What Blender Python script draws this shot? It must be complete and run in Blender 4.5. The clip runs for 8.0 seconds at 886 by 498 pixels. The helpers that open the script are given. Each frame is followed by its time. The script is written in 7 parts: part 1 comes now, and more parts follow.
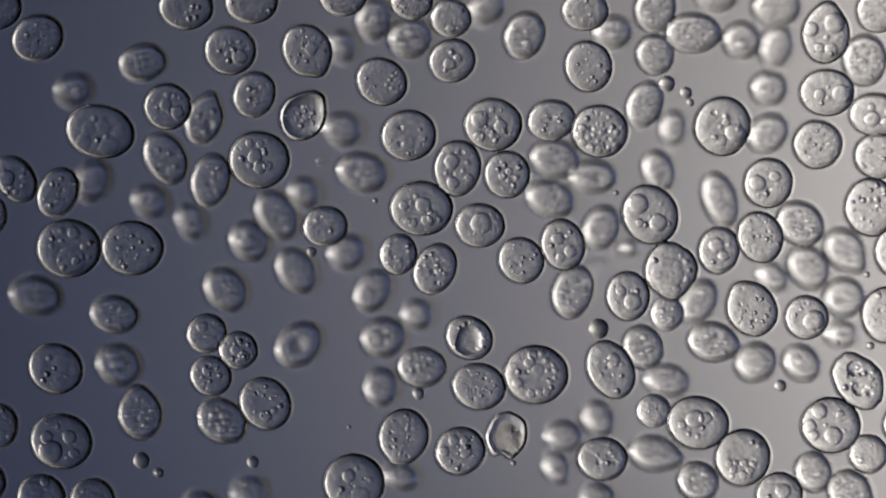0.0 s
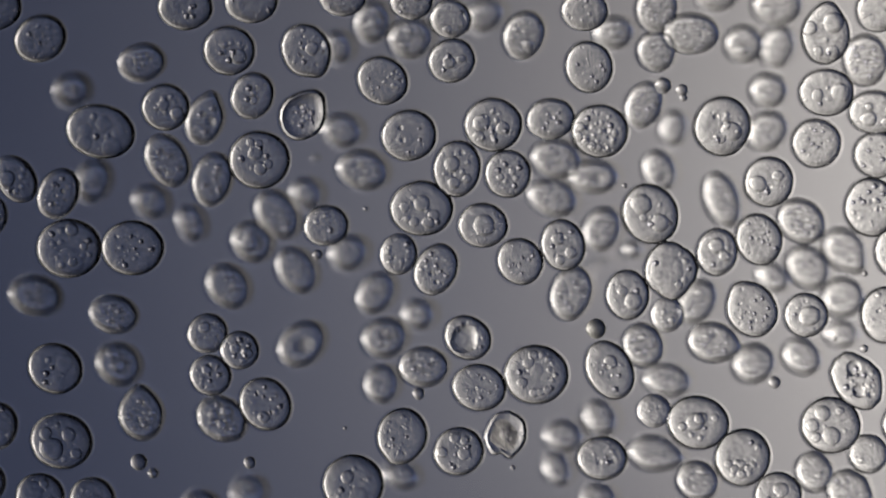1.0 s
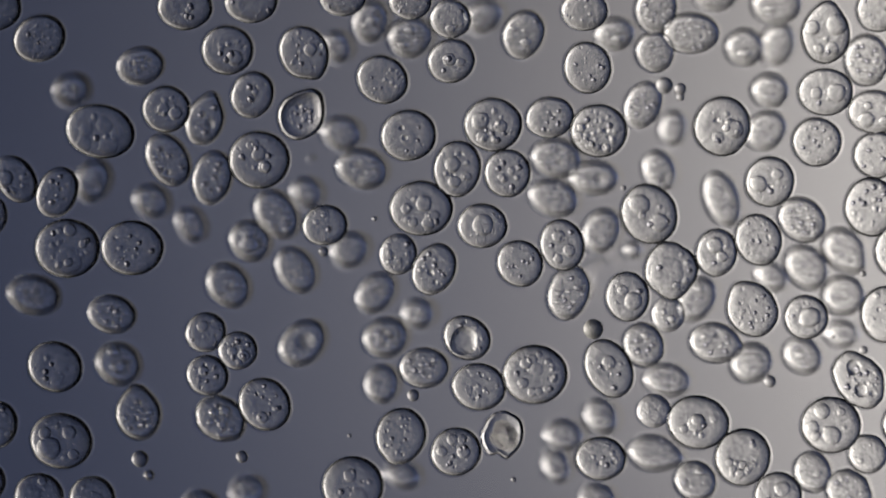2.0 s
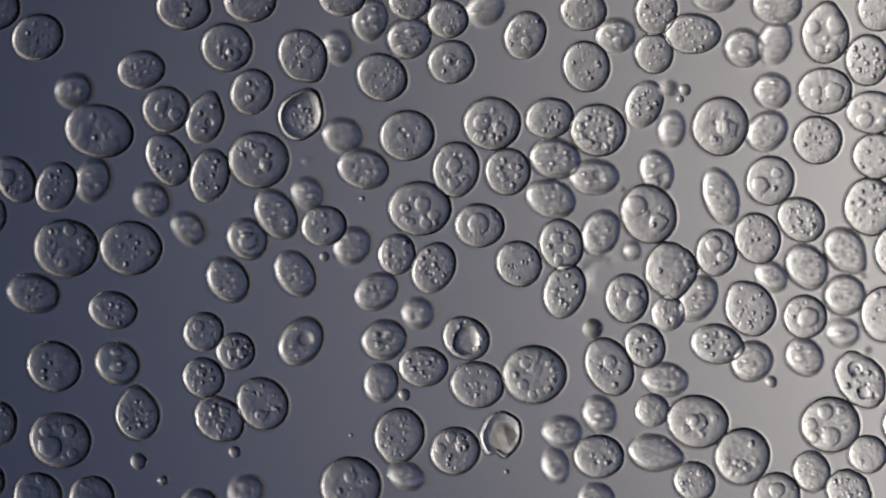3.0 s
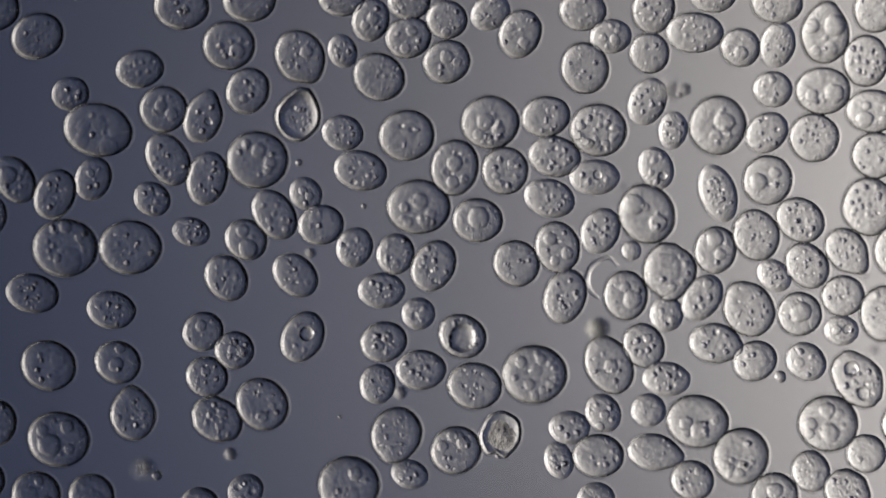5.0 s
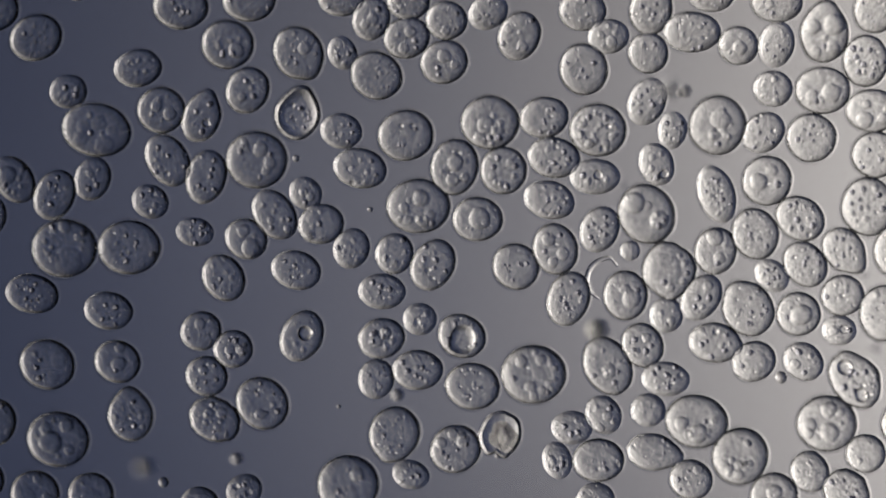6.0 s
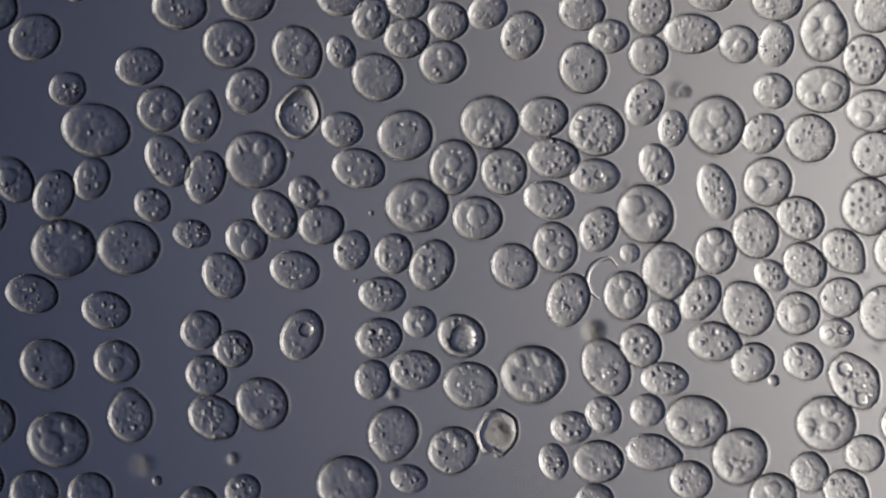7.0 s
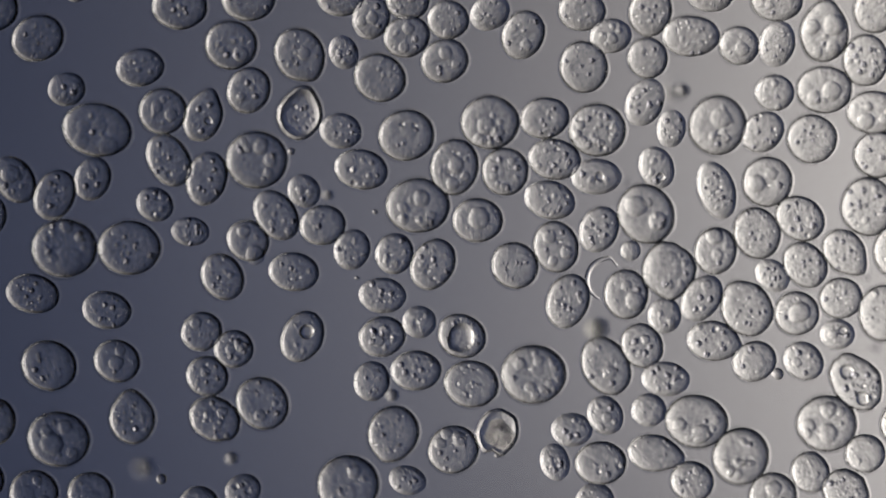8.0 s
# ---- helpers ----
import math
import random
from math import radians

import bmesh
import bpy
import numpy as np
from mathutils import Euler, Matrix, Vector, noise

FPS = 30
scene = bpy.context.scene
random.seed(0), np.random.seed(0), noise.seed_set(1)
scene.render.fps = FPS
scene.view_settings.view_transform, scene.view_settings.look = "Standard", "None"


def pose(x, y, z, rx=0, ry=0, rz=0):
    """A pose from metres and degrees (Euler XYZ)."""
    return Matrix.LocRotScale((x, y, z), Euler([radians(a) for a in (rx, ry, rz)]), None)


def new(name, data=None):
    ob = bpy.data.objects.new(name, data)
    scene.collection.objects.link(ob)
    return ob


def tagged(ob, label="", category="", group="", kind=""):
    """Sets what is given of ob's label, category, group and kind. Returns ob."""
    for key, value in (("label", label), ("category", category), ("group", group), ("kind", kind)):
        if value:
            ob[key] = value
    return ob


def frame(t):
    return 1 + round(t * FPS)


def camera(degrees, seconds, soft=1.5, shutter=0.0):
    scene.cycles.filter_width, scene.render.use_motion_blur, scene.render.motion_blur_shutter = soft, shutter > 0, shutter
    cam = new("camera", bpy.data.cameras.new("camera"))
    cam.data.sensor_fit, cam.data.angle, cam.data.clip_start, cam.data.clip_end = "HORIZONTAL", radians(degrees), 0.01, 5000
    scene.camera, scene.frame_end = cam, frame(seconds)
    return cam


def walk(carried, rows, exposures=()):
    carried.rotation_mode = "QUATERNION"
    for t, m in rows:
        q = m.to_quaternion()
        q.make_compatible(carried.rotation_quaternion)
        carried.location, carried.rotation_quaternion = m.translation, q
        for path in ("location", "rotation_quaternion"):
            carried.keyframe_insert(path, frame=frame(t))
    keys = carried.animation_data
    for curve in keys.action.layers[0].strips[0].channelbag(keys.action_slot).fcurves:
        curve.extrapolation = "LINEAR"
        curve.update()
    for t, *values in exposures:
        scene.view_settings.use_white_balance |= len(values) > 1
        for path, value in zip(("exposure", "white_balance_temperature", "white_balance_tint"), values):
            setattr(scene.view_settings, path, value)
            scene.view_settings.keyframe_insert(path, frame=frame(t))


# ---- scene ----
# One unit of a thousandth of a metre stands for about 75 nanometres: the specimen is built as an enlarged model.
FIELD = 18.0                 # degrees across the picture
REACH = 4.950                # from the lens to the plane in focus, metres
HALF = math.tan(radians(FIELD / 2))

# ---- camera: the focus knob lowers the objective through the layer of cells ----
cam = camera(FIELD, 8.0, soft=1.85)
cam.data.dof.use_dof = True
cam.data.dof.focus_distance = REACH
cam.data.dof.aperture_fstop = 0.057
FOCUS = [(0.0, 0.1032), (1.6, 0.0997), (2.3, 0.0824), (3.0, 0.0632), (3.6, 0.0477), (4.5, 0.0268), (6.0, 0.0095), (8.0, 0.0060)]
walk(cam, [(t, pose(0, 0, REACH + z)) for t, z in FOCUS])

# ---- light: the condenser's oblique field below the slide, dark and cool on one side, bright and warm on the other ----
world = bpy.data.worlds.new("condenser_field")
scene.world = world
world.use_nodes = True
wn, wl = world.node_tree.nodes, world.node_tree.links
wn.clear()
w_out, w_bg = wn.new("ShaderNodeOutputWorld"), wn.new("ShaderNodeBackground")
w_co, w_dot = wn.new("ShaderNodeTexCoord"), wn.new("ShaderNodeVectorMath")
w_map, w_ramp = wn.new("ShaderNodeMapRange"), wn.new("ShaderNodeValToRGB")
w_dot.operation = "DOT_PRODUCT"
SHEAR = radians(20)          # the way in which the field brightens
w_dot.inputs[1].default_value = (math.cos(SHEAR), math.sin(SHEAR), 0)
w_map.inputs["From Min"].default_value, w_map.inputs["From Max"].default_value = -0.41, 0.41
wl.new(w_co.outputs["Generated"], w_dot.inputs[0])
wl.new(w_dot.outputs["Value"], w_map.inputs["Value"])
wl.new(w_map.outputs["Result"], w_ramp.inputs["Fac"])
w_sep, w_rim = wn.new("ShaderNodeSeparateXYZ"), wn.new("ShaderNodeMapRange")
w_rim.inputs["From Min"].default_value, w_rim.inputs["From Max"].default_value = -0.034, 0.15
w_rim.inputs["To Min"].default_value, w_rim.inputs["To Max"].default_value = 1.0, 0.58
wl.new(w_co.outputs["Generated"], w_sep.inputs["Vector"])
wl.new(w_sep.outputs["Y"], w_rim.inputs["Value"])
w_sq, w_fall, w_mul = wn.new("ShaderNodeMath"), wn.new("ShaderNodeMapRange"), wn.new("ShaderNodeMath")
w_sq.operation, w_mul.operation = "MULTIPLY", "MULTIPLY"
w_fall.inputs["From Min"].default_value, w_fall.inputs["From Max"].default_value = 0.0012, 0.0095
w_fall.inputs["To Min"].default_value, w_fall.inputs["To Max"].default_value = 1.32, 0.45
wl.new(w_sep.outputs["Y"], w_sq.inputs[0])
wl.new(w_sep.outputs["Y"], w_sq.inputs[1])
wl.new(w_sq.outputs["Value"], w_fall.inputs["Value"])
wl.new(w_rim.outputs["Result"], w_mul.inputs[0])
wl.new(w_fall.outputs["Result"], w_mul.inputs[1])
w_low, w_half = wn.new("ShaderNodeMapRange"), wn.new("ShaderNodeMath")   # less light comes back from above
w_half.operation = "MULTIPLY"
w_low.inputs["From Min"].default_value, w_low.inputs["From Max"].default_value = -0.12, 0.02
w_low.inputs["To Min"].default_value, w_low.inputs["To Max"].default_value = 1.0, 0.65
wl.new(w_sep.outputs["Z"], w_low.inputs["Value"])
wl.new(w_mul.outputs["Value"], w_half.inputs[0])
wl.new(w_low.outputs["Result"], w_half.inputs[1])
w_flat, w_far, w_stop, w_cone = wn.new("ShaderNodeVectorMath"), wn.new("ShaderNodeVectorMath"), wn.new("ShaderNodeMapRange"), wn.new("ShaderNodeMath")
w_flat.operation, w_far.operation, w_cone.operation = "MULTIPLY", "LENGTH", "MULTIPLY"      # added falloff: dims directions far off the axis, as a condenser's diaphragm would
w_flat.inputs[1].default_value = (1, 1, 0)
w_stop.interpolation_type = "SMOOTHSTEP"
w_stop.inputs["From Min"].default_value, w_stop.inputs["From Max"].default_value = 0.72, 0.98
w_stop.inputs["To Min"].default_value, w_stop.inputs["To Max"].default_value = 1.0, 0.2
wl.new(w_co.outputs["Generated"], w_flat.inputs[0])
wl.new(w_flat.outputs["Vector"], w_far.inputs[0])
wl.new(w_far.outputs["Value"], w_stop.inputs["Value"])
wl.new(w_half.outputs["Value"], w_cone.inputs[0])
wl.new(w_stop.outputs["Result"], w_cone.inputs[1])
wl.new(w_cone.outputs["Value"], w_bg.inputs["Strength"])
wl.new(w_ramp.outputs["Color"], w_bg.inputs["Color"])
wl.new(w_bg.outputs["Background"], w_out.inputs["Surface"])
stops = [(0.0, (0.001, 0.001, 0.0015)), (0.17, (0.0055, 0.006, 0.008)), (0.312, (0.078, 0.098, 0.184)), (0.5, (0.078, 0.083, 0.110)), (0.6, (0.329, 0.315, 0.323)), (0.688, (0.571, 0.535, 0.521)), (0.82, (1.54, 1.45, 1.36)), (1.0, (2.76, 2.6, 2.44))]
els = w_ramp.color_ramp.elements
els[0].position, els[0].color = stops[0][0], (*stops[0][1], 1)
els[1].position, els[1].color = stops[-1][0], (*stops[-1][1], 1)
for place, tone in stops[1:-1]:
    e = els.new(place)
    e.color = (*tone, 1)


# ---- materials ----
def clear(name, ior, tint=(1, 1, 1), mottle=0.0):
    """A clear living substance that bends light."""
    m = bpy.data.materials.new(name)
    m.use_nodes = True
    n, l = m.node_tree.nodes, m.node_tree.links
    n.clear()
    out, ref = n.new("ShaderNodeOutputMaterial"), n.new("ShaderNodeBsdfGlass")
    ref.inputs["IOR"].default_value, ref.inputs["Roughness"].default_value = ior, 0.0
    ref.inputs["Color"].default_value = (*tint, 1)
    l.new(ref.outputs["BSDF"], out.inputs["Surface"])
    if mottle:
        co, own, far = n.new("ShaderNodeTexCoord"), n.new("ShaderNodeObjectInfo"), n.new("ShaderNodeVectorMath")
        grit, bump = n.new("ShaderNodeTexNoise"), n.new("ShaderNodeBump")
        far.operation = "MULTIPLY_ADD"
        far.inputs[1].default_value = (1, 1, 1)
        grit.inputs["Scale"].default_value, grit.inputs["Detail"].default_value = 120, 2.5
        bump.inputs["Strength"].default_value, bump.inputs["Distance"].default_value = mottle, 0.0016
        l.new(co.outputs["Object"], far.inputs[0])
        l.new(own.outputs["Random"], far.inputs[2])
        l.new(far.outputs["Vector"], grit.inputs["Vector"])
        l.new(grit.outputs["Fac"], bump.inputs["Height"])
        l.new(bump.outputs["Normal"], ref.inputs["Normal"])
    return m


def slide_glass():
    m = bpy.data.materials.new("slide_glass")
    m.use_nodes = True
    n, l = m.node_tree.nodes, m.node_tree.links
    n.clear()
    out, tr = n.new("ShaderNodeOutputMaterial"), n.new("ShaderNodeBsdfTransparent")
    co, fine, ramp = n.new("ShaderNodeTexCoord"), n.new("ShaderNodeTexNoise"), n.new("ShaderNodeValToRGB")
    fine.inputs["Scale"].default_value, fine.inputs["Detail"].default_value = 2.6, 5
    ramp.color_ramp.elements[0].color, ramp.color_ramp.elements[1].color = (0.95, 0.95, 0.96, 1), (1, 1, 1, 1)
    l.new(co.outputs["Object"], fine.inputs["Vector"])
    l.new(fine.outputs["Fac"], ramp.inputs["Fac"])
    film, thin, mix = n.new("ShaderNodeTexNoise"), n.new("ShaderNodeValToRGB"), n.new("ShaderNodeMix")
    film.inputs["Scale"].default_value, film.inputs["Detail"].default_value = 95, 4
    thin.color_ramp.elements[0].position, thin.color_ramp.elements[1].position = 0.3, 0.7
    thin.color_ramp.elements[0].color, thin.color_ramp.elements[1].color = (0.952, 0.946, 0.944, 1), (1, 1, 1, 1)
    mix.data_type, mix.blend_type = "RGBA", "MULTIPLY"
    mix.inputs["Factor"].default_value = 1
    l.new(co.outputs["Object"], film.inputs["Vector"])
    l.new(film.outputs["Fac"], thin.inputs["Fac"])
    l.new(ramp.outputs["Color"], mix.inputs[6])
    l.new(thin.outputs["Color"], mix.inputs[7])
    l.new(mix.outputs[2], tr.inputs["Color"])
    l.new(tr.outputs["BSDF"], out.inputs["Surface"])
    return m


# added shell of low index, standing in for the light fringe round each cell
HALO = clear("slime_coat", 0.973)
WALL = clear("cell_wall", 1.22, mottle=0.75)
PLASM = clear("cytoplasm", 0.97, (0.982, 0.983, 0.978), mottle=0.6)
HOLLOW = clear("watery_inside", 0.85)
BODY = clear("shrunken_plasm", 1.19, (0.94, 0.93, 0.91), mottle=1.0)
SAP = clear("vacuole_sap", 1.12)
THIN = clear("thin_sap", 1.04)
GRAIN = clear("storage_grain", 1.16, (0.84, 0.84, 0.87))
PALE = clear("pale_grain", 1.07)
PIT = clear("thin_spot", 0.89)
FAT = clear("oil", 1.16, (0.86, 0.86, 0.86))
DENSE = clear("dark_oil", 1.2, (0.74, 0.74, 0.72))
GLASS = slide_glass()


# ---- shapes ----
def globe(segments, rings):
    """The directions and faces of a unit ball."""
    dirs, faces = [(0, 0, 1)], []
    for r in range(1, rings):
        for s in range(segments):
            th, ph = math.pi * r / rings, 2 * math.pi * s / segments
            dirs.append((math.sin(th) * math.cos(ph), math.sin(th) * math.sin(ph), math.cos(th)))
    dirs.append((0, 0, -1))
    last = len(dirs) - 1
    for s in range(segments):
        n = (s + 1) % segments
        faces.append((0, 1 + s, 1 + n))
        for r in range(rings - 2):
            at = 1 + r * segments
            faces.append((at + s, at + segments + s, at + segments + n, at + n))
        at = 1 + (rings - 2) * segments
        faces.append((at + s, last, at + n))
    return dirs, faces


BEAD = globe(40, 20)


def solid(name, verts, faces):
    me = bpy.data.meshes.new(name)
    me.from_pydata(verts, [], faces)
    me.polygons.foreach_set("use_smooth", [True] * len(faces))
    me.update()
    return me


def envelope(a, b, h, shape, seed, full=3.7):
    """The skin of a cell pressed flat, with half axes a, b, h, about its middle: a pillow of two caps that meet in a rim; round,
    pointed, beaked, notched or irregular."""
    shift = Vector((seed * 3.7, seed * 1.3, 0))
    rough = {"irregular": 0.12, "notched": 0.09, "pointed": 0.035, "blunt": 0.03}.get(shape, 0.022)
    verts, faces = [], []
    segments, rings = 64, 17
    for up in (1, -1):
        first = len(verts)
        for r in range(rings + 1):
            wide = (r / rings) ** 0.7
            for s in range(segments if r else 1):
                ph = 2 * math.pi * s / segments
                side = Vector((math.cos(ph), math.sin(ph), 0))
                k = 1 + rough * noise.noise(side * 1.3 + shift) + 0.4 * rough * noise.noise(side * 3.1 + shift)
                if shape == "pointed":
                    ends = max(0, side.x) ** 8
                    k *= (1 + 0.16 * ends) * (1 - 0.05 * (1 - ends))
                if shape == "notched":
                    k *= 1 - 0.17 * math.exp(-((ph - 3.28) / 0.24) ** 2) + 0.05 * math.exp(-((ph - 3.85) / 0.3) ** 2)
                if shape == "blunt":
                    k *= 1 + 0.09 * max(0, side.x) ** 14
                px, py = side.x * wide, side.y * wide
                spot = Vector((px * a, py * b, up * 0.02)) / 0.0085 + shift
                tall = h * (1 - wide ** full) * (1 + 0.05 * noise.noise(Vector((px, py, up)) * 1.7 + shift))
                tall += 0.0011 * (1 - wide ** 4) * (noise.noise(spot) + 0.5 * noise.noise(spot * 2))
                verts.append((a * px * k, b * py * k, up * tall))
        for s in range(segments):
            n = (s + 1) % segments
            ring = [(first, first + 1 + s, first + 1 + n)]
            for r in range(rings - 1):
                at = first + 1 + r * segments
                ring.append((at + s, at + segments + s, at + segments + n, at + n))
            faces += ring if up > 0 else [f[::-1] for f in ring]
    return solid("skin", verts, faces)


def ball_mesh(name, seed, soft, segments=28, rings=8):
    """A plump lens of two caps, with a clear or a soft rim."""
    shift = Vector((seed * 5.1, seed, 2))
    verts, faces = [], []
    for up in (1, -1):
        first = len(verts)
        verts.append((0, 0, up))
        for r in range(1, rings + 1):
            for s in range(segments):
                ph, out = 2 * math.pi * s / segments, (r / rings) ** 0.8
                side = Vector((math.cos(ph), math.sin(ph), 0))
                k = 1 + (0.2 if soft else 0.1) * noise.noise(side * 1.1 + shift) + (0.14 if soft else 0.05) * noise.noise(side * 2.3 + shift)
                verts.append((side.x * out * k, side.y * out * k, up * ((1 - out ** 2) ** 1.6 if soft else 1 - out ** 4.5)))
        for s in range(segments):
            n = (s + 1) % segments
            ring = [(first, first + 1 + s, first + 1 + n)]
            for r in range(rings - 1):
                at = first + 1 + r * segments
                ring.append((at + s, at + segments + s, at + segments + n, at + n))
            faces += ring if up > 0 else [f[::-1] for f in ring]
    return solid(name, verts, faces)


SACS = [ball_mesh("sac", i, False) for i in range(4)]
BLOB = ball_mesh("protoplast", 57, True, 40, 12)
GRAINS = [ball_mesh("grain", i + 9, True) for i in range(6)]
CRUMBS = [ball_mesh("crumb", i + 31, True, 12, 4) for i in range(6)]


def piece(name, mesh, material, parent, at, scale, turn=0, label=""):
    """A part of a thing, at a place and size of its own."""
    ob = new(name, mesh)
    if not mesh.materials:
        mesh.materials.append(None)
    ob.material_slots[0].link = "OBJECT"
    ob.material_slots[0].material = material
    ob.parent = parent
    ob.location, ob.scale, ob.rotation_euler = at, scale, (0, 0, turn)
    return tagged(ob, label)


# ---- the slide ----
def slab(name, half_x, half_y, z0, z1, material, bevel):
    bm = bmesh.new()
    bmesh.ops.create_cube(bm, size=1)
    for v in bm.verts:
        v.co = Vector((v.co.x * 2 * half_x, v.co.y * 2 * half_y, z0 + (v.co.z + 0.5) * (z1 - z0)))
    bmesh.ops.bevel(bm, geom=bm.edges[:], offset=bevel, segments=2, affect="EDGES")
    me = bpy.data.meshes.new(name)
    bm.to_mesh(me), bm.free()
    me.materials.append(material)
    return new(name, me)


slide = tagged(slab("ground", 2.6, 1.7, -0.12, 0.0, GLASS, 0.01), "clear flat glass microscope slide under the living cells", "slide", kind="structure")

# ---- the cells ----
MILLI = 0.001
cells = {}


def focus_at(t):
    """The height of the plane in focus."""
    for (t0, f0), (t1, f1) in zip(FOCUS, FOCUS[1:]):
        if t <= t1:
            return f0 + (f1 - f0) * (t - t0) / (t1 - t0)
    return FOCUS[-1][1]


def place_at(x, y, z, t):
    """The world's x and y of a spot at the height z that shows at (x, y) of the field at the time t."""
    far = REACH + focus_at(t) - z
    return (x / 784 - 1) * HALF * far, (441 - y) / 784 * HALF * far


def yeast(key, x, y, a, b, turn, rise, shape="round", sacs=0, grains=6, pits=2, skin=7.5, hollow=False, held="", fine=9):
    """A cell of half axes a, b whose middle lies rise above the slide once it has settled. held: its known contents, by kind
    (v sac, w pale sac, h hollow sac, b shrunken body, g grain, p thin spot) with their place in the field at the start and near the end, from the cell's middle, and size.
    The rest is scattered in it."""
    rnd = random.Random(key * 7919)
    a, b, h = a * MILLI, b * MILLI, rise * MILLI
    thing = new("yeast_cell")
    wx, wy = place_at(x, y, h, 7.0)
    thing.matrix_basis = pose(wx, wy, h, 0, 0, turn)
    size = "large" if b > 0.041 else "small" if b < 0.031 else "medium-sized"
    form = {"round": "round" if a < 1.12 * b else "oval", "pointed": "one-pointed", "blunt": "beaked", "irregular": "shrivelled", "notched": "notched"}[shape]
    known = [item.split() for item in held.split(";") if item]
    bags = sacs + sum(k in "vwh" for k, _ in known)
    inner = "several round vacuoles" if bags > 2 else "one round vacuole" if bags == 1 else "two round vacuoles" if bags == 2 else "fine granules"
    tagged(thing, f"{size} clear {form} yeast cell with {inner}, lying on glass", "yeast cell", "yeast cells on the slide")
    mesh = envelope(a, b, h, shape, key, 2.6 + 3.4 * min(1, max(0, (b - 0.029) / 0.014)))
    # the made-up outer shell that bends a thin halo line round the rim
    coat = 3.2 * MILLI
    piece("slime_coat", mesh, HALO, thing, (0, 0, 0), (1 + coat / a, 1 + coat / b, 1.06))
    piece("cell_wall", mesh, WALL, thing, (0, 0, 0), (1, 1, 1))
    piece("cytoplasm", mesh, HOLLOW if hollow else PLASM, thing, (0, 0, 0), (1 - skin * MILLI / a, 1 - skin * MILLI / b, 0.9))
    put, moving = [], []
    thing["size"] = (a, b, h)
    cells[key] = thing, moving

    def depth(px, py, r):
        """A height at which a ball of radius r fits into the cell."""
        s = min(0.97, math.hypot(px / a, py / b))
        room = 0.88 * h * (1 - s ** 3.7) - 0.45 * r
        return max(-0.5, min(0.5, rnd.gauss(0, 0.3))) * max(0, room)

    def add(kind, px, py, r, qx, qy):
        name, stuff = {"v": ("vacuole", SAP), "w": ("vacuole", THIN), "g": ("granule", GRAIN), "p": ("granule", PIT), "h": ("vacuole", HOLLOW), "b": ("protoplast", BODY)}[kind]
        if kind == "g" and (r > 0.0062 or rnd.random() < 0.5):
            stuff = PALE
        pz = depth(px, py, r)
        spin = rnd.uniform(0, 360)
        ob = piece(name, BLOB if kind == "b" else rnd.choice(SACS if kind in "vwh" or r > 0.0078 else GRAINS), stuff, thing, (px, py, pz), (r * rnd.uniform(0.88, 1.12), r, r * (0.40 if kind in "hb" else 0.30 if kind in "vw" else 0.62)), radians(spin))
        put.append((px, py, r))
        moving.append((ob, px, py, pz, qx, qy, spin, r))

    def turned(dx, dy):
        c, s = math.cos(radians(-turn)), math.sin(radians(-turn))
        dx, dy = dx * MILLI, -dy * MILLI
        dx, dy = dx * c - dy * s, dx * s + dy * c
        far = math.hypot(dx / a, dy / b)
        return (dx * 0.8 / far, dy * 0.8 / far) if far > 0.8 else (dx, dy)

    for kind, numbers in known:
        x0, y0, x1, y1, r = (float(n) for n in numbers.split(","))
        add(kind, *turned(x0, y0), r * MILLI, *turned(x1, y1))
    for kind, count, low, high, spread in (("v", sacs, 0.16, 0.30, 0.85), ("g", grains, 0.055, 0.14, 0.85), ("p", pits, 0.06, 0.11, 0.8)):
        for _ in range(count):
            for _ in range(30):
                r = b * (low + (high - low) * rnd.random() ** 1.5)
                d, ang = math.sqrt(rnd.random()) * spread, rnd.uniform(0, 2 * math.pi)
                px, py = d * math.cos(ang) * (a - r), d * math.sin(ang) * (b - r)
                if all((px - q) ** 2 + (py - w) ** 2 > (0.9 * (r + s)) ** 2 for q, w, s in put):
                    add(kind, px, py, r, px, py)
                    break
    for _ in range(0 if hollow else fine):
        r = rnd.uniform(0.0018, 0.0038)
        d, ang = math.sqrt(rnd.random()) * 0.86, rnd.uniform(0, 2 * math.pi)
        px, py = d * math.cos(ang) * (a - r), d * math.sin(ang) * (b - r)
        if all((px - q) ** 2 + (py - w) ** 2 > (0.8 * s) ** 2 for q, w, s in put if s > 0.008):
            piece("granule", rnd.choice(CRUMBS), rnd.choice((PALE, PALE, PIT)), thing, (px, py, depth(px, py, r)), (r * rnd.uniform(0.8, 1.3), r, 0.5 * r), ang)
    return thing


yeast(1, -15, 15, 48, 42, 0, 14, "round", 0, 9, 1, fine=11)
yeast(2, 62, 66, 48, 41, 25, 13.7, "round", 0, 9, 1, fine=11)
yeast(3, 318, 12, 49, 41, 0, 13.7, "round", 0, 0, 0, fine=11, held="g 12,8,0,0,7;g 5,18,5,8,6;g 18,18,-10,5,6;g 10,-2,12,10,5;g 20,2,-15,-10,5;g -2,10,0,15,4")
yeast(4, 440, 0, 47, 38, 0, 12.8, "round", 0, 7, 1)
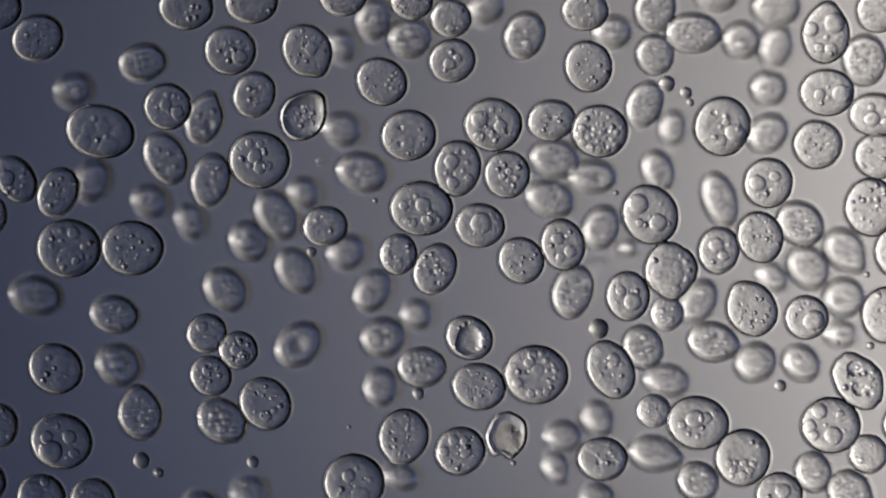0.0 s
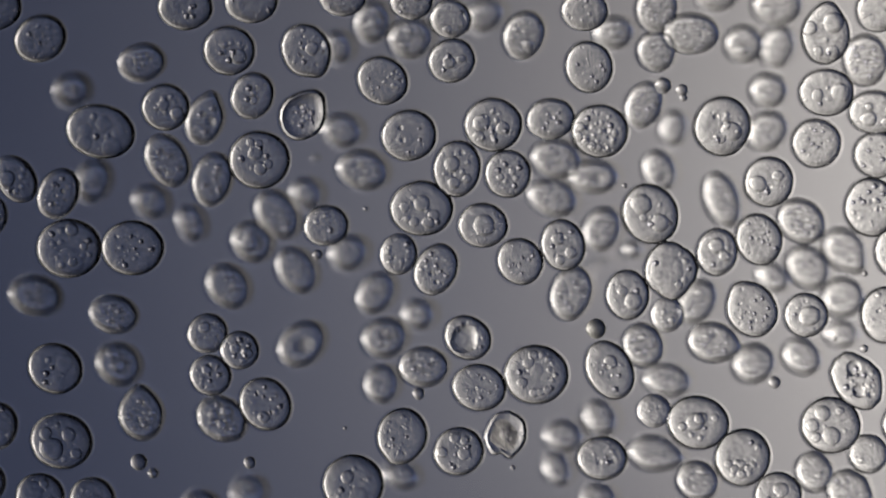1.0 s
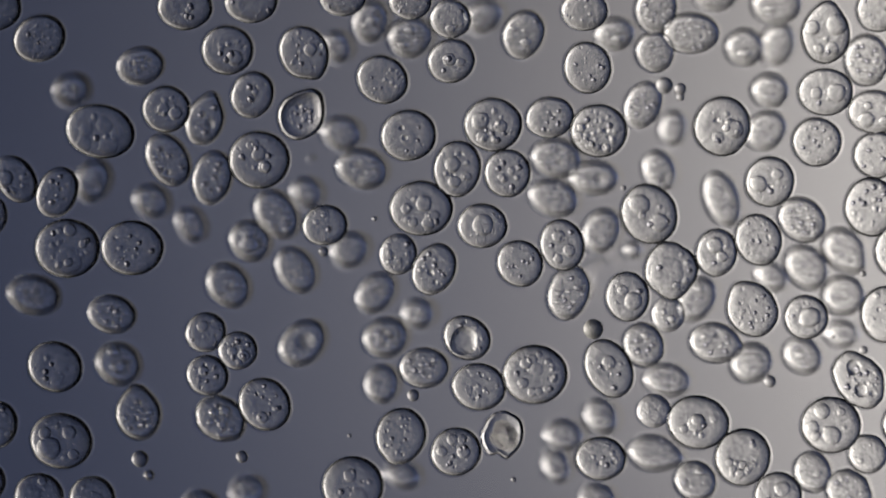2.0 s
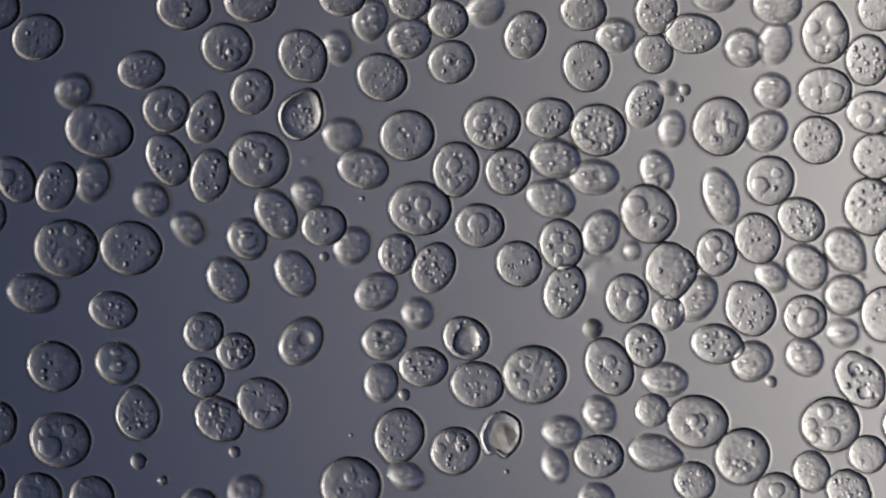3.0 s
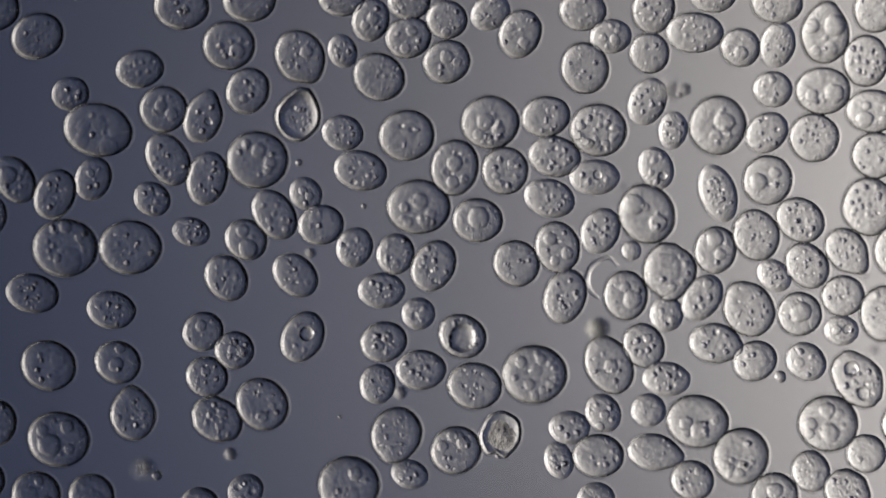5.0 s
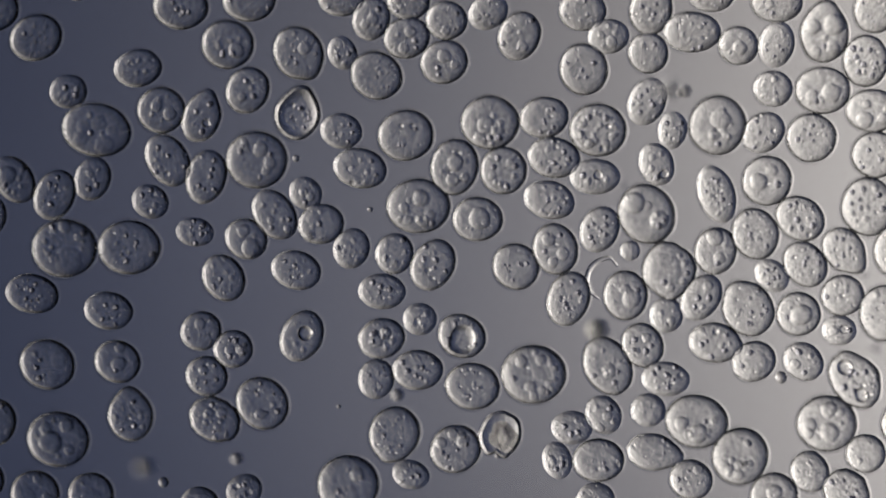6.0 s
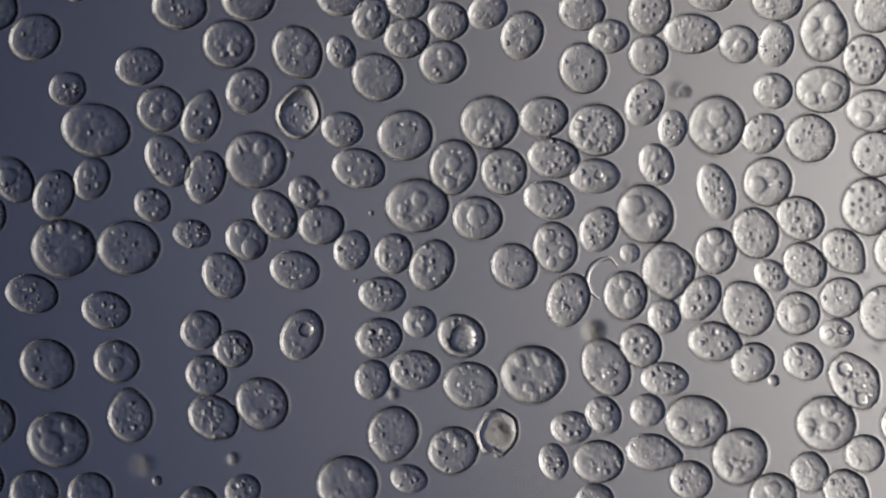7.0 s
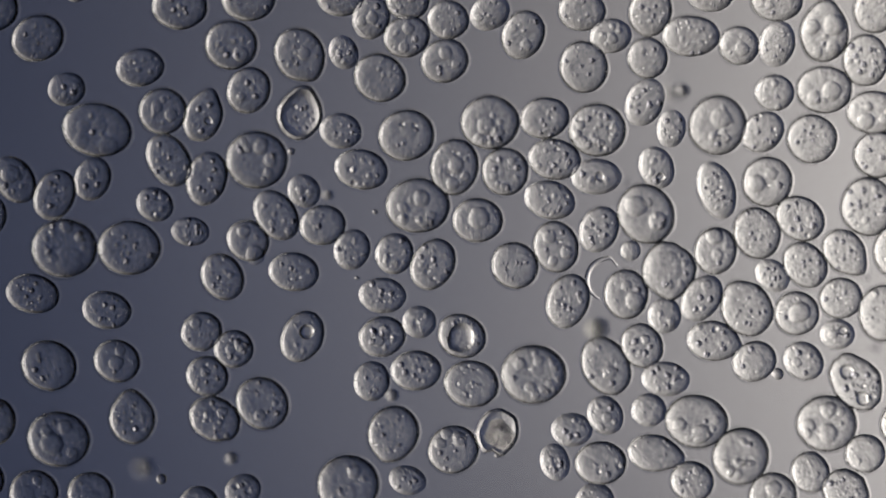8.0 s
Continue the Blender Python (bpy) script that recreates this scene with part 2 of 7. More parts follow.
yeast(5, 405, 78, 47, 44, 0, 14.6, "round", 0, 0, 0, fine=11, held="v 15,12,15,10,14;g -10,-12,-15,5,7;g 2,-14,5,-5,6;g -2,18,-10,18,6;g -18,2,-5,15,5;g 6,0,10,18,6;g 18,-15,20,-10,5;g -5,5,-22,-2,6")
yeast(6, 526, 92, 49, 44, -60, 14.3, "blunt", 1, 10, 2, fine=11)
yeast(7, 248, 118, 43, 34, 10, 11.5, "round", 0, 0, 0, held="g 5,3,16,5,6.1;g -0,-10,5,-15,6.5;p -14,1,-14,-9,4.6;g -7,10,-2,6,6.4;p 12,-6,25,-16,4.5;g -10,-7,-9,-12,5.7")
yeast(8, 120, 157, 34, 30, 10, 10.3, "round", 0, 0, 0, held="g 9,-2,16,-1,6.2;g -4,7,-1,8,6.6;g -6,-5,-4,-6,5.2;g 5,5,13,5,6.0;g 8,-2,16,-5,6.6;g -8,-6,-3,-6,6.3")
yeast(9, 284, 192, 43, 42, 0, 14, "round", 0, 0, 0, fine=11, held="v -5,-3,-8,-5,11;v 18,8,15,8,12;g -3,-17,0,-18,7;g 2,8,-18,8,6;g -18,0,-16,5,5;g 12,-20,10,-22,5;g 20,-15,0,20,4")
yeast(10, 354, 212, 47, 36, 72, 12.2, "pointed", 0, 0, 0, held="p 10,5,10,6,8;g -8,-10,-8,-12,6;g 0,20,0,22,6;g 15,-20,16,-22,6;g -12,12,-14,12,5")
yeast(11, 438, 160, 43, 38, 60, 12.8, "round", 0, 0, 0, held="g -8,-12,-2,-15,6;g 3,-5,8,-5,6;g 5,10,-12,15,8;g -10,8,12,8,6;g 12,-15,10,-20,4")
yeast(12, 170, 230, 62, 48, -10, 15.9, "round", 0, 0, 0, fine=11, held="w -30,20,-28,20,14;w 20,25,15,28,18;w -25,-5,-25,-5,13;w 5,-10,5,-12,14;w 30,0,28,5,11;g -5,15,-10,5,6;g 12,8,10,5,6;g -10,-25,-10,-25,7")
yeast(13, 528, 203, 47, 43, 65, 14.3, "pointed", 0, 0, 0, skin=8, hollow=True, fine=11, held="g 1,16,7,25,4.7;g 2,-10,5,-11,4.7;g 20,5,20,12,4.7;g -10,12,-9,22,4.3;g 4,7,14,14,5.5;g -12,3,-19,7,3.5;g 15,-11,12,-10,5.4;g 16,-2,21,-1,3.8;g -8,-4,-10,2,3.3;g 2,-20,-2,-15,3.7;p -1,-1,-7,8,4.0;p -7,-16,-5,-18,6.0;g 8,-1,11,3,5.3;g 8,-16,7,-13,3.0;p -15,-5,-11,5,3.1")
yeast(14, 453, 283, 55, 52, 0, 17.1, "round", 0, 0, 0, fine=11, held="v -15,-28,-16,-24,8;v 2,-25,-22,-30,7;v -6,-9,9,-21,13;v 2,15,26,3,12;v 14,8,19,21,9;g -32,-3,-28,-15,6;g 10,-8,28,-8,6;g -16,11,10,32,6;g 8,-18,-30,-22,5")
yeast(15, 297, 285, 50, 37, -60, 12.5, "round", 0, 0, 0, held="g -4,-3,-9,-11,4.1;g -14,-17,-16,-26,5.4;g -24,-8,-20,-1,5.8;g 20,14,29,12,5.1;g 6,-8,1,-5,5.1;g -15,19,-21,23,5.4;p 23,-7,32,-9,4.1;p -0,23,-1,24,6.3;g 10,17,13,18,3.5;g -19,2,-31,11,4.2;g -7,11,-13,14,5.3")
yeast(16, 364, 314, 49, 36, 75, 12.2, "round", 0, 0, 0, held="g -4,23,-4,21,3.6;g 6,-12,13,-14,5.2;g 11,23,16,21,4.3;g -13,10,-13,16,5.0;g 12,-22,9,-29,5.3;g -3,-25,-8,-33,5.2;g 23,-7,24,-13,3.6;g -16,19,-23,19,4.1;g 5,1,6,-1,4.8;g 11,15,17,26,4.4")
yeast(17, 24, 318, 46, 34, -55, 11.5, "round", 0, 0, 0, held="v -22,0,-10,-8,16;g 10,-5,10,-5,7;g 12,12,12,12,6;g 0,20,0,20,6;g -10,18,-10,20,6;g 15,-18,15,-20,6;g -18,25,-15,10,6")
yeast(18, 95, 345, 47, 36, 65, 12.2, "round", 0, 0, 0, held="g -13,20,-9,18,5.6;g 21,-14,18,-10,5.9;g -2,16,-4,19,5.1;g -1,3,4,7,4.1;g -0,-13,3,-17,3.7;g -23,11,-18,10,3.9;p 7,-5,5,-6,5.1;g 19,10,19,11,3.4;g -10,-17,-8,-18,5.2;g 5,25,3,21,3.2;g 7,-25,6,-31,4.7;g -11,-8,-9,-10,3.1")
yeast(19, 163, 317, 40, 32, 70, 10.9, "round", 0, 0, 0, held="v -3,-8,-5,-10,8;g 6,8,8,10,6;g -8,12,-8,14,6;g 8,-14,8,-16,5;g 0,0,2,-2,5")
yeast(20, 270, 363, 34, 30, -30, 10.3, "round", 0, 0, 0, held="g 4,15,5,19,5.7;g 4,-1,11,4,7.0;g -2,-13,1,-21,5.1;g 14,-7,27,-11,4.6;g -12,-5,-14,-11,4.6;p -7,11,-3,15,4.8;p 2,-7,6,-12,5.9")
yeast(21, -15, 383, 35, 27, 80, 9.4, "round", 0, 7, 3)
yeast(22, 113, 440, 58, 53, 0, 17.4, "round", 0, 0, 0, fine=11, held="w 5,20,5,22,26;g -10,-33,-20,-30,7;g 8,-28,2,-38,11;g -28,-5,-32,-15,7;g -12,-12,-25,0,6;g 27,-5,25,-20,8;g 35,15,32,-15,6;g 22,15,33,0,6;g 12,23,-22,18,8;g -10,33,-30,10,7;g -18,20,-35,0,6;g -30,-20,-20,-38,6;g 37,-8,30,-28,6")
yeast(23, 228, 438, 56, 49, 0, 16.2, "round", 0, 0, 0, fine=11, held="g -20,23,-13,12,3.0;p -29,-19,-31,-25,4.8;g -2,-21,-7,-22,4.0;g -14,31,-5,23,5.8;g -8,-14,-6,-19,3.4;g 10,12,12,3,3.2;g -7,6,-9,-0,3.7;g -21,-1,-21,-7,5.9;g 2,1,10,-2,4.1;g 32,2,39,12,6.0;g 6,19,-2,10,5.1;g 16,-12,12,-7,5.0")
yeast(24, 57, 520, 48, 35, -10, 11.8, "round", 0, 0, 0, held="g -10,-14,-7,-9,3.1;g -5,-12,-9,-7,3.5;g -0,20,0,28,3.8;g 1,8,-1,14,3.4;p -17,-1,-18,-7,4.1;g 18,-10,24,-22,3.2;g -11,18,-8,19,5.0;g -6,-21,-8,-24,3.3;g 4,-8,-1,-6,5.6;g -13,-7,-27,-13,3.1;g 13,-1,13,4,5.5;g 8,10,10,9,4.1;g -9,7,-11,8,4.2;g 6,-18,6,-18,3.9")
yeast(25, 188, 549, 44, 34, -8, 11.5, "round", 0, 0, 0, held="g -7,-2,-4,-6,3.9;g 10,-5,13,-6,5.5;g 13,-16,12,-20,3.9;p -2,13,2,15,4.6;g -2,-13,-3,-9,4.9;p 13,8,18,10,4.2;g -19,-7,-22,2,4.5;g 3,-20,1,-26,3.6;g -10,12,-11,13,4.2;g 19,-8,20,-17,3.8;g 8,20,13,26,4.1")
yeast(26, 338, 414, 34, 26, -5, 9.1, "round", 0, 0, 0, held="g 6,5,12,3,4.7;g -4,-13,-2,-19,4.5;g -9,1,-7,4,4.0;g 8,-4,10,-6,3.7;g -2,13,0,21,4.7;g -9,-6,-6,-9,3.8;g 6,-12,17,-16,4.3;g 7,-10,14,-11,5.3;g 13,0,21,1,3.6")
yeast(27, 437, 424, 39, 36, -40, 12.2, "round", 0, 0, 0, held="v -5,0,8,18,17;v 0,-10,-8,-15,12;g 8,-5,15,-5,6")
yeast(28, 396, 487, 44, 37, -60, 12.5, "round", 0, 0, 0, held="g 2,-7,4,-10,6.3;g -19,-3,-17,-8,4.1;g 2,-20,1,-39,6.5;g 13,17,10,21,4.1;g -22,8,-17,12,4.0;g 18,-2,18,-6,3.8;g 5,23,-1,24,4.1;g -7,17,-6,23,4.3;g -0,5,-7,2,4.2;g -11,-18,-20,-20,5.4;g 11,4,15,0,6.3;g -17,15,-16,17,4.0")
yeast(29, 487, 380, 49, 36, -55, 12.2, "round", 0, 0, 0, held="v -10,10,-8,12,7;g 20,25,22,27,8;g -20,-10,-22,-15,6;g 5,-15,5,-18,6;g 15,5,15,8,6;g 0,0,-2,-2,6;g -5,25,-5,25,5;g 10,20,28,10,5")
yeast(30, 540, 340, 31, 28, -50, 9.7, "round", 0, 0, 0, held="v -5,-5,-6,-6,8;g 8,5,10,5,8;g 0,14,-2,16,6;g 8,-10,10,-12,5")
yeast(31, 569, 399, 41, 36, 10, 12.2, "round", 0, 0, 0, held="w 5,-12,-15,-10,12;g -15,-10,-15,5,6;g -3,-18,0,-20,5;g 10,10,-5,0,6")
yeast(32, 522, 477, 45, 35, -8, 11.8, "round", 0, 0, 0, held="g -0,2,2,-3,4.9;p -7,16,-7,14,4.6;g 16,-1,26,-1,5.5;g 5,-10,11,-18,3.7;g -16,1,-12,3,4.0;g -18,-7,-22,-12,4.0;p 5,10,7,10,4.5;g -7,-12,-5,-8,4.9")
yeast(33, 356, 584, 37, 35, 30, 11.8, "round", 1, 6, 3)
yeast(34, 413, 617, 35, 34, 0, 11.5, "round", 0, 0, 0, held="v -8,0,-8,2,9;v 10,5,12,0,11;g -10,11,-7,12,5.4;g 1,-17,5,-14,6.1;g 2,20,6,14,6.6;g 16,-9,20,-7,5.2;g 9,11,18,6,4.5;g -7,-12,-5,-14,4.0;g 7,0,13,-1,6.0")
yeast(35, 534, 592, 48, 37, 65, 12.5, "round", 0, 0, 0, held="p 0,0,8,-8,13;g -10,15,-12,15,6;g 5,25,0,25,6;g -10,-20,-12,-20,5")
yeast(36, 366, 664, 38, 36, -30, 12.2, "round", 0, 0, 0, held="v -5,-10,-5,-8,9;g 15,-0,18,5,5.0;p -2,-16,-4,-20,5.1;g -16,4,-16,6,4.4;g -2,9,-2,10,4.2;p -11,21,-16,21,3.8;g 11,-13,14,-17,3.9;g -21,-10,-24,-10,4.1;g -3,-1,-3,-4,3.7;g -12,13,-20,15,4.5")
yeast(37, 84, 644, 50, 45, -20, 14.9, "round", 0, 0, 0, fine=11, held="w 15,-12,20,-8,15;w 5,20,10,22,11;g -12,-15,-20,-18,7;g -15,10,-22,8,6;g -20,22,-10,25,6;g 18,14,-5,20,5;g -2,-2,-15,-10,5")
yeast(38, 207, 639, 42, 38, -25, 12.8, "round", 0, 0, 0, held="v 0,0,-2,5,13;v -10,-18,5,-20,10;g 12,-12,-5,18,5")
yeast(39, 231, 739, 47, 43, 95, 14.3, "pointed", 0, 0, 0, fine=11, held="g -21,5,-27,3,6.3;g 20,-5,18,-4,6.2;g 17,20,22,18,6.2;g -9,-10,-12,-12,4.6;g 18,6,17,3,5.5;g -0,-0,-4,-1,3.9;p -3,21,-1,18,4.2;g 7,-5,3,-8,4.4;g -3,-24,3,-23,5.1;g 6,18,6,18,5.7;p -4,8,-5,4,5.2;g -13,25,-15,23,4.1;g 8,-21,7,-27,3.7")
yeast(40, 378, 738, 47, 40, -20, 13.4, "irregular", 0, 0, 0, fine=11, held="v -12,-8,-10,-10,9;v 6,-14,10,-14,10;v 0,12,5,14,8;g 8,1,9,5,6.5;g 3,-22,0,-19,4.4;g 6,18,-2,21,4.2;g 18,16,21,27,6.2;g -7,-22,-6,-26,5.7;g -7,6,-8,2,5.4;g -17,-11,-17,-7,6.9;g -20,7,-17,4,6.7;g -3,27,1,34,6.5;g 15,-8,14,-4,3.6")
yeast(41, 464, 714, 50, 45, -45, 14.9, "round", 0, 0, 0, fine=11, held="v -2,25,-3,20,11;g 18,15,20,0,7;g -18,-15,-10,-20,4;g 10,-10,15,10,4;g 0,-28,-5,-35,4;g 25,5,25,15,6;g -17,16,-19,18,3.5;g 7,16,9,16,4.2;g -7,22,-10,24,3.4;g 19,-14,21,-15,3.2;p -16,-20,-9,-21,4.3;g -3,-13,-8,-16,3.5")
yeast(42, -8, 747, 43, 36, 80, 12.2, "round", 1, 5, 1)
yeast(43, 103, 778, 56, 50, -10, 16.5, "round", 0, 0, 0, fine=11, held="v -27,-10,-25,-18,12;v 15,-10,15,-20,13;v -18,15,-10,6,20;v 22,22,20,18,10;g -5,-25,-10,-30,6;g 8,30,0,28,6;g -35,5,-35,-5,5")
yeast(44, 60, 873, 44, 42, 0, 14, "round", 0, 0, 0, fine=11, held="w -15,-10,-15,8,20;v 8,-25,5,-25,8;v 20,10,20,12,10")
yeast(45, 160, 875, 41, 40, 0, 13.4, "round", 0, 0, 0, fine=11, held="w 2,10,0,14,22;g -15,-18,-15,-18,5")
yeast(46, 352, 892, 35, 32, 0, 10.9, "round", 0, 0, 0, held="w 5,-8,5,-10,12")
yeast(47, 430, 868, 33, 29, 30, 10, "round", 0, 0, 0, held="p -11,-3,-13,-5,6.5;p 5,-1,8,1,7.3;g -4,11,-7,15,6.9;g -3,-11,-1,-10,5.2;g 3,-10,5,-15,5.4")
yeast(49, 603, -5, 42, 35, 0, 11.8, "round", 0, 7, 2)
yeast(50, 657, 33, 39, 33, 70, 11.2, "round", 0, 0, 0, held="v 5,0,3,-2,12;v -8,10,-12,8,9;g 8,-18,10,-18,6;g 12,12,14,12,5")
yeast(51, 722, 2, 38, 34, 0, 11.5, "round", 2, 9, 3)
yeast(52, 720, 67, 42, 37, 20, 12.5, "round", 0, 0, 0, held="v 0,-10,5,-12,10;v -10,15,-5,18,10;g 15,5,15,5,6;g -18,-5,-18,-5,6;g 5,20,18,18,5")
yeast(53, 793, 37, 37, 35, 0, 11.8, "round", 1, 5, 2)
yeast(54, 604, 91, 31, 26, -70, 9.1, "round", 0, 0, 0, held="g 1,-11,5,-17,4.4;g 10,-1,17,-7,6.9;g -9,-2,-10,-2,6.8;g -4,7,-7,7,4.5;g 2,11,1,16,6.7;g 8,3,11,0,5.1")
yeast(55, 668, 138, 47, 43, -25, 14.3, "round", 0, 0, 0, fine=11, held="g 7,4,0,-13,5.1;g 20,-11,7,-35,4.3;p 32,4,26,-19,4.1;g 15,-2,1,-28,3.9;g 21,12,6,-7,5.2;g 29,16,20,-6,4.5;g -28,-5,3,3,3.0;g -12,10,22,21,3.1;g -23,14,13,21,3.5")
yeast(56, 784, 110, 43, 39, 25, 13.1, "round", 0, 0, 0, fine=11, held="v -5,5,0,-12,12;v 12,-3,20,5,8;g -2,-15,-12,15,6;g -15,15,-8,22,5")
yeast(57, 863, 20, 37, 30, 30, 10.3, "round", 2, 6, 3)
yeast(58, 924, 63, 45, 37, 65, 12.5, "round", 2, 5, 1)
yeast(59, 1030, 20, 42, 36, 0, 12.2, "round", 0, 5, 3)
yeast(60, 1031, 120, 47, 43, 100, 14.3, "round", 0, 0, 0, fine=11, held="g 12,27,4,14,4.7;g 21,-1,16,-12,4.2;g 29,8,15,-12,5.0;g -3,-12,-10,-26,3.4;g -19,-3,-30,-10,3.8;g 1,-3,-14,-18,3.0;g 6,20,-5,0,4.3;g -2,26,-13,15,4.2")
yeast(61, 1078, 65, 37, 31, 10, 10.6, "round", 0, 0, 0, held="v 3,5,5,8,11;g -10,0,-12,0,8;g 12,-8,14,-8,7;g 0,-14,0,-16,6;g -5,14,-8,15,5")
yeast(62, 606, 228, 37, 32, -10, 10.9, "round", 0, 0, 0, held="g 1,-1,4,7,4.3;g -10,2,-10,4,4.1;g -3,-9,2,-8,3.9;g 5,12,13,19,4.4;g 13,-2,19,3,4.2;g 8,-10,16,-9,4.3;g -10,10,-5,13,3.6")
yeast(63, 717, 240, 50, 46, 10, 15.3, "round", 0, 0, 0, fine=11, held="w -3,10,3,-12,14;p -15,-12,-8,-18,6;p -15,15,12,-18,6;g 0,32,-5,15,4;g 20,-12,18,-10,4;g 28,5,-15,18,4")
yeast(64, 634, 298, 48, 36, -12, 12.2, "round", 0, 0, 0, held="g 3,-15,1,-16,5.0;p -4,16,-14,25,6.4;g -5,1,-16,3,5.3;g 19,-13,20,-12,4.6;g 14,3,12,9,6.5;g 18,12,23,20,3.8;p -10,-10,-19,1,6.1;g 11,16,7,24,4.5;g 24,4,28,12,4.0;g -6,-0,-16,-0,6.3")
yeast(65, 866, 217, 52, 48, 0, 15.9, "round", 0, 0, 0, fine=11, held="v -22,-10,-5,5,15;v 13,2,15,15,12;v -23,18,-20,25,10;g -2,20,-2,28,7;g 0,-28,5,-10,6;g 5,28,15,28,6;g -6,5,20,0,7;g 21,8,18,29,5.3;g -11,3,-7,30,4.9;g 13,-24,19,6,4.6;g 8,-10,9,14,6.3;g 0,12,1,29,5.4;p -17,-18,-11,9,4.1;g -18,21,-13,37,5.5;g 4,22,3,37,6.2")
yeast(66, 963, 207, 44, 37, 10, 12.5, "round", 0, 0, 0, held="g 10,-3,-5,5,4.3;g 17,3,15,19,4.2;g 15,3,8,28,4.2;g 16,-10,16,-15,4.3;g -7,-8,7,-13,4.8;g -13,18,-7,26,4.7;g -9,8,3,11,4.1;p 2,-2,11,-2,4.6")
yeast(67, 1056, 230, 51, 48, 0, 15.9, "round", 0, 0, 0, fine=11, held="g -30,-5,-30,-10,8;g -35,8,-33,8,8;g -28,20,-25,18,8;g -15,28,-15,25,8;g -2,32,-5,20,8;g 12,30,10,25,8;g 25,20,25,15,7;g 28,5,25,-10,7;g 22,-8,15,-20,6;g -22,-22,-15,-20,6;g 15,-25,20,-20,5;g 35,-5,33,0,5;g -13,28,-16,22,6.6;g 5,-12,1,-27,5.3;g 23,17,32,8,6.0;p 12,-1,19,-5,6.0;p -17,-4,-31,-17,6.0;g -5,-12,-6,-28,4.9;p 6,26,9,32,6.4;g -3,18,-8,10,5.0;p 13,12,21,7,4.4;g -21,12,-32,8,6.9;g 1,4,4,-8,6.1;g -10,8,-2,-1,5.4")
yeast(68, 802, 296, 51, 43, 80, 14.3, "round", 0, 0, 0, fine=11, held="v -10,-10,2,-5,15;v -5,25,-5,25,11;g 20,18,18,18,8;p 5,-25,5,-25,6;g 18,-10,18,-12,6;p -8,10,-8,12,5;g 10,5,12,28,6;g -22,8,-22,8,5")
yeast(69, 892, 304, 43, 42, 90, 14, "round", 0, 0, 0, fine=11, held="v -10,5,-18,10,7;v 5,-5,12,-15,7;g 0,10,-15,22,6;g 15,5,20,12,6;g -15,-8,-20,-5,6;g 10,18,5,28,6;g -5,-15,-10,-20,6;g 20,-12,22,-5,6;g -3,2,-5,25,6")
yeast(70, 980, 280, 47, 37, -10, 12.5, "round", 0, 0, 0, held="g -11,-11,-15,-14,5.4;g 6,19,8,18,3.7;g 19,-11,18,-9,6.0;g -10,15,-9,25,5.3;p 5,-12,2,-16,5.6;g -4,6,-0,13,6.1;g 21,1,27,3,5.6;g 7,-1,7,2,4.7;g -5,-19,-2,-29,4.9;g 16,10,22,12,4.7;g -22,7,-27,11,6.2")
yeast(71, 1053, 312, 45, 32, 0, 10.9, "round", 0, 0, 0, held="p 5,0,5,-2,9;g -12,10,-12,10,7;g 20,5,20,5,6;g -20,-5,-22,-5,6")
yeast(72, 738, 364, 57, 49, 0, 16.2, "round", 0, 0, 0, fine=11, held="v 2,-5,5,-10,15;v 12,25,10,25,12;v 22,12,20,18,10;v -12,25,-20,25,9;v -27,-3,-25,5,9;g -10,-22,-15,-8,7;g 30,22,25,28,6;g -25,18,-30,20,7;g -18,-10,-18,10,6;g 14,4,0,25,7")
yeast(73, 845, 386, 45, 40, 0, 13.4, "round", 0, 0, 0, fine=11, held="v 1,-2,1,-2,19;g -9,15,-10,19,3.7;g 19,-20,21,-21,2.5;p 2,11,5,6,2.9;g -20,16,-17,14,3.0;g 19,7,20,7,2.6")
yeast(74, 972, 355, 46, 34, -15, 11.5, "round", 0, 0, 0, held="g -0,16,6,21,4.6;p 2,-19,17,-21,6.0;g 19,4,29,6,3.6;g -14,-14,-10,-22,4.5;g -6,5,-2,4,3.7;g 4,-2,8,-5,5.5;g 14,11,19,14,3.9;g -11,16,-14,18,4.0;p 13,-6,28,-3,5.2;g -6,-5,-5,-1,4.7;g 8,17,16,19,3.8")
yeast(75, 623, 443, 37, 32, 70, 10.9, "round", 0, 0, 0, held="g -15,0,-24,-2,5.1;p -5,16,0,14,4.1;g 5,-17,4,-16,5.1;g 2,-6,5,-11,4.2;g 5,15,8,18,5.5;g 17,2,18,5,5.5;g -13,10,-14,6,4.6;g -1,3,-2,-4,3.9")
yeast(76, 697, 449, 37, 34, 80, 11.5, "round", 0, 0, 0, held="g 18,-5,18,-2,5.7;g -17,15,-16,12,5.2;g 3,11,2,15,6.1;g 17,12,17,15,4.5;g 16,-17,14,-23,5.7;g -17,-2,-14,5,6.9;g -15,-15,-15,-13,5.1;p -8,6,-10,5,5.2")
yeast(77, 763, 470, 48, 38, 60, 12.8, "round", 0, 0, 0, held="g 2,-6,3,-8,5.8;g 4,-17,1,-21,4.6;g -7,-25,-11,-32,5.6;g -26,-0,-18,1,6.3;p -8,5,-9,11,6.1;g -16,-6,-16,-5,4.4;p 11,24,6,31,3.8;g 16,10,23,12,4.6;g 9,3,3,4,3.9;p 1,9,-7,6,4.1;g 19,-17,21,-16,3.7;p 1,23,-1,24,5.4;g -17,-19,-18,-11,5.0")
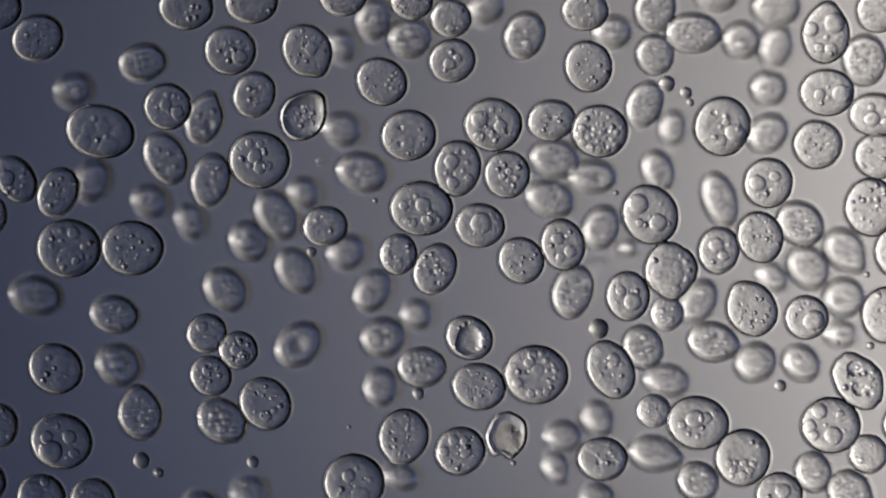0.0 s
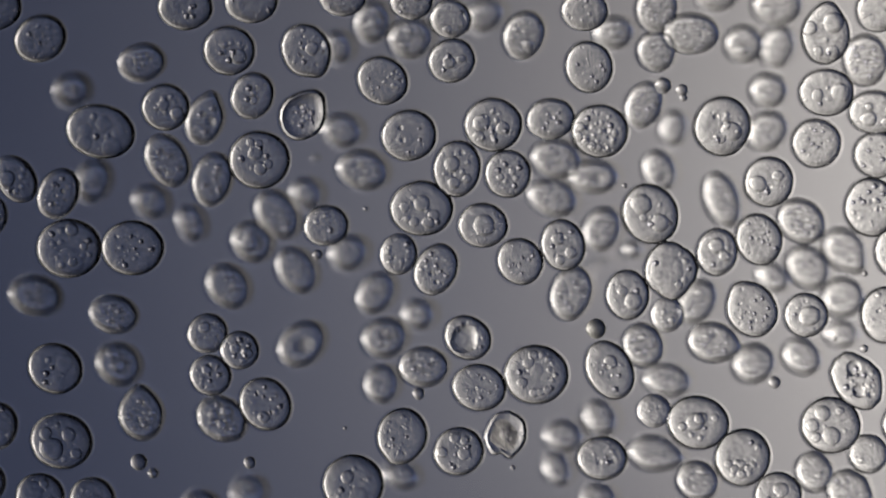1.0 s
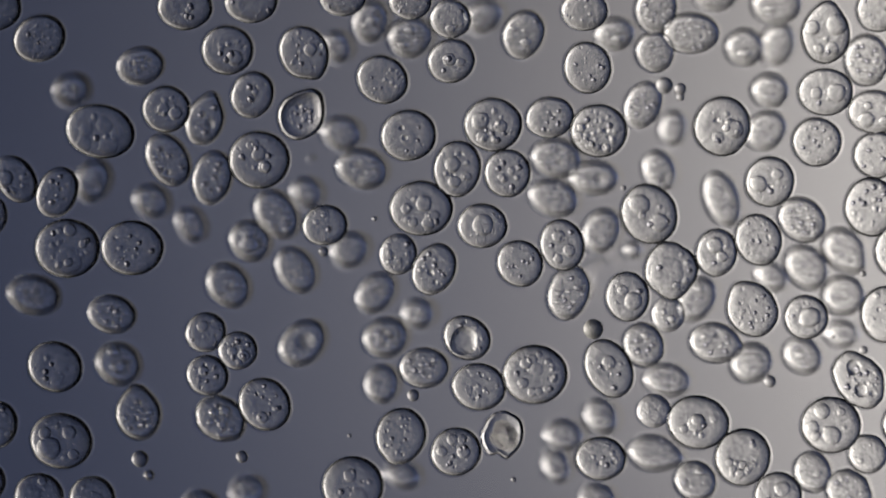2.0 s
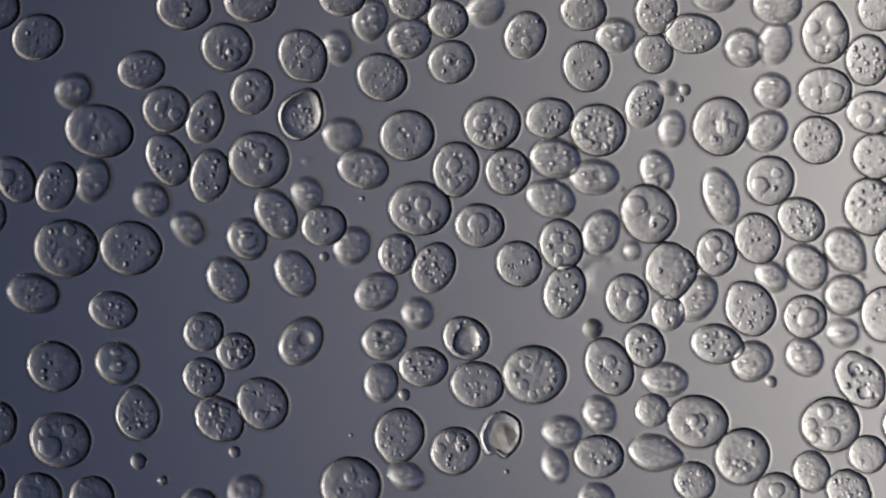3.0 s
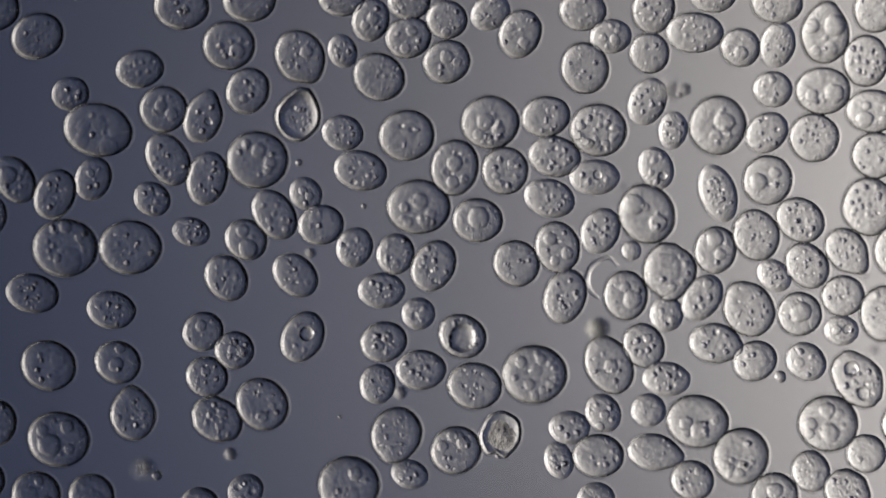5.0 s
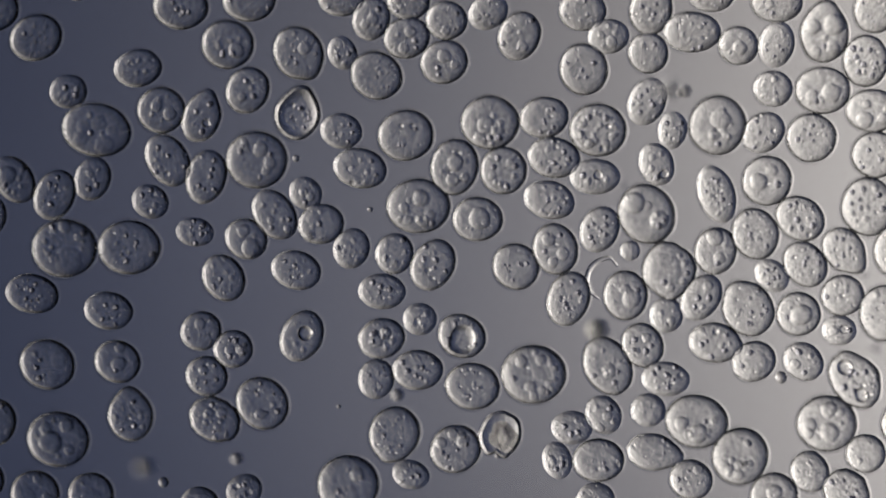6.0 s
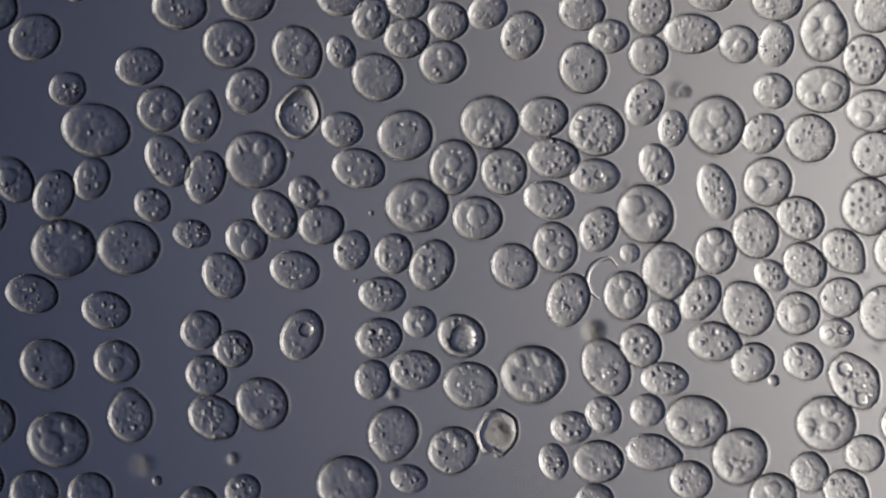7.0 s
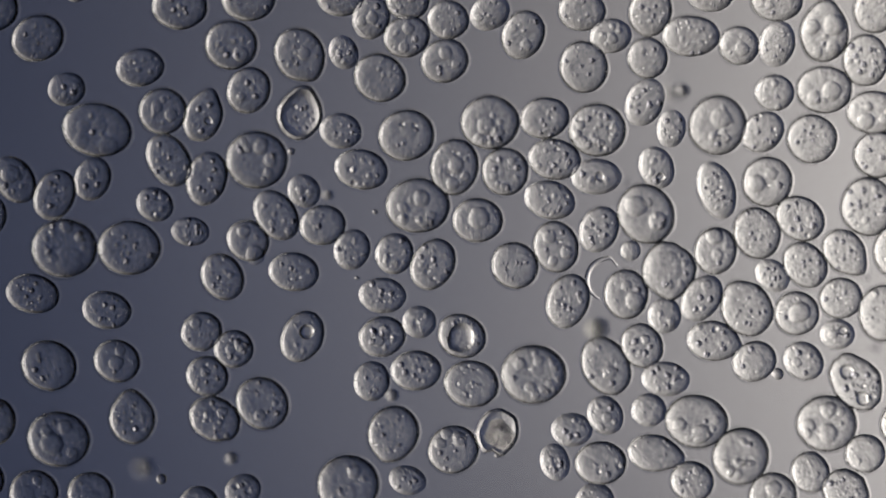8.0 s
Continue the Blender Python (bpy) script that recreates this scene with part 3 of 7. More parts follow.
yeast(78, 910, 470, 43, 41, -40, 13.7, "round", 0, 0, 0, fine=11, held="g 1,4,-16,8,3.1;p -3,8,-14,4,3.5;g 24,-10,19,-4,4.4;g 3,22,-5,24,3.5;g 3,-5,5,-4,3.8;g 18,-2,10,-2,4.2;g -18,10,-21,-3,3.1;g -12,7,-14,-3,3.2")
yeast(79, 983, 438, 47, 40, -75, 13.4, "round", 0, 0, 0, fine=11, held="v 10,12,18,10,11;v -8,-12,-12,-18,12;v -5,25,-5,25,9;p 0,-15,2,-8,5;g -20,2,-18,5,5;g 16,-22,10,-22,5")
yeast(80, 1060, 407, 43, 34, 65, 11.5, "round", 0, 0, 0, held="g -5,14,-11,22,4.3;g 4,-15,10,-21,4.6;g -6,-11,-12,-8,4.2;g 12,-3,12,-6,5.5;g -17,-1,-23,-3,3.7;g -7,0,-5,-1,4.4;g 7,10,9,9,4.7;g 4,2,2,2,3.5;g -15,10,-14,14,5.6")
yeast(81, 677, 521, 42, 32, -5, 10.9, "round", 0, 0, 0, held="g 0,-11,-3,-9,5.5;g -9,5,-8,9,3.8;g 12,8,16,10,4.6;g -11,-11,-16,-17,5.5;g 9,-3,13,-3,5.7;p 17,1,24,2,3.6;p 4,7,1,11,4.1;g -2,-0,-3,-0,4.8")
yeast(82, 743, 570, 30, 29, 0, 10, "round", 0, 0, 0, held="p -5,3,-6,4,7;g 8,-8,10,-10,7;g 5,10,5,12,5")
yeast(83, 1005, 531, 50, 38, 72, 12.8, "round", 0, 0, 0, held="g -17,-1,-17,1,5.8;g 12,20,7,15,4.6;g 20,-6,19,-11,5.2;g -8,29,-9,17,3.7;g -6,18,-7,10,5.9;g -21,17,-16,24,4.1;g -12,-17,-13,-24,3.5;g 5,-21,8,-31,4.7;g 11,-11,21,-3,5.1;g 27,5,23,3,5.9;g 3,26,0,16,5.5;p -6,-1,-10,-4,4.1;g 3,-2,2,-2,4.8;p -13,9,-12,5,4.3")
yeast(84, 816, 595, 44, 39, -40, 13.1, "round", 0, 0, 0, fine=14, held="h -5,4,-3,4,24;g -6,-24,-9,-24,4.5;g -14,-18,-26,2,4.5;g 18,-14,22,-14,5;g 26,4,27,4,5;g 20,20,23,18,4;p 2,-27,0,-29,4;g -26,12,-25,12,4")
yeast(85, 670, 599, 42, 36, 15, 12.2, "round", 0, 0, 0, held="v 5,-10,8,-10,10;v -5,8,-8,10,11;g 15,5,18,5,7;g -15,-8,-15,-10,6;g 8,15,5,18,6;g 2,-3,2,-3,5.3;g 8,10,5,9,4.5;g -8,-11,-11,-8,6.0;g 13,-11,7,-14,5.3;g -12,9,-17,8,6.1;g -15,-1,-17,-3,4.9;p 14,-1,14,1,5.1")
yeast(86, 659, 672, 36, 32, 80, 10.9, "round", 0, 9, 2)
yeast(87, 734, 655, 45, 36, 0, 12.2, "round", 0, 0, 0, held="p 24,-8,25,-10,3.6;g 3,17,5,15,4.1;g 23,5,20,3,3.6;g -4,-2,-2,-7,6.4;g -8,-24,-11,-25,3.6;g 15,14,15,19,5.2;g -22,-13,-27,-10,5.8;g 0,-16,-1,-21,4.4;g -16,4,-17,3,5.8;g 17,-16,27,-15,6.4;g -11,22,-13,20,3.7;g -5,9,-2,10,4.5;g 8,-4,9,-4,5.2")
yeast(88, 833, 682, 49, 42, -8, 14, "round", 0, 0, 0, fine=11, held="p -3,4,-25,-1,4.3;p 10,6,-1,5,3.5;p 9,-16,-8,-29,4.2;p 20,-9,8,-24,3.4;g 6,17,-9,18,3.9;g 20,10,10,3,3.1;g 29,-2,38,-5,3.4;p -8,22,-3,22,4.3;g -2,1,3,-4,5.0;g -20,5,-21,-1,3.3;g -18,18,-15,14,3.8;g 9,4,14,5,4.7;g -2,-22,2,-24,3.1")
yeast(89, 943, 663, 58, 53, 0, 17.4, "round", 0, 0, 0, fine=11, held="v -28,15,-7,22,10;v -9,31,4,36,8;v 6,32,17,26,7;v 18,29,27,16,7;g 26,13,40,7,6;g 21,-7,40,-10,6;g 21,-26,31,-20,7;v -9,-19,-23,-22,11;v -8,-34,11,-24,9;w -41,-14,-36,-8,8;g 33,-5,34,26,6;g -30,-5,-36,6,6;g 10,-34,3,-36,7;g 30,-16,29,-29,5;w 0,-10,7,-3,12;g 28,22,24,29,5;p -18,-6,-12,-9,5;g 34,4,36,-1,5")
yeast(90, 696, 767, 50, 45, -105, 14.9, "blunt", 0, 0, 0, fine=11, held="g 9,-15,11,7,3.9;g 7,-0,10,23,3.7;g -21,-25,-20,-10,4.0;g 3,-37,-2,-15,4.6;g 7,-22,14,-10,3.2;g -6,30,-8,25,4.6;g -17,7,-18,2,4.6;p -22,-6,-28,-16,4.0;p -24,19,-36,20,4.5;g -16,20,-19,5,3.1;g 5,-13,6,-25,4.6;p 5,33,1,33,4.4")
yeast(91, 801, 797, 46, 43, 30, 14.3, "round", 0, 0, 0, fine=11, held="v -28,3,-20,-10,10;v -8,-22,-5,-25,10;v 8,-20,8,-22,8;v 10,5,12,-14,12;g 15,-8,20,-8,5;g -5,28,-25,5,5;g -4,4,-13,15,4.6;g 17,-21,15,-19,3.2;g 22,9,14,23,3.3;p 1,25,-9,35,3.6;g -16,19,-13,33,4.1;g 12,-7,3,2,3.9")
yeast(92, 880, 767, 44, 37, 70, 12.5, "notched", 0, 0, 0, skin=7, hollow=True, held="b 2,3,4,4,24;g -3,-8,-3,-6,4;p 6,6,6,8,5;g 10,-8,8,-8,5;p -6,10,-4,10,4")
yeast(93, 615, 858, 55, 53, 0, 17.4, "round", 0, 0, 0, fine=11, held="w 12,25,2,15,16;v -10,-15,15,-20,12;g -20,10,-18,12,6;g 28,-8,28,-10,6;g -25,20,-25,22,5;g 5,-25,0,-28,5")
yeast(94, 724, 848, 34, 26, -15, 9.1, "round", 0, 0, 0, held="g -7,-3,-6,-5,5.0;g -1,6,3,6,4.5;g 6,1,14,3,4.3;g 7,-8,14,-13,5.3;g -3,-11,-3,-16,3.7;g -9,7,-14,11,3.7;g 6,-1,11,-0,4.5")
yeast(97, 1011, 757, 37, 30, 0, 10.3, "round", 0, 0, 0, held="g -12,0,-14,0,6;g 5,-12,5,-14,6;g 10,8,12,8,6;g -3,10,-3,12,6;g 18,-3,20,-5,5")
yeast(98, 979, 817, 34, 26, -75, 9.1, "round", 0, 0, 0, held="g 5,5,9,6,5.6;g -9,-5,-11,-4,6.2;g -7,8,-8,7,6.3;g 7,-7,10,-4,5.4;g 7,5,12,3,5.0;g -3,9,-0,15,5.5")
yeast(99, 1068, 735, 36, 31, -60, 10.6, "round", 0, 0, 0, held="v 0,5,3,3,9;g -5,20,-8,20,9;g 10,-10,12,-12,6;g -12,-12,-12,-15,6;g 15,12,15,12,6")
yeast(100, 1058, 817, 46, 39, 0, 13.1, "round", 0, 0, 0, fine=11, held="p -6,6,-2,14,5.2;g -13,-7,-9,4,5.1;g 24,-5,36,2,4.6;g 8,7,14,17,5.9;g 12,-22,16,-25,4.1;g 6,-5,9,6,3.8;g 15,-12,29,-6,5.3;p 21,6,31,7,5.5")
yeast(101, 1053, 885, 34, 30, 0, 10.3, "round", 1, 5, 3)
yeast(102, 1072, 650, 55, 42, -62, 14, "round", 0, 0, 0, fine=11, held="v 0,-20,3,10,13;g -8,-15,-25,20,5;g 18,10,18,10,5;p -5,-5,-5,15,4;g 10,35,12,28,6;g -15,10,-10,-30,5;g 20,-10,20,-5,4")
yeast(104, 1150, 20, 45, 38, 75, 12.8, "round", 0, 0, 0, held="g -7,23,-1,16,5.6;g 8,-6,8,-10,3.8;g -1,12,4,6,4.6;g 14,10,19,11,3.5;p 17,-16,21,-20,4.0;g -12,6,-4,-3,5.5;p -7,-17,-12,-27,5.1;g -20,-6,-16,-8,5.3;g 25,2,31,-2,3.9;g 13,21,16,19,3.5;p -23,9,-28,6,3.9;g -16,19,-18,19,3.9")
yeast(105, 1149, 97, 37, 36, 90, 12.2, "round", 0, 0, 0, held="g 0,-10,-8,-14,6;g 8,-8,12,-15,4;g -5,5,10,10,3.5")
yeast(106, 1225, 60, 51, 37, 0, 12.5, "round", 0, 0, 0, held="p 20,3,22,8,4.5;g 25,-9,20,-12,3.6;g 33,-2,38,-1,5.6;g 6,16,-6,14,3.8;g 5,-21,-6,-26,4.9;g -6,7,-18,3,5.3;p -13,-3,-25,-12,3.6;g 2,-4,-2,-16,4.3;g 10,25,1,33,4.4;g 14,-10,13,-8,5.1;p -7,-15,-20,-21,3.7;g 18,22,18,30,5.2")
yeast(107, 1308, 78, 36, 35, 0, 11.8, "round", 0, 0, 0, held="v -2,12,3,5,13")
yeast(108, 1373, 79, 42, 32, 75, 10.9, "round", 0, 0, 0, held="g 1,-7,-4,-14,3.5;g 2,4,4,4,4.5;g -12,5,-19,10,3.1;g -16,-2,-20,1,4.7;g -7,15,-3,21,3.3;g 14,2,19,2,3.5;g 10,10,10,11,4.1;g 10,-13,9,-21,3.2")
yeast(109, 1257, -12, 42, 34, 0, 11.5, "round", 0, 5, 2)
yeast(110, 1375, 2, 46, 37, 0, 12.5, "round", 1, 9, 1)
yeast(111, 1458, 60, 54, 46, 85, 15.3, "pointed", 0, 0, 0, fine=11, held="v 15,-22,20,-15,19;v -25,-10,-20,-15,14;v 10,22,15,25,12;v -12,25,-15,30,9;g 0,5,0,5,6;g 8,35,-2,18,5")
yeast(112, 1548, 20, 40, 38, 90, 12.8, "round", 0, 9, 3)
yeast(113, 1530, 107, 47, 41, 85, 13.7, "round", 0, 0, 0, fine=11, held="g 11,3,11,5,4.5;g 1,18,-6,18,4.0;g 7,28,10,27,5.4;g -9,23,-1,19,4.4;g -26,6,-30,2,5.3;g 17,-19,8,-18,5.3;g 27,2,30,3,4.3;g 12,15,14,14,3.4;g -20,-22,-23,-22,5.8;g 2,1,-4,6,5.4;g -20,-1,-25,-0,3.5;g -5,-25,-11,-20,4.7;g 18,-3,18,5,5.1;g -15,-10,-18,-6,5.2;p 26,11,23,16,4.0;g -9,-1,-14,2,6.0;g -16,16,-11,19,5.2;p 9,-9,18,-17,4.9")
yeast(114, 1367, 160, 35, 33, 0, 11.2, "round", 0, 0, 0, held="g 0,-14,0,-17,7;g -5,8,2,22,7;g 8,5,3,8,4")
yeast(115, 1456, 159, 50, 43, 0, 14.3, "round", 0, 0, 0, fine=11, held="v 22,3,15,3,17;v -14,3,-20,12,12;g 2,-10,-5,15,5;g 5,12,0,20,5;g -10,20,-12,18,5")
yeast(116, 1543, 196, 48, 39, 0, 13.1, "round", 0, 0, 0, fine=11, held="v -10,12,-15,15,16;v 18,15,18,15,10;g -10,-10,-10,-12,8;g 25,-5,25,-5,7")
yeast(117, 1434, 245, 45, 44, 0, 14.6, "round", 0, 0, 0, fine=11, held="p 12,1,7,-6,3.4;g 1,8,2,4,3.5;g -24,-18,-16,-27,3.2;g -6,-0,-4,-8,4.0;g -11,23,-18,5,3.5;g -11,-25,-12,-31,3.7;g -16,-7,-15,-13,3.3;g -23,15,-25,5,4.4;g 21,-2,22,-7,4.4;g -2,-23,1,-21,4.1;g 10,-19,18,-21,3.2")
yeast(118, 1140, 182, 45, 33, 65, 11.2, "round", 0, 0, 0, held="g -4,6,-17,4,4.4;g 3,-6,7,0,3.7;g 0,-17,-2,-19,4.3;g -8,15,-12,17,5.0;g 7,4,11,7,5.5;g -17,-4,-22,-7,4.0;g -9,-9,-14,-10,5.1;g 7,18,13,30,4.0;g 17,-1,25,2,5.8;g -19,3,-26,6,3.8;g -11,2,-12,3,3.8")
yeast(119, 1190, 228, 34, 26, 80, 9.1, "round", 0, 0, 0, held="g 3,-3,5,-2,4.6;p -4,8,-10,6,3.6;g -9,1,-13,2,4.9;g 11,-9,15,-15,4.5;g -4,-10,-8,-12,5.3;g 5,12,13,19,4.1;g 12,3,14,5,3.9;p -0,10,0,15,3.6")
yeast(120, 1350, 237, 41, 34, 40, 11.5, "round", 0, 0, 0, held="p 13,-5,18,-5,5.2;g -11,14,-16,26,4.1;g -7,1,-9,1,4.1;g -2,10,1,16,3.9;g -13,-13,-12,-20,4.3;g 19,2,23,6,3.7;g -17,-1,-21,-2,4.0;g 5,5,4,12,3.9;p -4,-15,-7,-27,4.8;g 8,15,15,19,4.8")
yeast(121, 1268, 222, 54, 51, 70, 16.8, "round", 0, 0, 0, fine=11, held="v 20,12,5,-12,17;v -2,22,-8,18,11;g 5,-20,12,-25,6;g -5,0,8,-30,5;g 8,-6,15,20,8;g -14,18,-10,20,6;g 30,-5,25,-5,5;p -15,-23,-3,11,6.1;g 27,6,21,23,4.8;g 7,-16,9,11,6.9;g -10,19,2,33,5.2")
yeast(122, 1162, 290, 39, 31, -70, 10.6, "round", 0, 0, 0, held="p 8,12,10,14,9;g -5,-10,-6,-12,7;g 6,-18,8,-20,6;g -8,8,-10,8,6;g 0,22,0,24,6")
yeast(123, 1550, 273, 44, 42, 0, 14, "round", 0, 7, 1, fine=11)
yeast(125, 1268, 340, 53, 33, -72, 11.2, "round", 0, 0, 0, held="g -11,0,-12,3,3.8;p 6,-14,5,-17,3.5;g -4,-18,1,-24,4.6;g -6,-5,-7,-9,3.8;g -15,-16,-17,-18,5.4;p 6,-4,6,-5,5.4;g -16,-5,-19,-5,3.3;g -9,-24,-7,-28,3.6;g 2,-26,5,-28,4.9;g 7,2,8,-1,3.5;g 10,10,11,11,5.0;g 11,23,13,26,4.2;g -4,17,-0,19,3.3;g 22,12,24,19,4.0;g -5,8,-6,8,3.9;g 1,27,2,32,4.8;g 3,17,3,16,3.0")
yeast(126, 1358, 322, 46, 44, 60, 14.6, "round", 0, 0, 0, fine=11, held="v -18,2,-15,5,15;v 12,-12,10,-15,11;p 0,10,0,5,5;g -5,20,20,5,6")
yeast(127, 1142, 379, 55, 50, -60, 16.5, "round", 0, 0, 0, fine=11, held="v -18,-20,-20,-15,19;v 16,14,22,14,16;g -15,10,3,-20,8;g -6,18,25,18,6;g 18,-20,18,5,5;g 0,5,12,20,5;g 35,15,30,10,4")
yeast(128, 1337, 413, 47, 42, -70, 14, "round", 0, 0, 0, fine=11, held="g 18,-9,4,-34,3.0;p 21,-0,3,-5,3.5;g 11,5,-11,1,4.3;g 31,13,19,21,4.1;g 19,9,6,10,3.1;g 7,-3,-20,-16,3.2;g -17,-27,-15,-34,3.7;g -4,-2,5,7,4.9;g -12,-15,-15,-13,3.5;p 11,-10,27,-2,4.1;g -14,-2,-8,11,3.9")
yeast(129, 1416, 387, 46, 39, -35, 13.1, "round", 0, 0, 0, fine=11, held="g -3,-14,-9,-17,4.7;g 1,6,-8,2,5.6;g 11,-4,15,1,5.0;g 19,11,22,13,5.5;g 23,-5,24,-11,3.6;g -11,20,-15,20,5.0;g 9,-20,6,-17,4.2;g 7,20,2,21,4.8;g -7,-3,-4,1,4.5;g -20,-1,-26,-4,3.1;g -17,-15,-21,-22,4.5;g -15,9,-16,18,4.4;g 0,-24,-8,-26,4.5;g 21,-17,21,-20,4.3;p 17,21,13,28,5.3;g -7,11,-2,14,3.8")
yeast(130, 1535, 366, 53, 48, 90, 15.9, "round", 0, 0, 0, fine=11, held="g 31,-12,25,4,5.8;g 25,-38,11,-31,6.9;g 11,-15,-6,-1,6.8;g 11,-37,-11,-30,5.7;g -1,-11,-32,10,6.3;g -0,-28,-32,-29,4.9;g 40,-21,40,-13,6.6;g 22,-2,-1,22,4.1;g 10,-1,-5,22,6.8;g 25,-25,19,-19,5.4;g -22,-15,-17,-10,4.2;g -31,-8,-29,-4,4.1;g -2,25,9,29,3.8;g -17,19,-22,27,5.3;g -12,-9,-14,2,5.5;p 12,4,15,11,4.4;g 14,-10,19,-18,4.5;g -31,7,-28,13,5.3")
yeast(131, 1585, 445, 47, 40, 90, 13.4, "round", 0, 7, 3, fine=11)
yeast(132, 1115, 450, 18, 18, 0, 6.6, "round", 0, 0, 0, skin=2.5, fine=0)
yeast(133, 1183, 478, 51, 47, 80, 15.6, "irregular", 0, 0, 0, fine=11, held="w -6,4,-8,-3,29;g 28,-15,28,-10,7;g 25,15,22,20,7;g 18,-28,20,-25,5;g 10,30,0,28,8;g -28,-18,-10,25,6;g 32,0,30,5,5")
yeast(134, 1266, 444, 43, 38, 80, 12.8, "round", 0, 0, 0, held="v -3,-10,0,-22,15;v 10,8,5,10,10;g 18,-8,18,-8,6;g -8,20,5,22,5")
yeast(135, 1492, 443, 45, 38, -50, 12.8, "pointed", 0, 0, 0, held="g 1,-25,3,-26,3.9;g -6,3,-0,7,3.1;g 3,8,-2,13,4.3;g 15,6,16,-0,4.1;p 11,21,21,15,4.1;g -12,-20,-15,-20,4.3;g -7,-12,-1,-17,4.6;p -13,13,-12,13,3.2;p -15,5,-14,0,4.1;g 21,-10,21,-4,3.4;g -12,21,-12,28,4.2;g 9,-5,9,-2,4.4;g 2,-18,8,-25,3.8;g 21,2,19,4,3.1")
yeast(136, 1366, 488, 33, 27, -40, 9.4, "round", 0, 0, 0, held="g 4,-8,5,-11,4.2;g -11,0,-16,-2,4.9;g -5,8,-5,15,3.6;g 12,5,11,3,4.6;g 3,3,4,4,4.8;g -7,-11,-9,-12,4.4;g 1,6,4,4,3.8")
yeast(137, 1424, 469, 44, 37, -50, 12.5, "round", 0, 0, 0, held="g 19,11,23,22,3.9;p 10,16,11,13,3.5;g 15,-3,24,-3,5.4;g 13,-19,24,-26,5.2;g -7,21,-16,20,3.2;g -6,-11,-2,-4,4.3;g 5,-12,4,-8,4.2;g -4,-2,-3,2,3.7;g -5,13,-6,18,3.9;p -17,-11,-20,-13,4.3;g -6,-23,-3,-26,5.0")
yeast(138, 1488, 527, 39, 37, 20, 12.5, "round", 0, 0, 0, held="p -3,7,-4,1,4.6;g -7,-13,-12,-19,4.6;g -12,7,-28,2,4.3;g 6,-4,6,-13,4.7;g -10,-1,-14,-12,3.0;g 13,2,6,-8,3.2")
yeast(139, 1107, 523, 45, 40, 90, 13.4, "round", 0, 0, 0, fine=11, held="v -10,-5,0,-15,10;v 10,10,15,8,16;g 20,-8,20,-8,6;g -20,10,-20,10,4")
yeast(140, 1175, 560, 32, 30, 80, 10.3, "round", 0, 0, 0, held="g -8,-5,-8,-5,6;g 5,10,10,12,8;g 12,-8,12,-8,4;g -2,14,0,16,4")
yeast(141, 1240, 528, 45, 33, 55, 11.2, "round", 0, 0, 0, held="v 5,-18,8,-22,9;g -5,0,-6,0,6;g 10,0,14,0,6;g 0,15,0,18,6;g -10,15,-12,18,5")
yeast(142, 1323, 547, 51, 45, 122, 14.9, "blunt", 0, 0, 0, fine=11, held="g 7,-16,1,-19,3.5;g -13,4,-14,2,3.0;g 18,-18,19,-33,4.4;g 5,7,5,4,3.9;g 23,14,31,3,4.5;g 20,22,21,9,3.9;g -2,6,-12,5,2.8;p -21,-8,-21,-16,3.9;g 0,32,6,26,4.5;p 6,21,7,14,3.5;g 30,-0,25,-8,3.8;g -19,16,-20,11,4.4;g -3,23,-3,25,4.1")
yeast(143, 1412, 555, 40, 40, 0, 13.4, "round", 0, 0, 0, fine=11, held="v 5,3,3,0,20;g -12,-14,-14,-12,4;g -20,-5,-20,8,4")
yeast(144, 1565, 555, 51, 46, 90, 15.3, "round", 0, 5, 2, fine=11)
yeast(145, 1482, 590, 31, 27, 0, 9.4, "round", 0, 0, 0, held="v -8,0,-10,0,9;p 8,-2,8,-3,8;g 15,0,18,0,5")
yeast(147, 1134, 612, 41, 37, -60, 12.5, "round", 0, 0, 0, held="g -12,-8,-12,-8,6;v 0,-15,8,-10,8;g 8,10,8,10,6;g -5,12,-8,12,6;g 15,0,15,2,5;g -15,8,-15,10,5")
yeast(148, 1264, 605, 47, 36, -10, 12.2, "blunt", 0, 0, 0, held="g 21,-10,19,-15,4.7;g 9,7,12,6,5.0;g 20,16,17,15,5.6;p 6,-12,1,-20,6.9;g -4,14,-8,24,5.2;g -13,3,-23,4,5.7;g 24,2,27,2,4.3;g -4,-2,-15,-2,4.2;g -2,-17,-5,-18,3.8;g -11,-9,-24,-21,6.4;g 15,-0,14,4,4.1")
yeast(149, 1332, 642, 40, 36, 25, 12.2, "round", 0, 0, 0, held="w 0,0,0,2,22;g -15,15,-12,-15,5;g 5,25,-5,-20,5;g -20,0,-20,10,5")
yeast(150, 1422, 640, 38, 33, -40, 11.2, "round", 0, 0, 0, held="v -5,2,-10,3,9;g 10,-8,12,-8,6;g -8,-15,-8,-15,6;g 5,18,2,22,5")
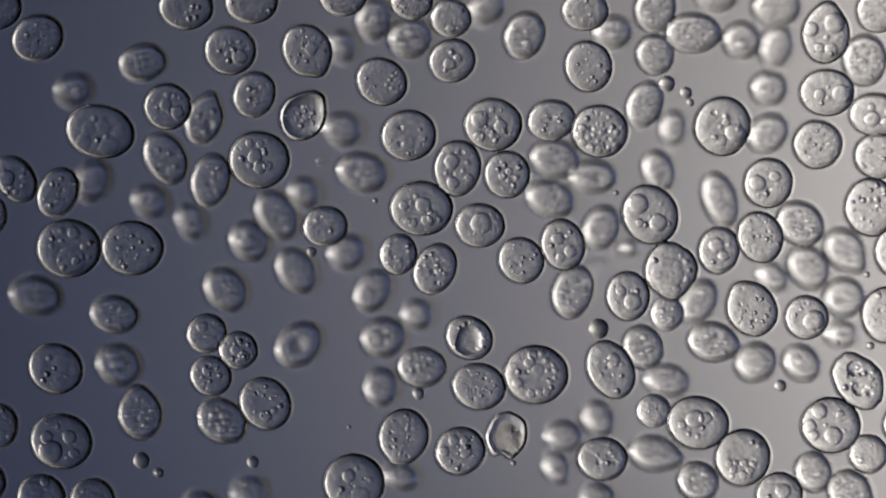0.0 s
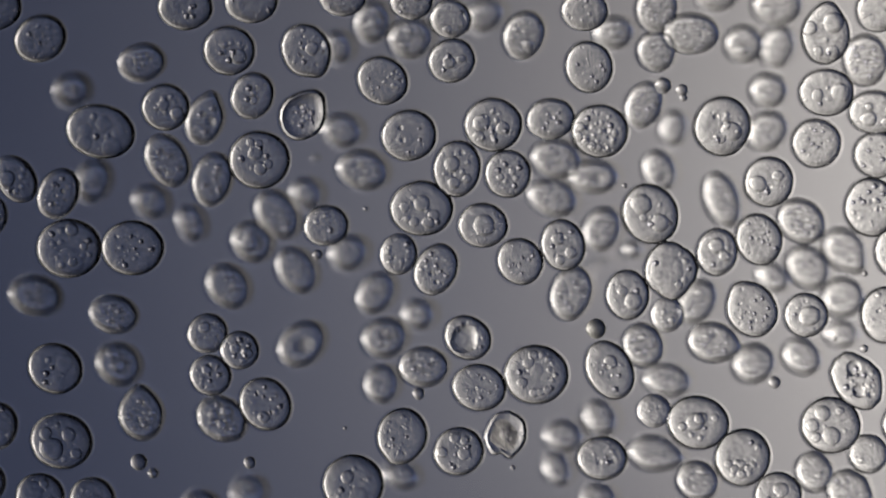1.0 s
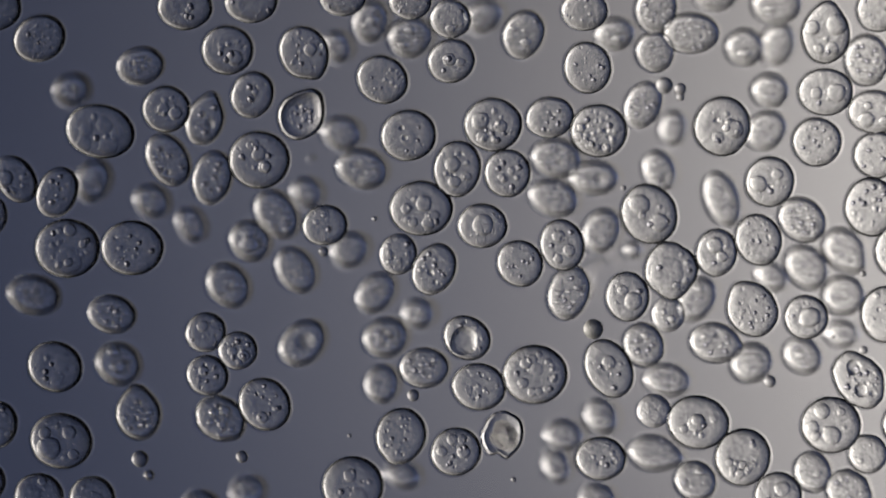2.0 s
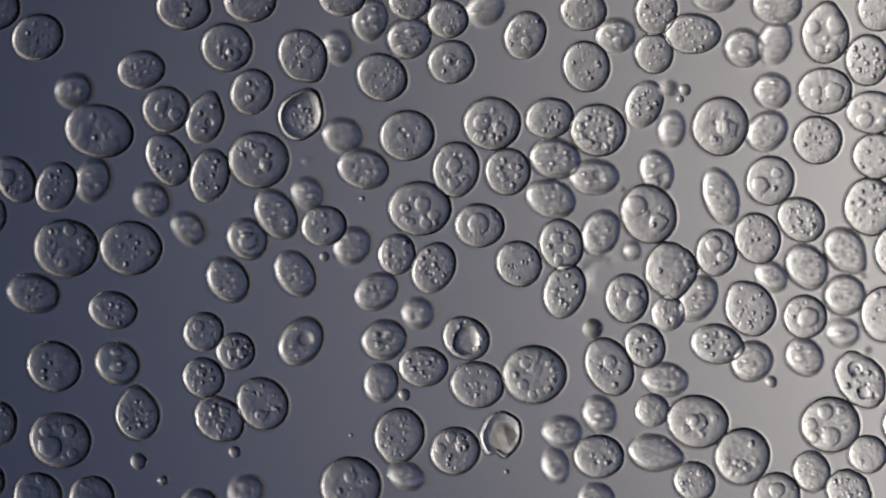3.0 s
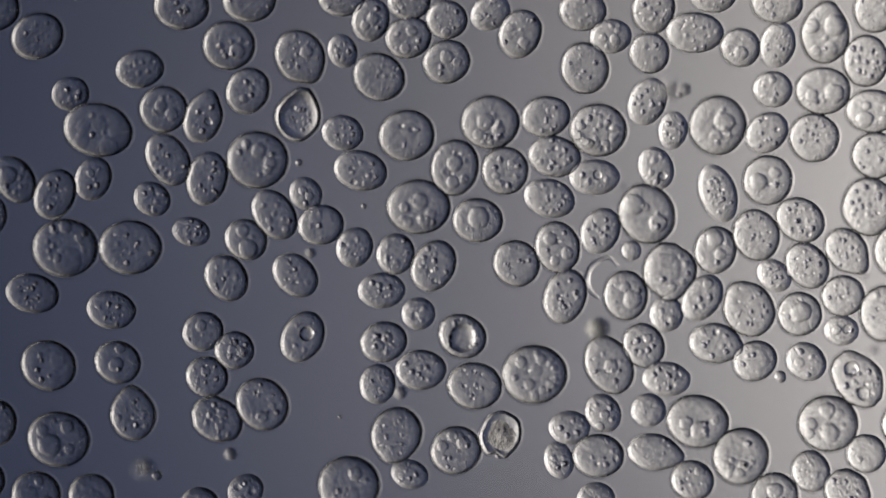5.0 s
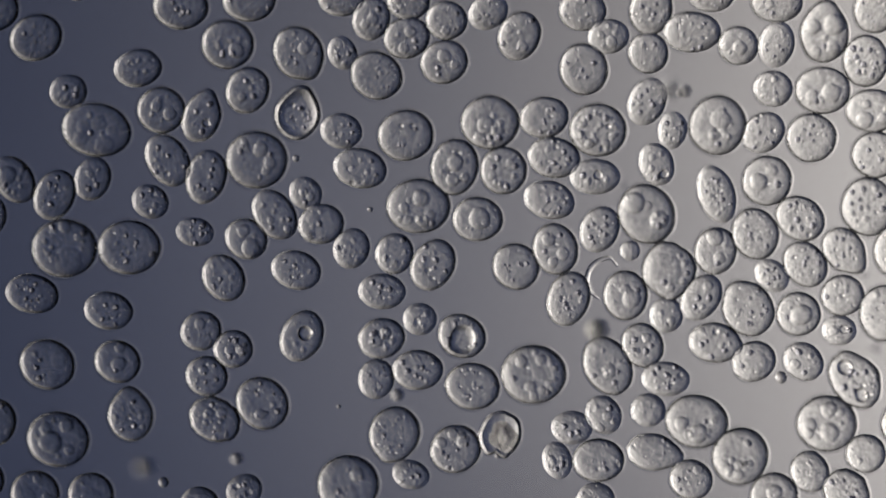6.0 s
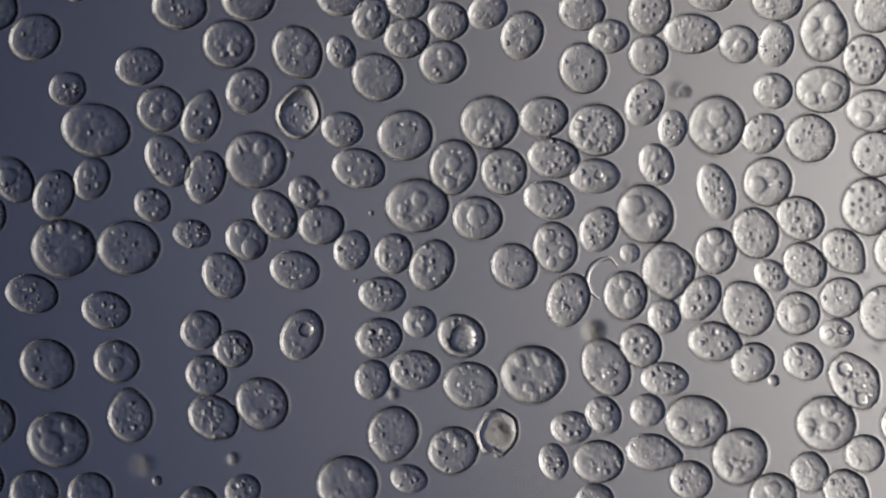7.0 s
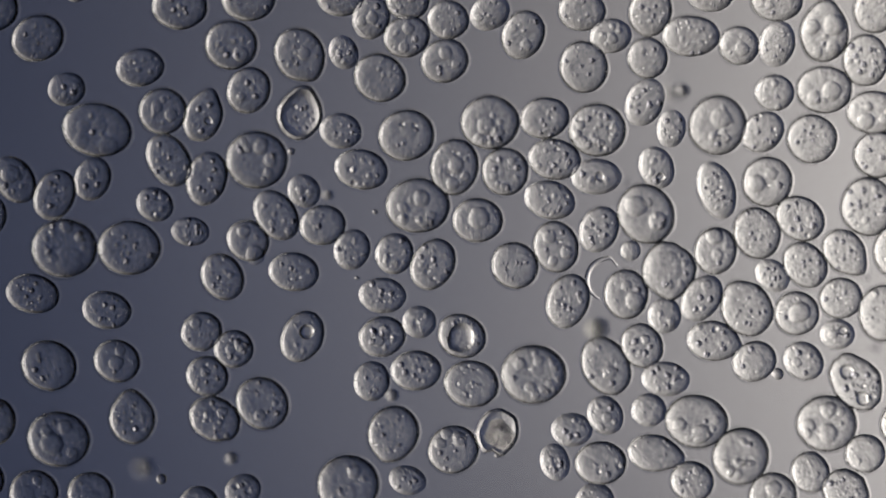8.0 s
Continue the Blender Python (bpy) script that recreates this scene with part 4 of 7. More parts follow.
yeast(151, 1512, 674, 56, 43, -55, 14.3, "irregular", 0, 0, 0, fine=11, held="h -8,-20,-18,-20,14;h 0,14,10,30,12;g -11,-0,-8,5,4.5;p 11,9,12,9,5.3;g -21,-8,-14,-6,3.8;g 0,-22,-7,-11,6.1;g 26,-12,37,-11,6.6;g 21,10,26,9,4.6;g 12,24,22,28,4.4;g 29,7,33,12,3.7;g -22,12,-19,14,6.1;g 25,-2,39,-0,3.8;p 23,25,23,27,6.7;g 12,-10,20,-12,5.3;g -1,-9,0,-11,4.2;g -9,22,-3,19,4.3;g -4,8,0,7,3.6;p -11,-16,-6,-11,6.7")
yeast(152, 1177, 671, 43, 31, -5, 10.6, "round", 0, 0, 0, held="g 1,-1,8,-5,3.2;g -4,16,5,15,4.6;g 3,-10,3,-6,4.9;p 8,14,10,8,5.9;g -10,-12,-13,-18,5.5;p 17,-8,24,-4,5.4;g -20,-7,-22,-9,5.3;g 0,-19,-1,-9,3.5;g -13,13,-14,18,4.7;g 12,-17,20,-21,5.7;g 17,3,14,1,3.5;g -14,1,-18,5,3.3;g -0,7,-3,9,3.6;g -5,1,-1,6,3.3")
yeast(153, 1146, 726, 31, 30, 0, 10.3, "round", 0, 0, 0, fine=3, held="g -8,0,-8,5,3.4;p 8,-4,6,-5,3.2")
yeast(154, 1232, 746, 56, 48, -12, 15.9, "round", 0, 0, 0, fine=11, held="v -5,-5,7,20,16;v 15,-10,-30,5,11;v 28,-12,32,0,7;g -30,5,-15,25,8;g 0,25,20,25,6;g -20,20,28,15,6;g 10,10,15,0,5")
yeast(155, 1462, 750, 54, 51, 0, 16.8, "round", 0, 0, 0, fine=11, held="v -20,-20,5,-25,14;v -35,0,-30,3,12;v 15,-25,22,-18,8;v 0,20,3,15,17;g -28,20,-33,17,9;g 25,10,25,0,5;g -10,0,-15,15,5")
yeast(156, 1153, 800, 49, 35, -10, 11.8, "pointed", 0, 7, 3)
yeast(157, 1309, 808, 52, 50, 60, 16.5, "round", 0, 0, 0, fine=11, held="g -25,10,-28,12,8;g -15,22,-18,20,8;g -2,28,-5,30,8;g 10,22,10,15,8;g 0,12,0,15,8;g -12,8,-12,8,7;g 20,12,18,12,7;g -18,32,-20,30,6;g 12,32,5,10,6;g 28,-20,5,-22,7;g 18,-28,15,-20,5")
yeast(158, 1223, 850, 39, 36, -20, 12.2, "round", 1, 5, 1)
yeast(159, 1433, 836, 38, 34, -70, 11.5, "round", 0, 0, 0, held="v 8,5,8,5,7;g -5,-15,-3,-18,4")
yeast(160, 1530, 803, 36, 35, 0, 11.8, "round", 0, 0, 0, held="g -12,12,-10,12,6;g 5,-15,5,-18,4")
yeast(161, 1368, 878, 43, 42, 0, 14, "round", 0, 0, 0, fine=11, held="v 5,-10,0,-12,14;g -18,5,-15,10,5;g 15,12,15,5,5")
yeast(162, 1495, 870, 43, 40, -30, 13.4, "irregular", 0, 0, 0, fine=11, held="g -16,10,-21,19,5.5;g 4,9,7,14,6.0;g -20,-18,-24,-16,5.7;g 24,3,22,4,4.4;g 13,1,19,-2,3.8;g -9,-20,-18,-17,5.1;g 2,-21,-3,-18,4.3;g -3,-2,-1,2,4.0;g -7,5,-11,6,3.4;g -20,-9,-24,-12,3.6;g 18,14,14,11,3.4;g -13,-12,-10,-14,3.0;g 13,-21,14,-12,3.5;g 5,-4,4,-6,3.3")
yeast(163, 1595, 750, 40, 38, 90, 12.8, "round", 1, 9, 2)
yeast(165, 135, -18, 24, 22, 0, 7.8, "round", 0, 5, 3, skin=3)
yeast(166, -32, 850, 40, 38, 0, 12.8, "round", 0, 9, 3)


# ---- droplets, specks and a husk ----
def droplet(r, name="oil_droplet", label="small clear round oil droplet drifting in the water", stuff=None):
    """A clear ball with a slightly uneven skin."""
    shift = Vector((r, 2 * r, 1))
    verts = [Vector(d) * r * MILLI * (1 + 0.03 * noise.noise(Vector(d) * 1.4 + shift)) for d in BEAD[0]]
    me = solid("ball", verts, BEAD[1])
    me.materials.append(stuff or FAT)
    return tagged(new(name, me), label, "droplet", "droplets in the water")


drops = {name: droplet(r, stuff=DENSE if name == "wide" else FAT) for name, r in (("wide", 18), ("round", 15), ("pair", 15), ("pale", 11), ("near", 11), ("wander", 11), ("low", 9.5), ("lone", 11))}
for name, r in (("bead", 7), ("dot", 5), ("dark", 9), ("mote", 6.5), ("stuck", 5), ("crumb", 4), ("fleck", 5), ("grit", 5.5), ("tag", 7.5), ("chip", 4.5)):
    drops[name] = droplet(r, "speck", label="tiny clear speck drifting in the water")


def husk():
    """A curved, hollow sliver of an empty cell wall, tapered to its ends."""
    steps, around = 40, 12
    verts, faces = [], []
    for i in range(steps + 1):
        k = i / steps
        th = radians(70 + 172 * k)
        x, y = 1079 + 40 * math.cos(th), 495 - 38 * math.sin(th)
        if k < 0.1:
            y += (0.1 - k) * 120
        wx, wy = place_at(x, y, 0.007, 7.0)
        nx, ny = math.cos(th), math.sin(th)
        r = MILLI * (1.6 + 3.2 * math.sin(math.pi * min(1, 0.08 + 0.9 * k)) ** 0.7)
        for s in range(around):
            ph = 2 * math.pi * s / around
            verts.append((wx + nx * r * math.cos(ph), wy + ny * r * math.cos(ph), 0.007 + 1.6 * r * math.sin(ph)))
        if i:
            at = (i - 1) * around
            for s in range(around):
                n = (s + 1) % around
                faces.append((at + s, at + n, at + around + n, at + around + s))
    faces += [tuple(range(around))[::-1], tuple(range(steps * around, (steps + 1) * around))]
    me = solid("husk", verts, faces)
    me.materials.append(SAP)
    return tagged(new("empty_cell_husk", me), "thin curved sliver of an empty clear cell wall", "cell fragment")


shell = husk()


# ---- motion ----
def part_way(t):
    """How far the cells have settled on the slide, from 0 to 1."""
    return 1 - (focus_at(t) - 0.006) / 0.0972


SHARP = {83.7: 1.0, 77.5: 0.4, 63.5: 0.55, 42: 0.84, 28: 0.9}     # by the height: how far the layer has settled once such a cell is level with the rest


def drift(key, turn_a, turn_b, lift, spots, wait=0.0):
    """Rows for walk() from times and spots of the field; lift: how high over its rest the cell hangs at first;
    wait: how far it has settled before it turns."""
    h = cells[key][0]["size"][2]
    rows = []
    for t, x, y in spots:
        k = part_way(t)
        z = h + MILLI * max(0, 83.7 * (1 - k) - (83.7 - lift) * max(0, 1 - k / SHARP[lift]))
        rows.append((t, pose(*place_at(x, y, z, t), z, 0, 0, turn_a + (turn_b - turn_a) * max(0, k - wait) / (1 - wait))))
    return rows


def jostle(key):
    """The contents of a cell tremble and wander."""
    rnd = random.Random(key * 31 + 5)
    for ob, px, py, pz, qx, qy, spin, r in cells[key][1]:
        rows = []
        for t in (0, 0.8, 1.6, 2.8, 3.8, 4.7, 5.8, 6.6, 7.3, 8):
            k, s = min(1, t / 6.5), min(0.0022, 0.25 * r)
            rows.append((t, pose(px + (qx - px) * k + rnd.gauss(0, s), py + (qy - py) * k + rnd.gauss(0, s), pz, 0, 0, spin)))
        walk(ob, rows)


def swim(name, early, late, spots, begin=3.8, end=5.0):
    """A droplet's way; early, late: how far over the plane in focus it floats before begin and after end; a great height is kept."""
    rows = []
    for t, x, y in spots:
        z = max(0.004, (early if early > 0.05 else focus_at(t) + early + (late - early) * min(1, max(0, (t - begin) / (end - begin)))))
        rows.append((t, pose(*place_at(x, y, z, t), z)))
    walk(drops[name], rows)


def motions():
    for key in cells:
        jostle(key)
    walk(cells[1][0], drift(1, 0, 0, 83.7, [(0, -8, 12), (0.5, -8, 12), (1, -9, 12), (1.5, -9, 13), (3, -11, 13), (3.5, -12, 14), (4, -12, 14), (4.5, -12, 14), (6, -14, 15), (6.5, -14, 15), (7, -15, 15), (7.5, -15, 15), (8, -15, 15)]))
    walk(cells[2][0], drift(2, 25, 25, 77.5, [(0, 68, 68), (0.5, 71, 68), (1, 72, 69), (1.5, 72, 69), (3, 67, 66), (3.5, 68, 64), (4, 70, 63), (4.5, 68, 63), (6, 64, 67), (6.5, 62, 66), (7, 62, 66), (7.5, 65, 67), (8, 67, 68)]))
    walk(cells[3][0], drift(3, 0, 0, 83.7, [(0, 330, 13), (0.5, 329, 13), (1, 328, 13), (1.5, 328, 13), (3, 325, 13), (3.5, 324, 12), (4, 323, 12), (4.5, 322, 12), (6, 320, 12), (6.5, 319, 12), (7, 318, 12), (7.5, 318, 12), (8, 318, 12)]))
    walk(cells[4][0], drift(4, 0, 0, 83.7, [(0, 446, 5), (0.5, 446, 5), (1, 445, 4), (1.5, 445, 4), (3, 443, 3), (3.5, 443, 2), (4, 443, 2), (4.5, 442, 2), (6, 441, 1), (6.5, 440, 0), (7, 440, 0), (7.5, 440, 0), (8, 440, 0)]))
    walk(cells[5][0], drift(5, 0, 0, 83.7, [(0, 408, 90), (0.5, 409, 90), (1, 406, 90), (1.5, 404, 91), (3, 402, 84), (3.5, 402, 85), (4, 405, 84), (4.5, 406, 82), (6, 403, 79), (6.5, 404, 78), (7, 405, 78), (7.5, 407, 79), (8, 409, 80)]))
    walk(cells[6][0], drift(6, -60, -60, 83.7, [(0, 544, 90), (0.5, 543, 90), (1, 542, 90), (1.5, 540, 91), (3, 536, 99), (3.5, 537, 100), (4, 537, 101), (4.5, 534, 102), (6, 528, 94), (6.5, 527, 93), (7, 526, 92), (7.5, 528, 94), (8, 530, 97)]))
    walk(cells[7][0], drift(7, 10, 10, 63.5, [(0, 255, 112), (0.5, 254, 111), (1, 252, 112), (1.5, 250, 114), (3, 251, 124), (3.5, 252, 124), (4, 251, 121), (4.5, 250, 123), (6, 244, 121), (6.5, 246, 120), (7, 247, 118), (7.5, 246, 119), (8, 248, 120)]))
    walk(cells[8][0], drift(8, 10, 10, 28, [(0, 135, 161), (0.5, 134, 161), (1, 131, 161), (1.5, 129, 161), (3, 134, 161), (3.5, 133, 162), (4, 130, 164), (4.5, 127, 167), (6, 121, 162), (6.5, 119, 159), (7, 120, 157), (7.5, 119, 156), (8, 118, 158)]))
    walk(cells[9][0], drift(9, 0, 0, 83.7, [(0, 297, 189), (0.5, 294, 190), (1, 293, 190), (1.5, 294, 192), (3, 294, 194), (3.5, 292, 194), (4, 290, 193), (4.5, 290, 193), (6, 285, 195), (6.5, 284, 194), (7, 284, 193), (7.5, 286, 196), (8, 288, 197)]))
    walk(cells[10][0], drift(10, 72, 72, 63.5, [(0, 363, 214), (0.5, 363, 214), (1, 363, 214), (1.5, 363, 215), (3, 363, 213), (3.5, 362, 212), (4, 361, 211), (4.5, 360, 211), (6, 356, 209), (6.5, 355, 210), (7, 355, 211), (7.5, 357, 209), (8, 359, 208)]))
    walk(cells[11][0], drift(11, 60, 60, 77.5, [(0, 451, 168), (0.5, 448, 170), (1, 447, 170), (1.5, 447, 170), (3, 446, 163), (3.5, 445, 165), (4, 442, 165), (4.5, 439, 163), (6, 438, 160), (6.5, 439, 161), (7, 438, 161), (7.5, 439, 161), (8, 440, 160)]))
    walk(cells[12][0], drift(12, -10, -10, 83.7, [(0, 178, 233), (0.5, 178, 233), (1, 178, 233), (1.5, 178, 233), (3, 176, 232), (3.5, 176, 232), (4, 176, 231), (4.5, 175, 230), (6, 171, 230), (6.5, 170, 230), (7, 170, 230), (7.5, 171, 230), (8, 172, 230)]))
    walk(cells[13][0], drift(13, 50, 75, 83.7, [(0, 536, 207), (0.5, 536, 206), (1, 535, 206), (1.5, 533, 205), (3, 532, 206), (3.5, 532, 206), (4, 532, 207), (4.5, 529, 208), (6, 526, 204), (6.5, 527, 204), (7, 528, 203), (7.5, 528, 203), (8, 530, 204)]))
    walk(cells[14][0], drift(14, 0, 0, 83.7, [(0, 459, 283), (0.5, 459, 283), (1, 459, 283), (1.5, 459, 283), (3, 458, 283), (3.5, 458, 283), (4, 457, 283), (4.5, 456, 283), (6, 454, 283), (6.5, 453, 283), (7, 453, 283), (7.5, 454, 283), (8, 454, 283)]))
    walk(cells[15][0], drift(15, -60, -60, 63.5, [(0, 295, 281), (0.5, 295, 285), (1, 297, 285), (1.5, 298, 284), (3, 298, 283), (3.5, 297, 282), (4, 297, 281), (4.5, 298, 282), (6, 297, 284), (6.5, 297, 285), (7, 297, 285), (7.5, 298, 285), (8, 299, 284)]))
    walk(cells[16][0], drift(16, 75, 75, 63.5, [(0, 375, 319), (0.5, 375, 317), (1, 377, 318), (1.5, 378, 316), (3, 372, 311), (3.5, 371, 307), (4, 370, 314), (4.5, 368, 317), (6, 365, 313), (6.5, 364, 315), (7, 364, 314), (7.5, 365, 315), (8, 366, 316)]))
    walk(cells[17][0], drift(17, -55, -55, 83.7, [(0, 29, 317), (0.5, 29, 317), (1, 29, 317), (1.5, 29, 317), (3, 28, 318), (3.5, 28, 318), (4, 28, 319), (4.5, 27, 318), (6, 25, 318), (6.5, 24, 318), (7, 24, 318), (7.5, 25, 318), (8, 26, 318)]))
    walk(cells[18][0], drift(18, 65, 65, 77.5, [(0, 104, 341), (0.5, 104, 342), (1, 104, 343), (1.5, 103, 343), (3, 100, 331), (3.5, 99, 329), (4, 99, 331), (4.5, 98, 342), (6, 97, 345), (6.5, 96, 345), (7, 96, 345), (7.5, 96, 345), (8, 97, 345)]))
    walk(cells[19][0], drift(19, 70, 70, 28, [(0, 168, 321), (0.5, 168, 321), (1, 168, 321), (1.5, 168, 321), (3, 168, 319), (3.5, 168, 319), (4, 167, 319), (4.5, 166, 317), (6, 164, 317), (6.5, 163, 317), (7, 163, 317), (7.5, 164, 317), (8, 164, 317)]))
    walk(cells[20][0], drift(20, -30, -30, 28, [(0, 271, 357), (0.5, 271, 357), (1, 271, 357), (1.5, 271, 357), (3, 272, 354), (3.5, 271, 354), (4, 271, 352), (4.5, 271, 352), (6, 266, 357), (6.5, 267, 361), (7, 270, 363), (7.5, 273, 364), (8, 274, 362)]))
    walk(cells[21][0], drift(21, 80, 80, 83.7, [(0, -13, 383), (0.5, -13, 383), (1, -13, 383), (1.5, -13, 383), (3, -14, 383), (3.5, -14, 383), (4, -14, 383), (4.5, -14, 383), (6, -15, 383), (6.5, -15, 383), (7, -15, 383), (7.5, -15, 383), (8, -15, 383)]))
    walk(cells[22][0], drift(22, 0, 0, 83.7, [(0, 122, 440), (0.5, 122, 440), (1, 122, 440), (1.5, 121, 440), (3, 117, 440), (3.5, 117, 440), (4, 117, 439), (4.5, 116, 439), (6, 114, 440), (6.5, 113, 440), (7, 113, 440), (7.5, 113, 440), (8, 114, 440)]))
    walk(cells[23][0], drift(23, 0, 0, 83.7, [(0, 235, 439), (0.5, 235, 439), (1, 235, 439), (1.5, 235, 439), (3, 232, 439), (3.5, 232, 438), (4, 231, 438), (4.5, 231, 438), (6, 229, 438), (6.5, 228, 438), (7, 228, 438), (7.5, 228, 438), (8, 229, 439)]))
    walk(cells[24][0], drift(24, -10, -10, 42, [(0, 67, 523), (0.5, 67, 523), (1, 66, 523), (1.5, 63, 523), (3, 62, 519), (3.5, 61, 520), (4, 61, 520), (4.5, 59, 519), (6, 57, 520), (6.5, 57, 519), (7, 57, 520), (7.5, 57, 521), (8, 58, 520)]))
    walk(cells[25][0], drift(25, -8, -8, 63.5, [(0, 205, 556), (0.5, 203, 556), (1, 203, 556), (1.5, 199, 557), (3, 201, 549), (3.5, 201, 546), (4, 200, 546), (4.5, 199, 547), (6, 192, 550), (6.5, 190, 549), (7, 188, 549), (7.5, 187, 548), (8, 189, 549)]))
    walk(cells[26][0], drift(26, -70, -5, 28, [(0, 343, 392), (0.5, 342, 392), (1, 342, 395), (1.5, 342, 396), (3, 337, 404), (3.5, 339, 405), (4, 339, 406), (4.5, 337, 409), (6, 345, 411), (6.5, 345, 412), (7, 340, 414), (7.5, 338, 412), (8, 337, 410)]))
    walk(cells[27][0], drift(27, -40, -40, 42, [(0, 445, 427), (0.5, 448, 428), (1, 448, 428), (1.5, 447, 428), (3, 440, 423), (3.5, 440, 424), (4, 437, 424), (4.5, 436, 425), (6, 436, 423), (6.5, 437, 424), (7, 437, 424), (7.5, 438, 424), (8, 439, 426)]))
    walk(cells[28][0], drift(28, -45, -60, 42, [(0, 403, 512), (0.5, 404, 509), (1, 406, 506), (1.5, 406, 507), (3, 406, 495), (3.5, 405, 493), (4, 403, 493), (4.5, 403, 492), (6, 396, 492), (6.5, 396, 490), (7, 396, 488), (7.5, 395, 489), (8, 394, 490)]))
    walk(cells[29][0], drift(29, -55, -55, 42, [(0, 493, 381), (0.5, 493, 381), (1, 492, 380), (1.5, 491, 380), (3, 491, 379), (3.5, 490, 379), (4, 488, 380), (4.5, 486, 380), (6, 486, 380), (6.5, 486, 380), (7, 487, 380), (7.5, 488, 380), (8, 489, 381)]))
    walk(cells[30][0], drift(30, -50, -50, 28, [(0, 544, 342), (0.5, 545, 343), (1, 546, 343), (1.5, 545, 342), (3, 548, 343), (3.5, 547, 344), (4, 543, 342), (4.5, 542, 343), (6, 541, 342), (6.5, 540, 341), (7, 540, 340), (7.5, 539, 339), (8, 538, 338)]))
    walk(cells[31][0], drift(31, 10, 10, 77.5, [(0, 577, 401), (0.5, 578, 399), (1, 578, 400), (1.5, 577, 399), (3, 574, 400), (3.5, 573, 399), (4, 570, 399), (4.5, 568, 399), (6, 568, 397), (6.5, 568, 398), (7, 569, 399), (7.5, 570, 399), (8, 571, 399)]))
    walk(cells[32][0], drift(32, -55, -8, 42, [(0, 528, 479), (0.5, 528, 479), (1, 527, 478), (1.5, 526, 477), (3, 525, 484), (3.5, 523, 488), (4, 522, 489), (4.5, 522, 490), (6, 524, 478), (6.5, 523, 478), (7, 522, 478), (7.5, 520, 479), (8, 520, 481)], 0.78))
    walk(cells[33][0], drift(33, 30, 30, 77.5, [(0, 367, 590), (0.5, 368, 590), (1, 368, 590), (1.5, 367, 589), (3, 361, 587), (3.5, 361, 586), (4, 361, 587), (4.5, 361, 587), (6, 356, 586), (6.5, 356, 585), (7, 356, 584), (7.5, 356, 586), (8, 357, 587)]))
    walk(cells[34][0], drift(34, 0, 0, 83.7, [(0, 423, 620), (0.5, 424, 620), (1, 425, 620), (1.5, 424, 620), (3, 418, 622), (3.5, 418, 622), (4, 418, 621), (4.5, 417, 621), (6, 413, 618), (6.5, 413, 618), (7, 413, 618), (7.5, 413, 618), (8, 414, 618)]))
    walk(cells[35][0], drift(35, 40, 65, 42, [(0, 532, 609), (0.5, 533, 609), (1, 536, 608), (1.5, 538, 607), (3, 535, 604), (3.5, 537, 602), (4, 538, 600), (4.5, 537, 598), (6, 534, 595), (6.5, 534, 595), (7, 534, 593), (7.5, 534, 595), (8, 535, 596)]))
    walk(cells[36][0], drift(36, -30, -30, 83.7, [(0, 374, 665), (0.5, 374, 665), (1, 373, 664), (1.5, 371, 663), (3, 361, 668), (3.5, 360, 665), (4, 361, 665), (4.5, 367, 667), (6, 366, 666), (6.5, 366, 665), (7, 366, 664), (7.5, 366, 665), (8, 367, 666)]))
    walk(cells[37][0], drift(37, -20, -20, 83.7, [(0, 99, 652), (0.5, 99, 653), (1, 98, 652), (1.5, 98, 650), (3, 96, 648), (3.5, 93, 647), (4, 91, 647), (4.5, 88, 647), (6, 84, 645), (6.5, 83, 643), (7, 84, 644), (7.5, 87, 646), (8, 87, 647)]))
    walk(cells[38][0], drift(38, -25, -25, 42, [(0, 213, 644), (0.5, 213, 644), (1, 212, 643), (1.5, 212, 643), (3, 210, 642), (3.5, 210, 642), (4, 210, 641), (4.5, 209, 641), (6, 208, 640), (6.5, 207, 639), (7, 207, 639), (7.5, 207, 639), (8, 207, 639)]))
    walk(cells[39][0], drift(39, 95, 95, 63.5, [(0, 250, 733), (0.5, 251, 733), (1, 251, 734), (1.5, 247, 733), (3, 244, 735), (3.5, 242, 735), (4, 239, 735), (4.5, 238, 735), (6, 231, 737), (6.5, 231, 738), (7, 231, 739), (7.5, 233, 741), (8, 234, 742)]))
    walk(cells[40][0], drift(40, -20, -20, 63.5, [(0, 395, 744), (0.5, 395, 742), (1, 394, 741), (1.5, 393, 740), (3, 390, 742), (3.5, 390, 740), (4, 390, 741), (4.5, 388, 742), (6, 381, 743), (6.5, 380, 741), (7, 379, 739), (7.5, 380, 741), (8, 381, 742)]))
    walk(cells[41][0], drift(41, -45, -45, 83.7, [(0, 470, 714), (0.5, 469, 714), (1, 470, 715), (1.5, 470, 716), (3, 465, 714), (3.5, 465, 715), (4, 465, 716), (4.5, 464, 716), (6, 464, 714), (6.5, 465, 714), (7, 464, 714), (7.5, 465, 714), (8, 464, 714)]))
    walk(cells[42][0], drift(42, 80, 80, 83.7, [(0, -3, 755), (0.5, -3, 754), (1, -4, 754), (1.5, -4, 753), (3, -5, 751), (3.5, -6, 751), (4, -6, 750), (4.5, -6, 750), (6, -7, 748), (6.5, -8, 748), (7, -8, 747), (7.5, -8, 747), (8, -8, 747)]))
    walk(cells[43][0], drift(43, -10, -10, 83.7, [(0, 109, 781), (0.5, 109, 781), (1, 109, 781), (1.5, 109, 781), (3, 107, 779), (3.5, 106, 778), (4, 106, 778), (4.5, 105, 778), (6, 103, 778), (6.5, 103, 778), (7, 103, 778), (7.5, 103, 778), (8, 104, 778)]))
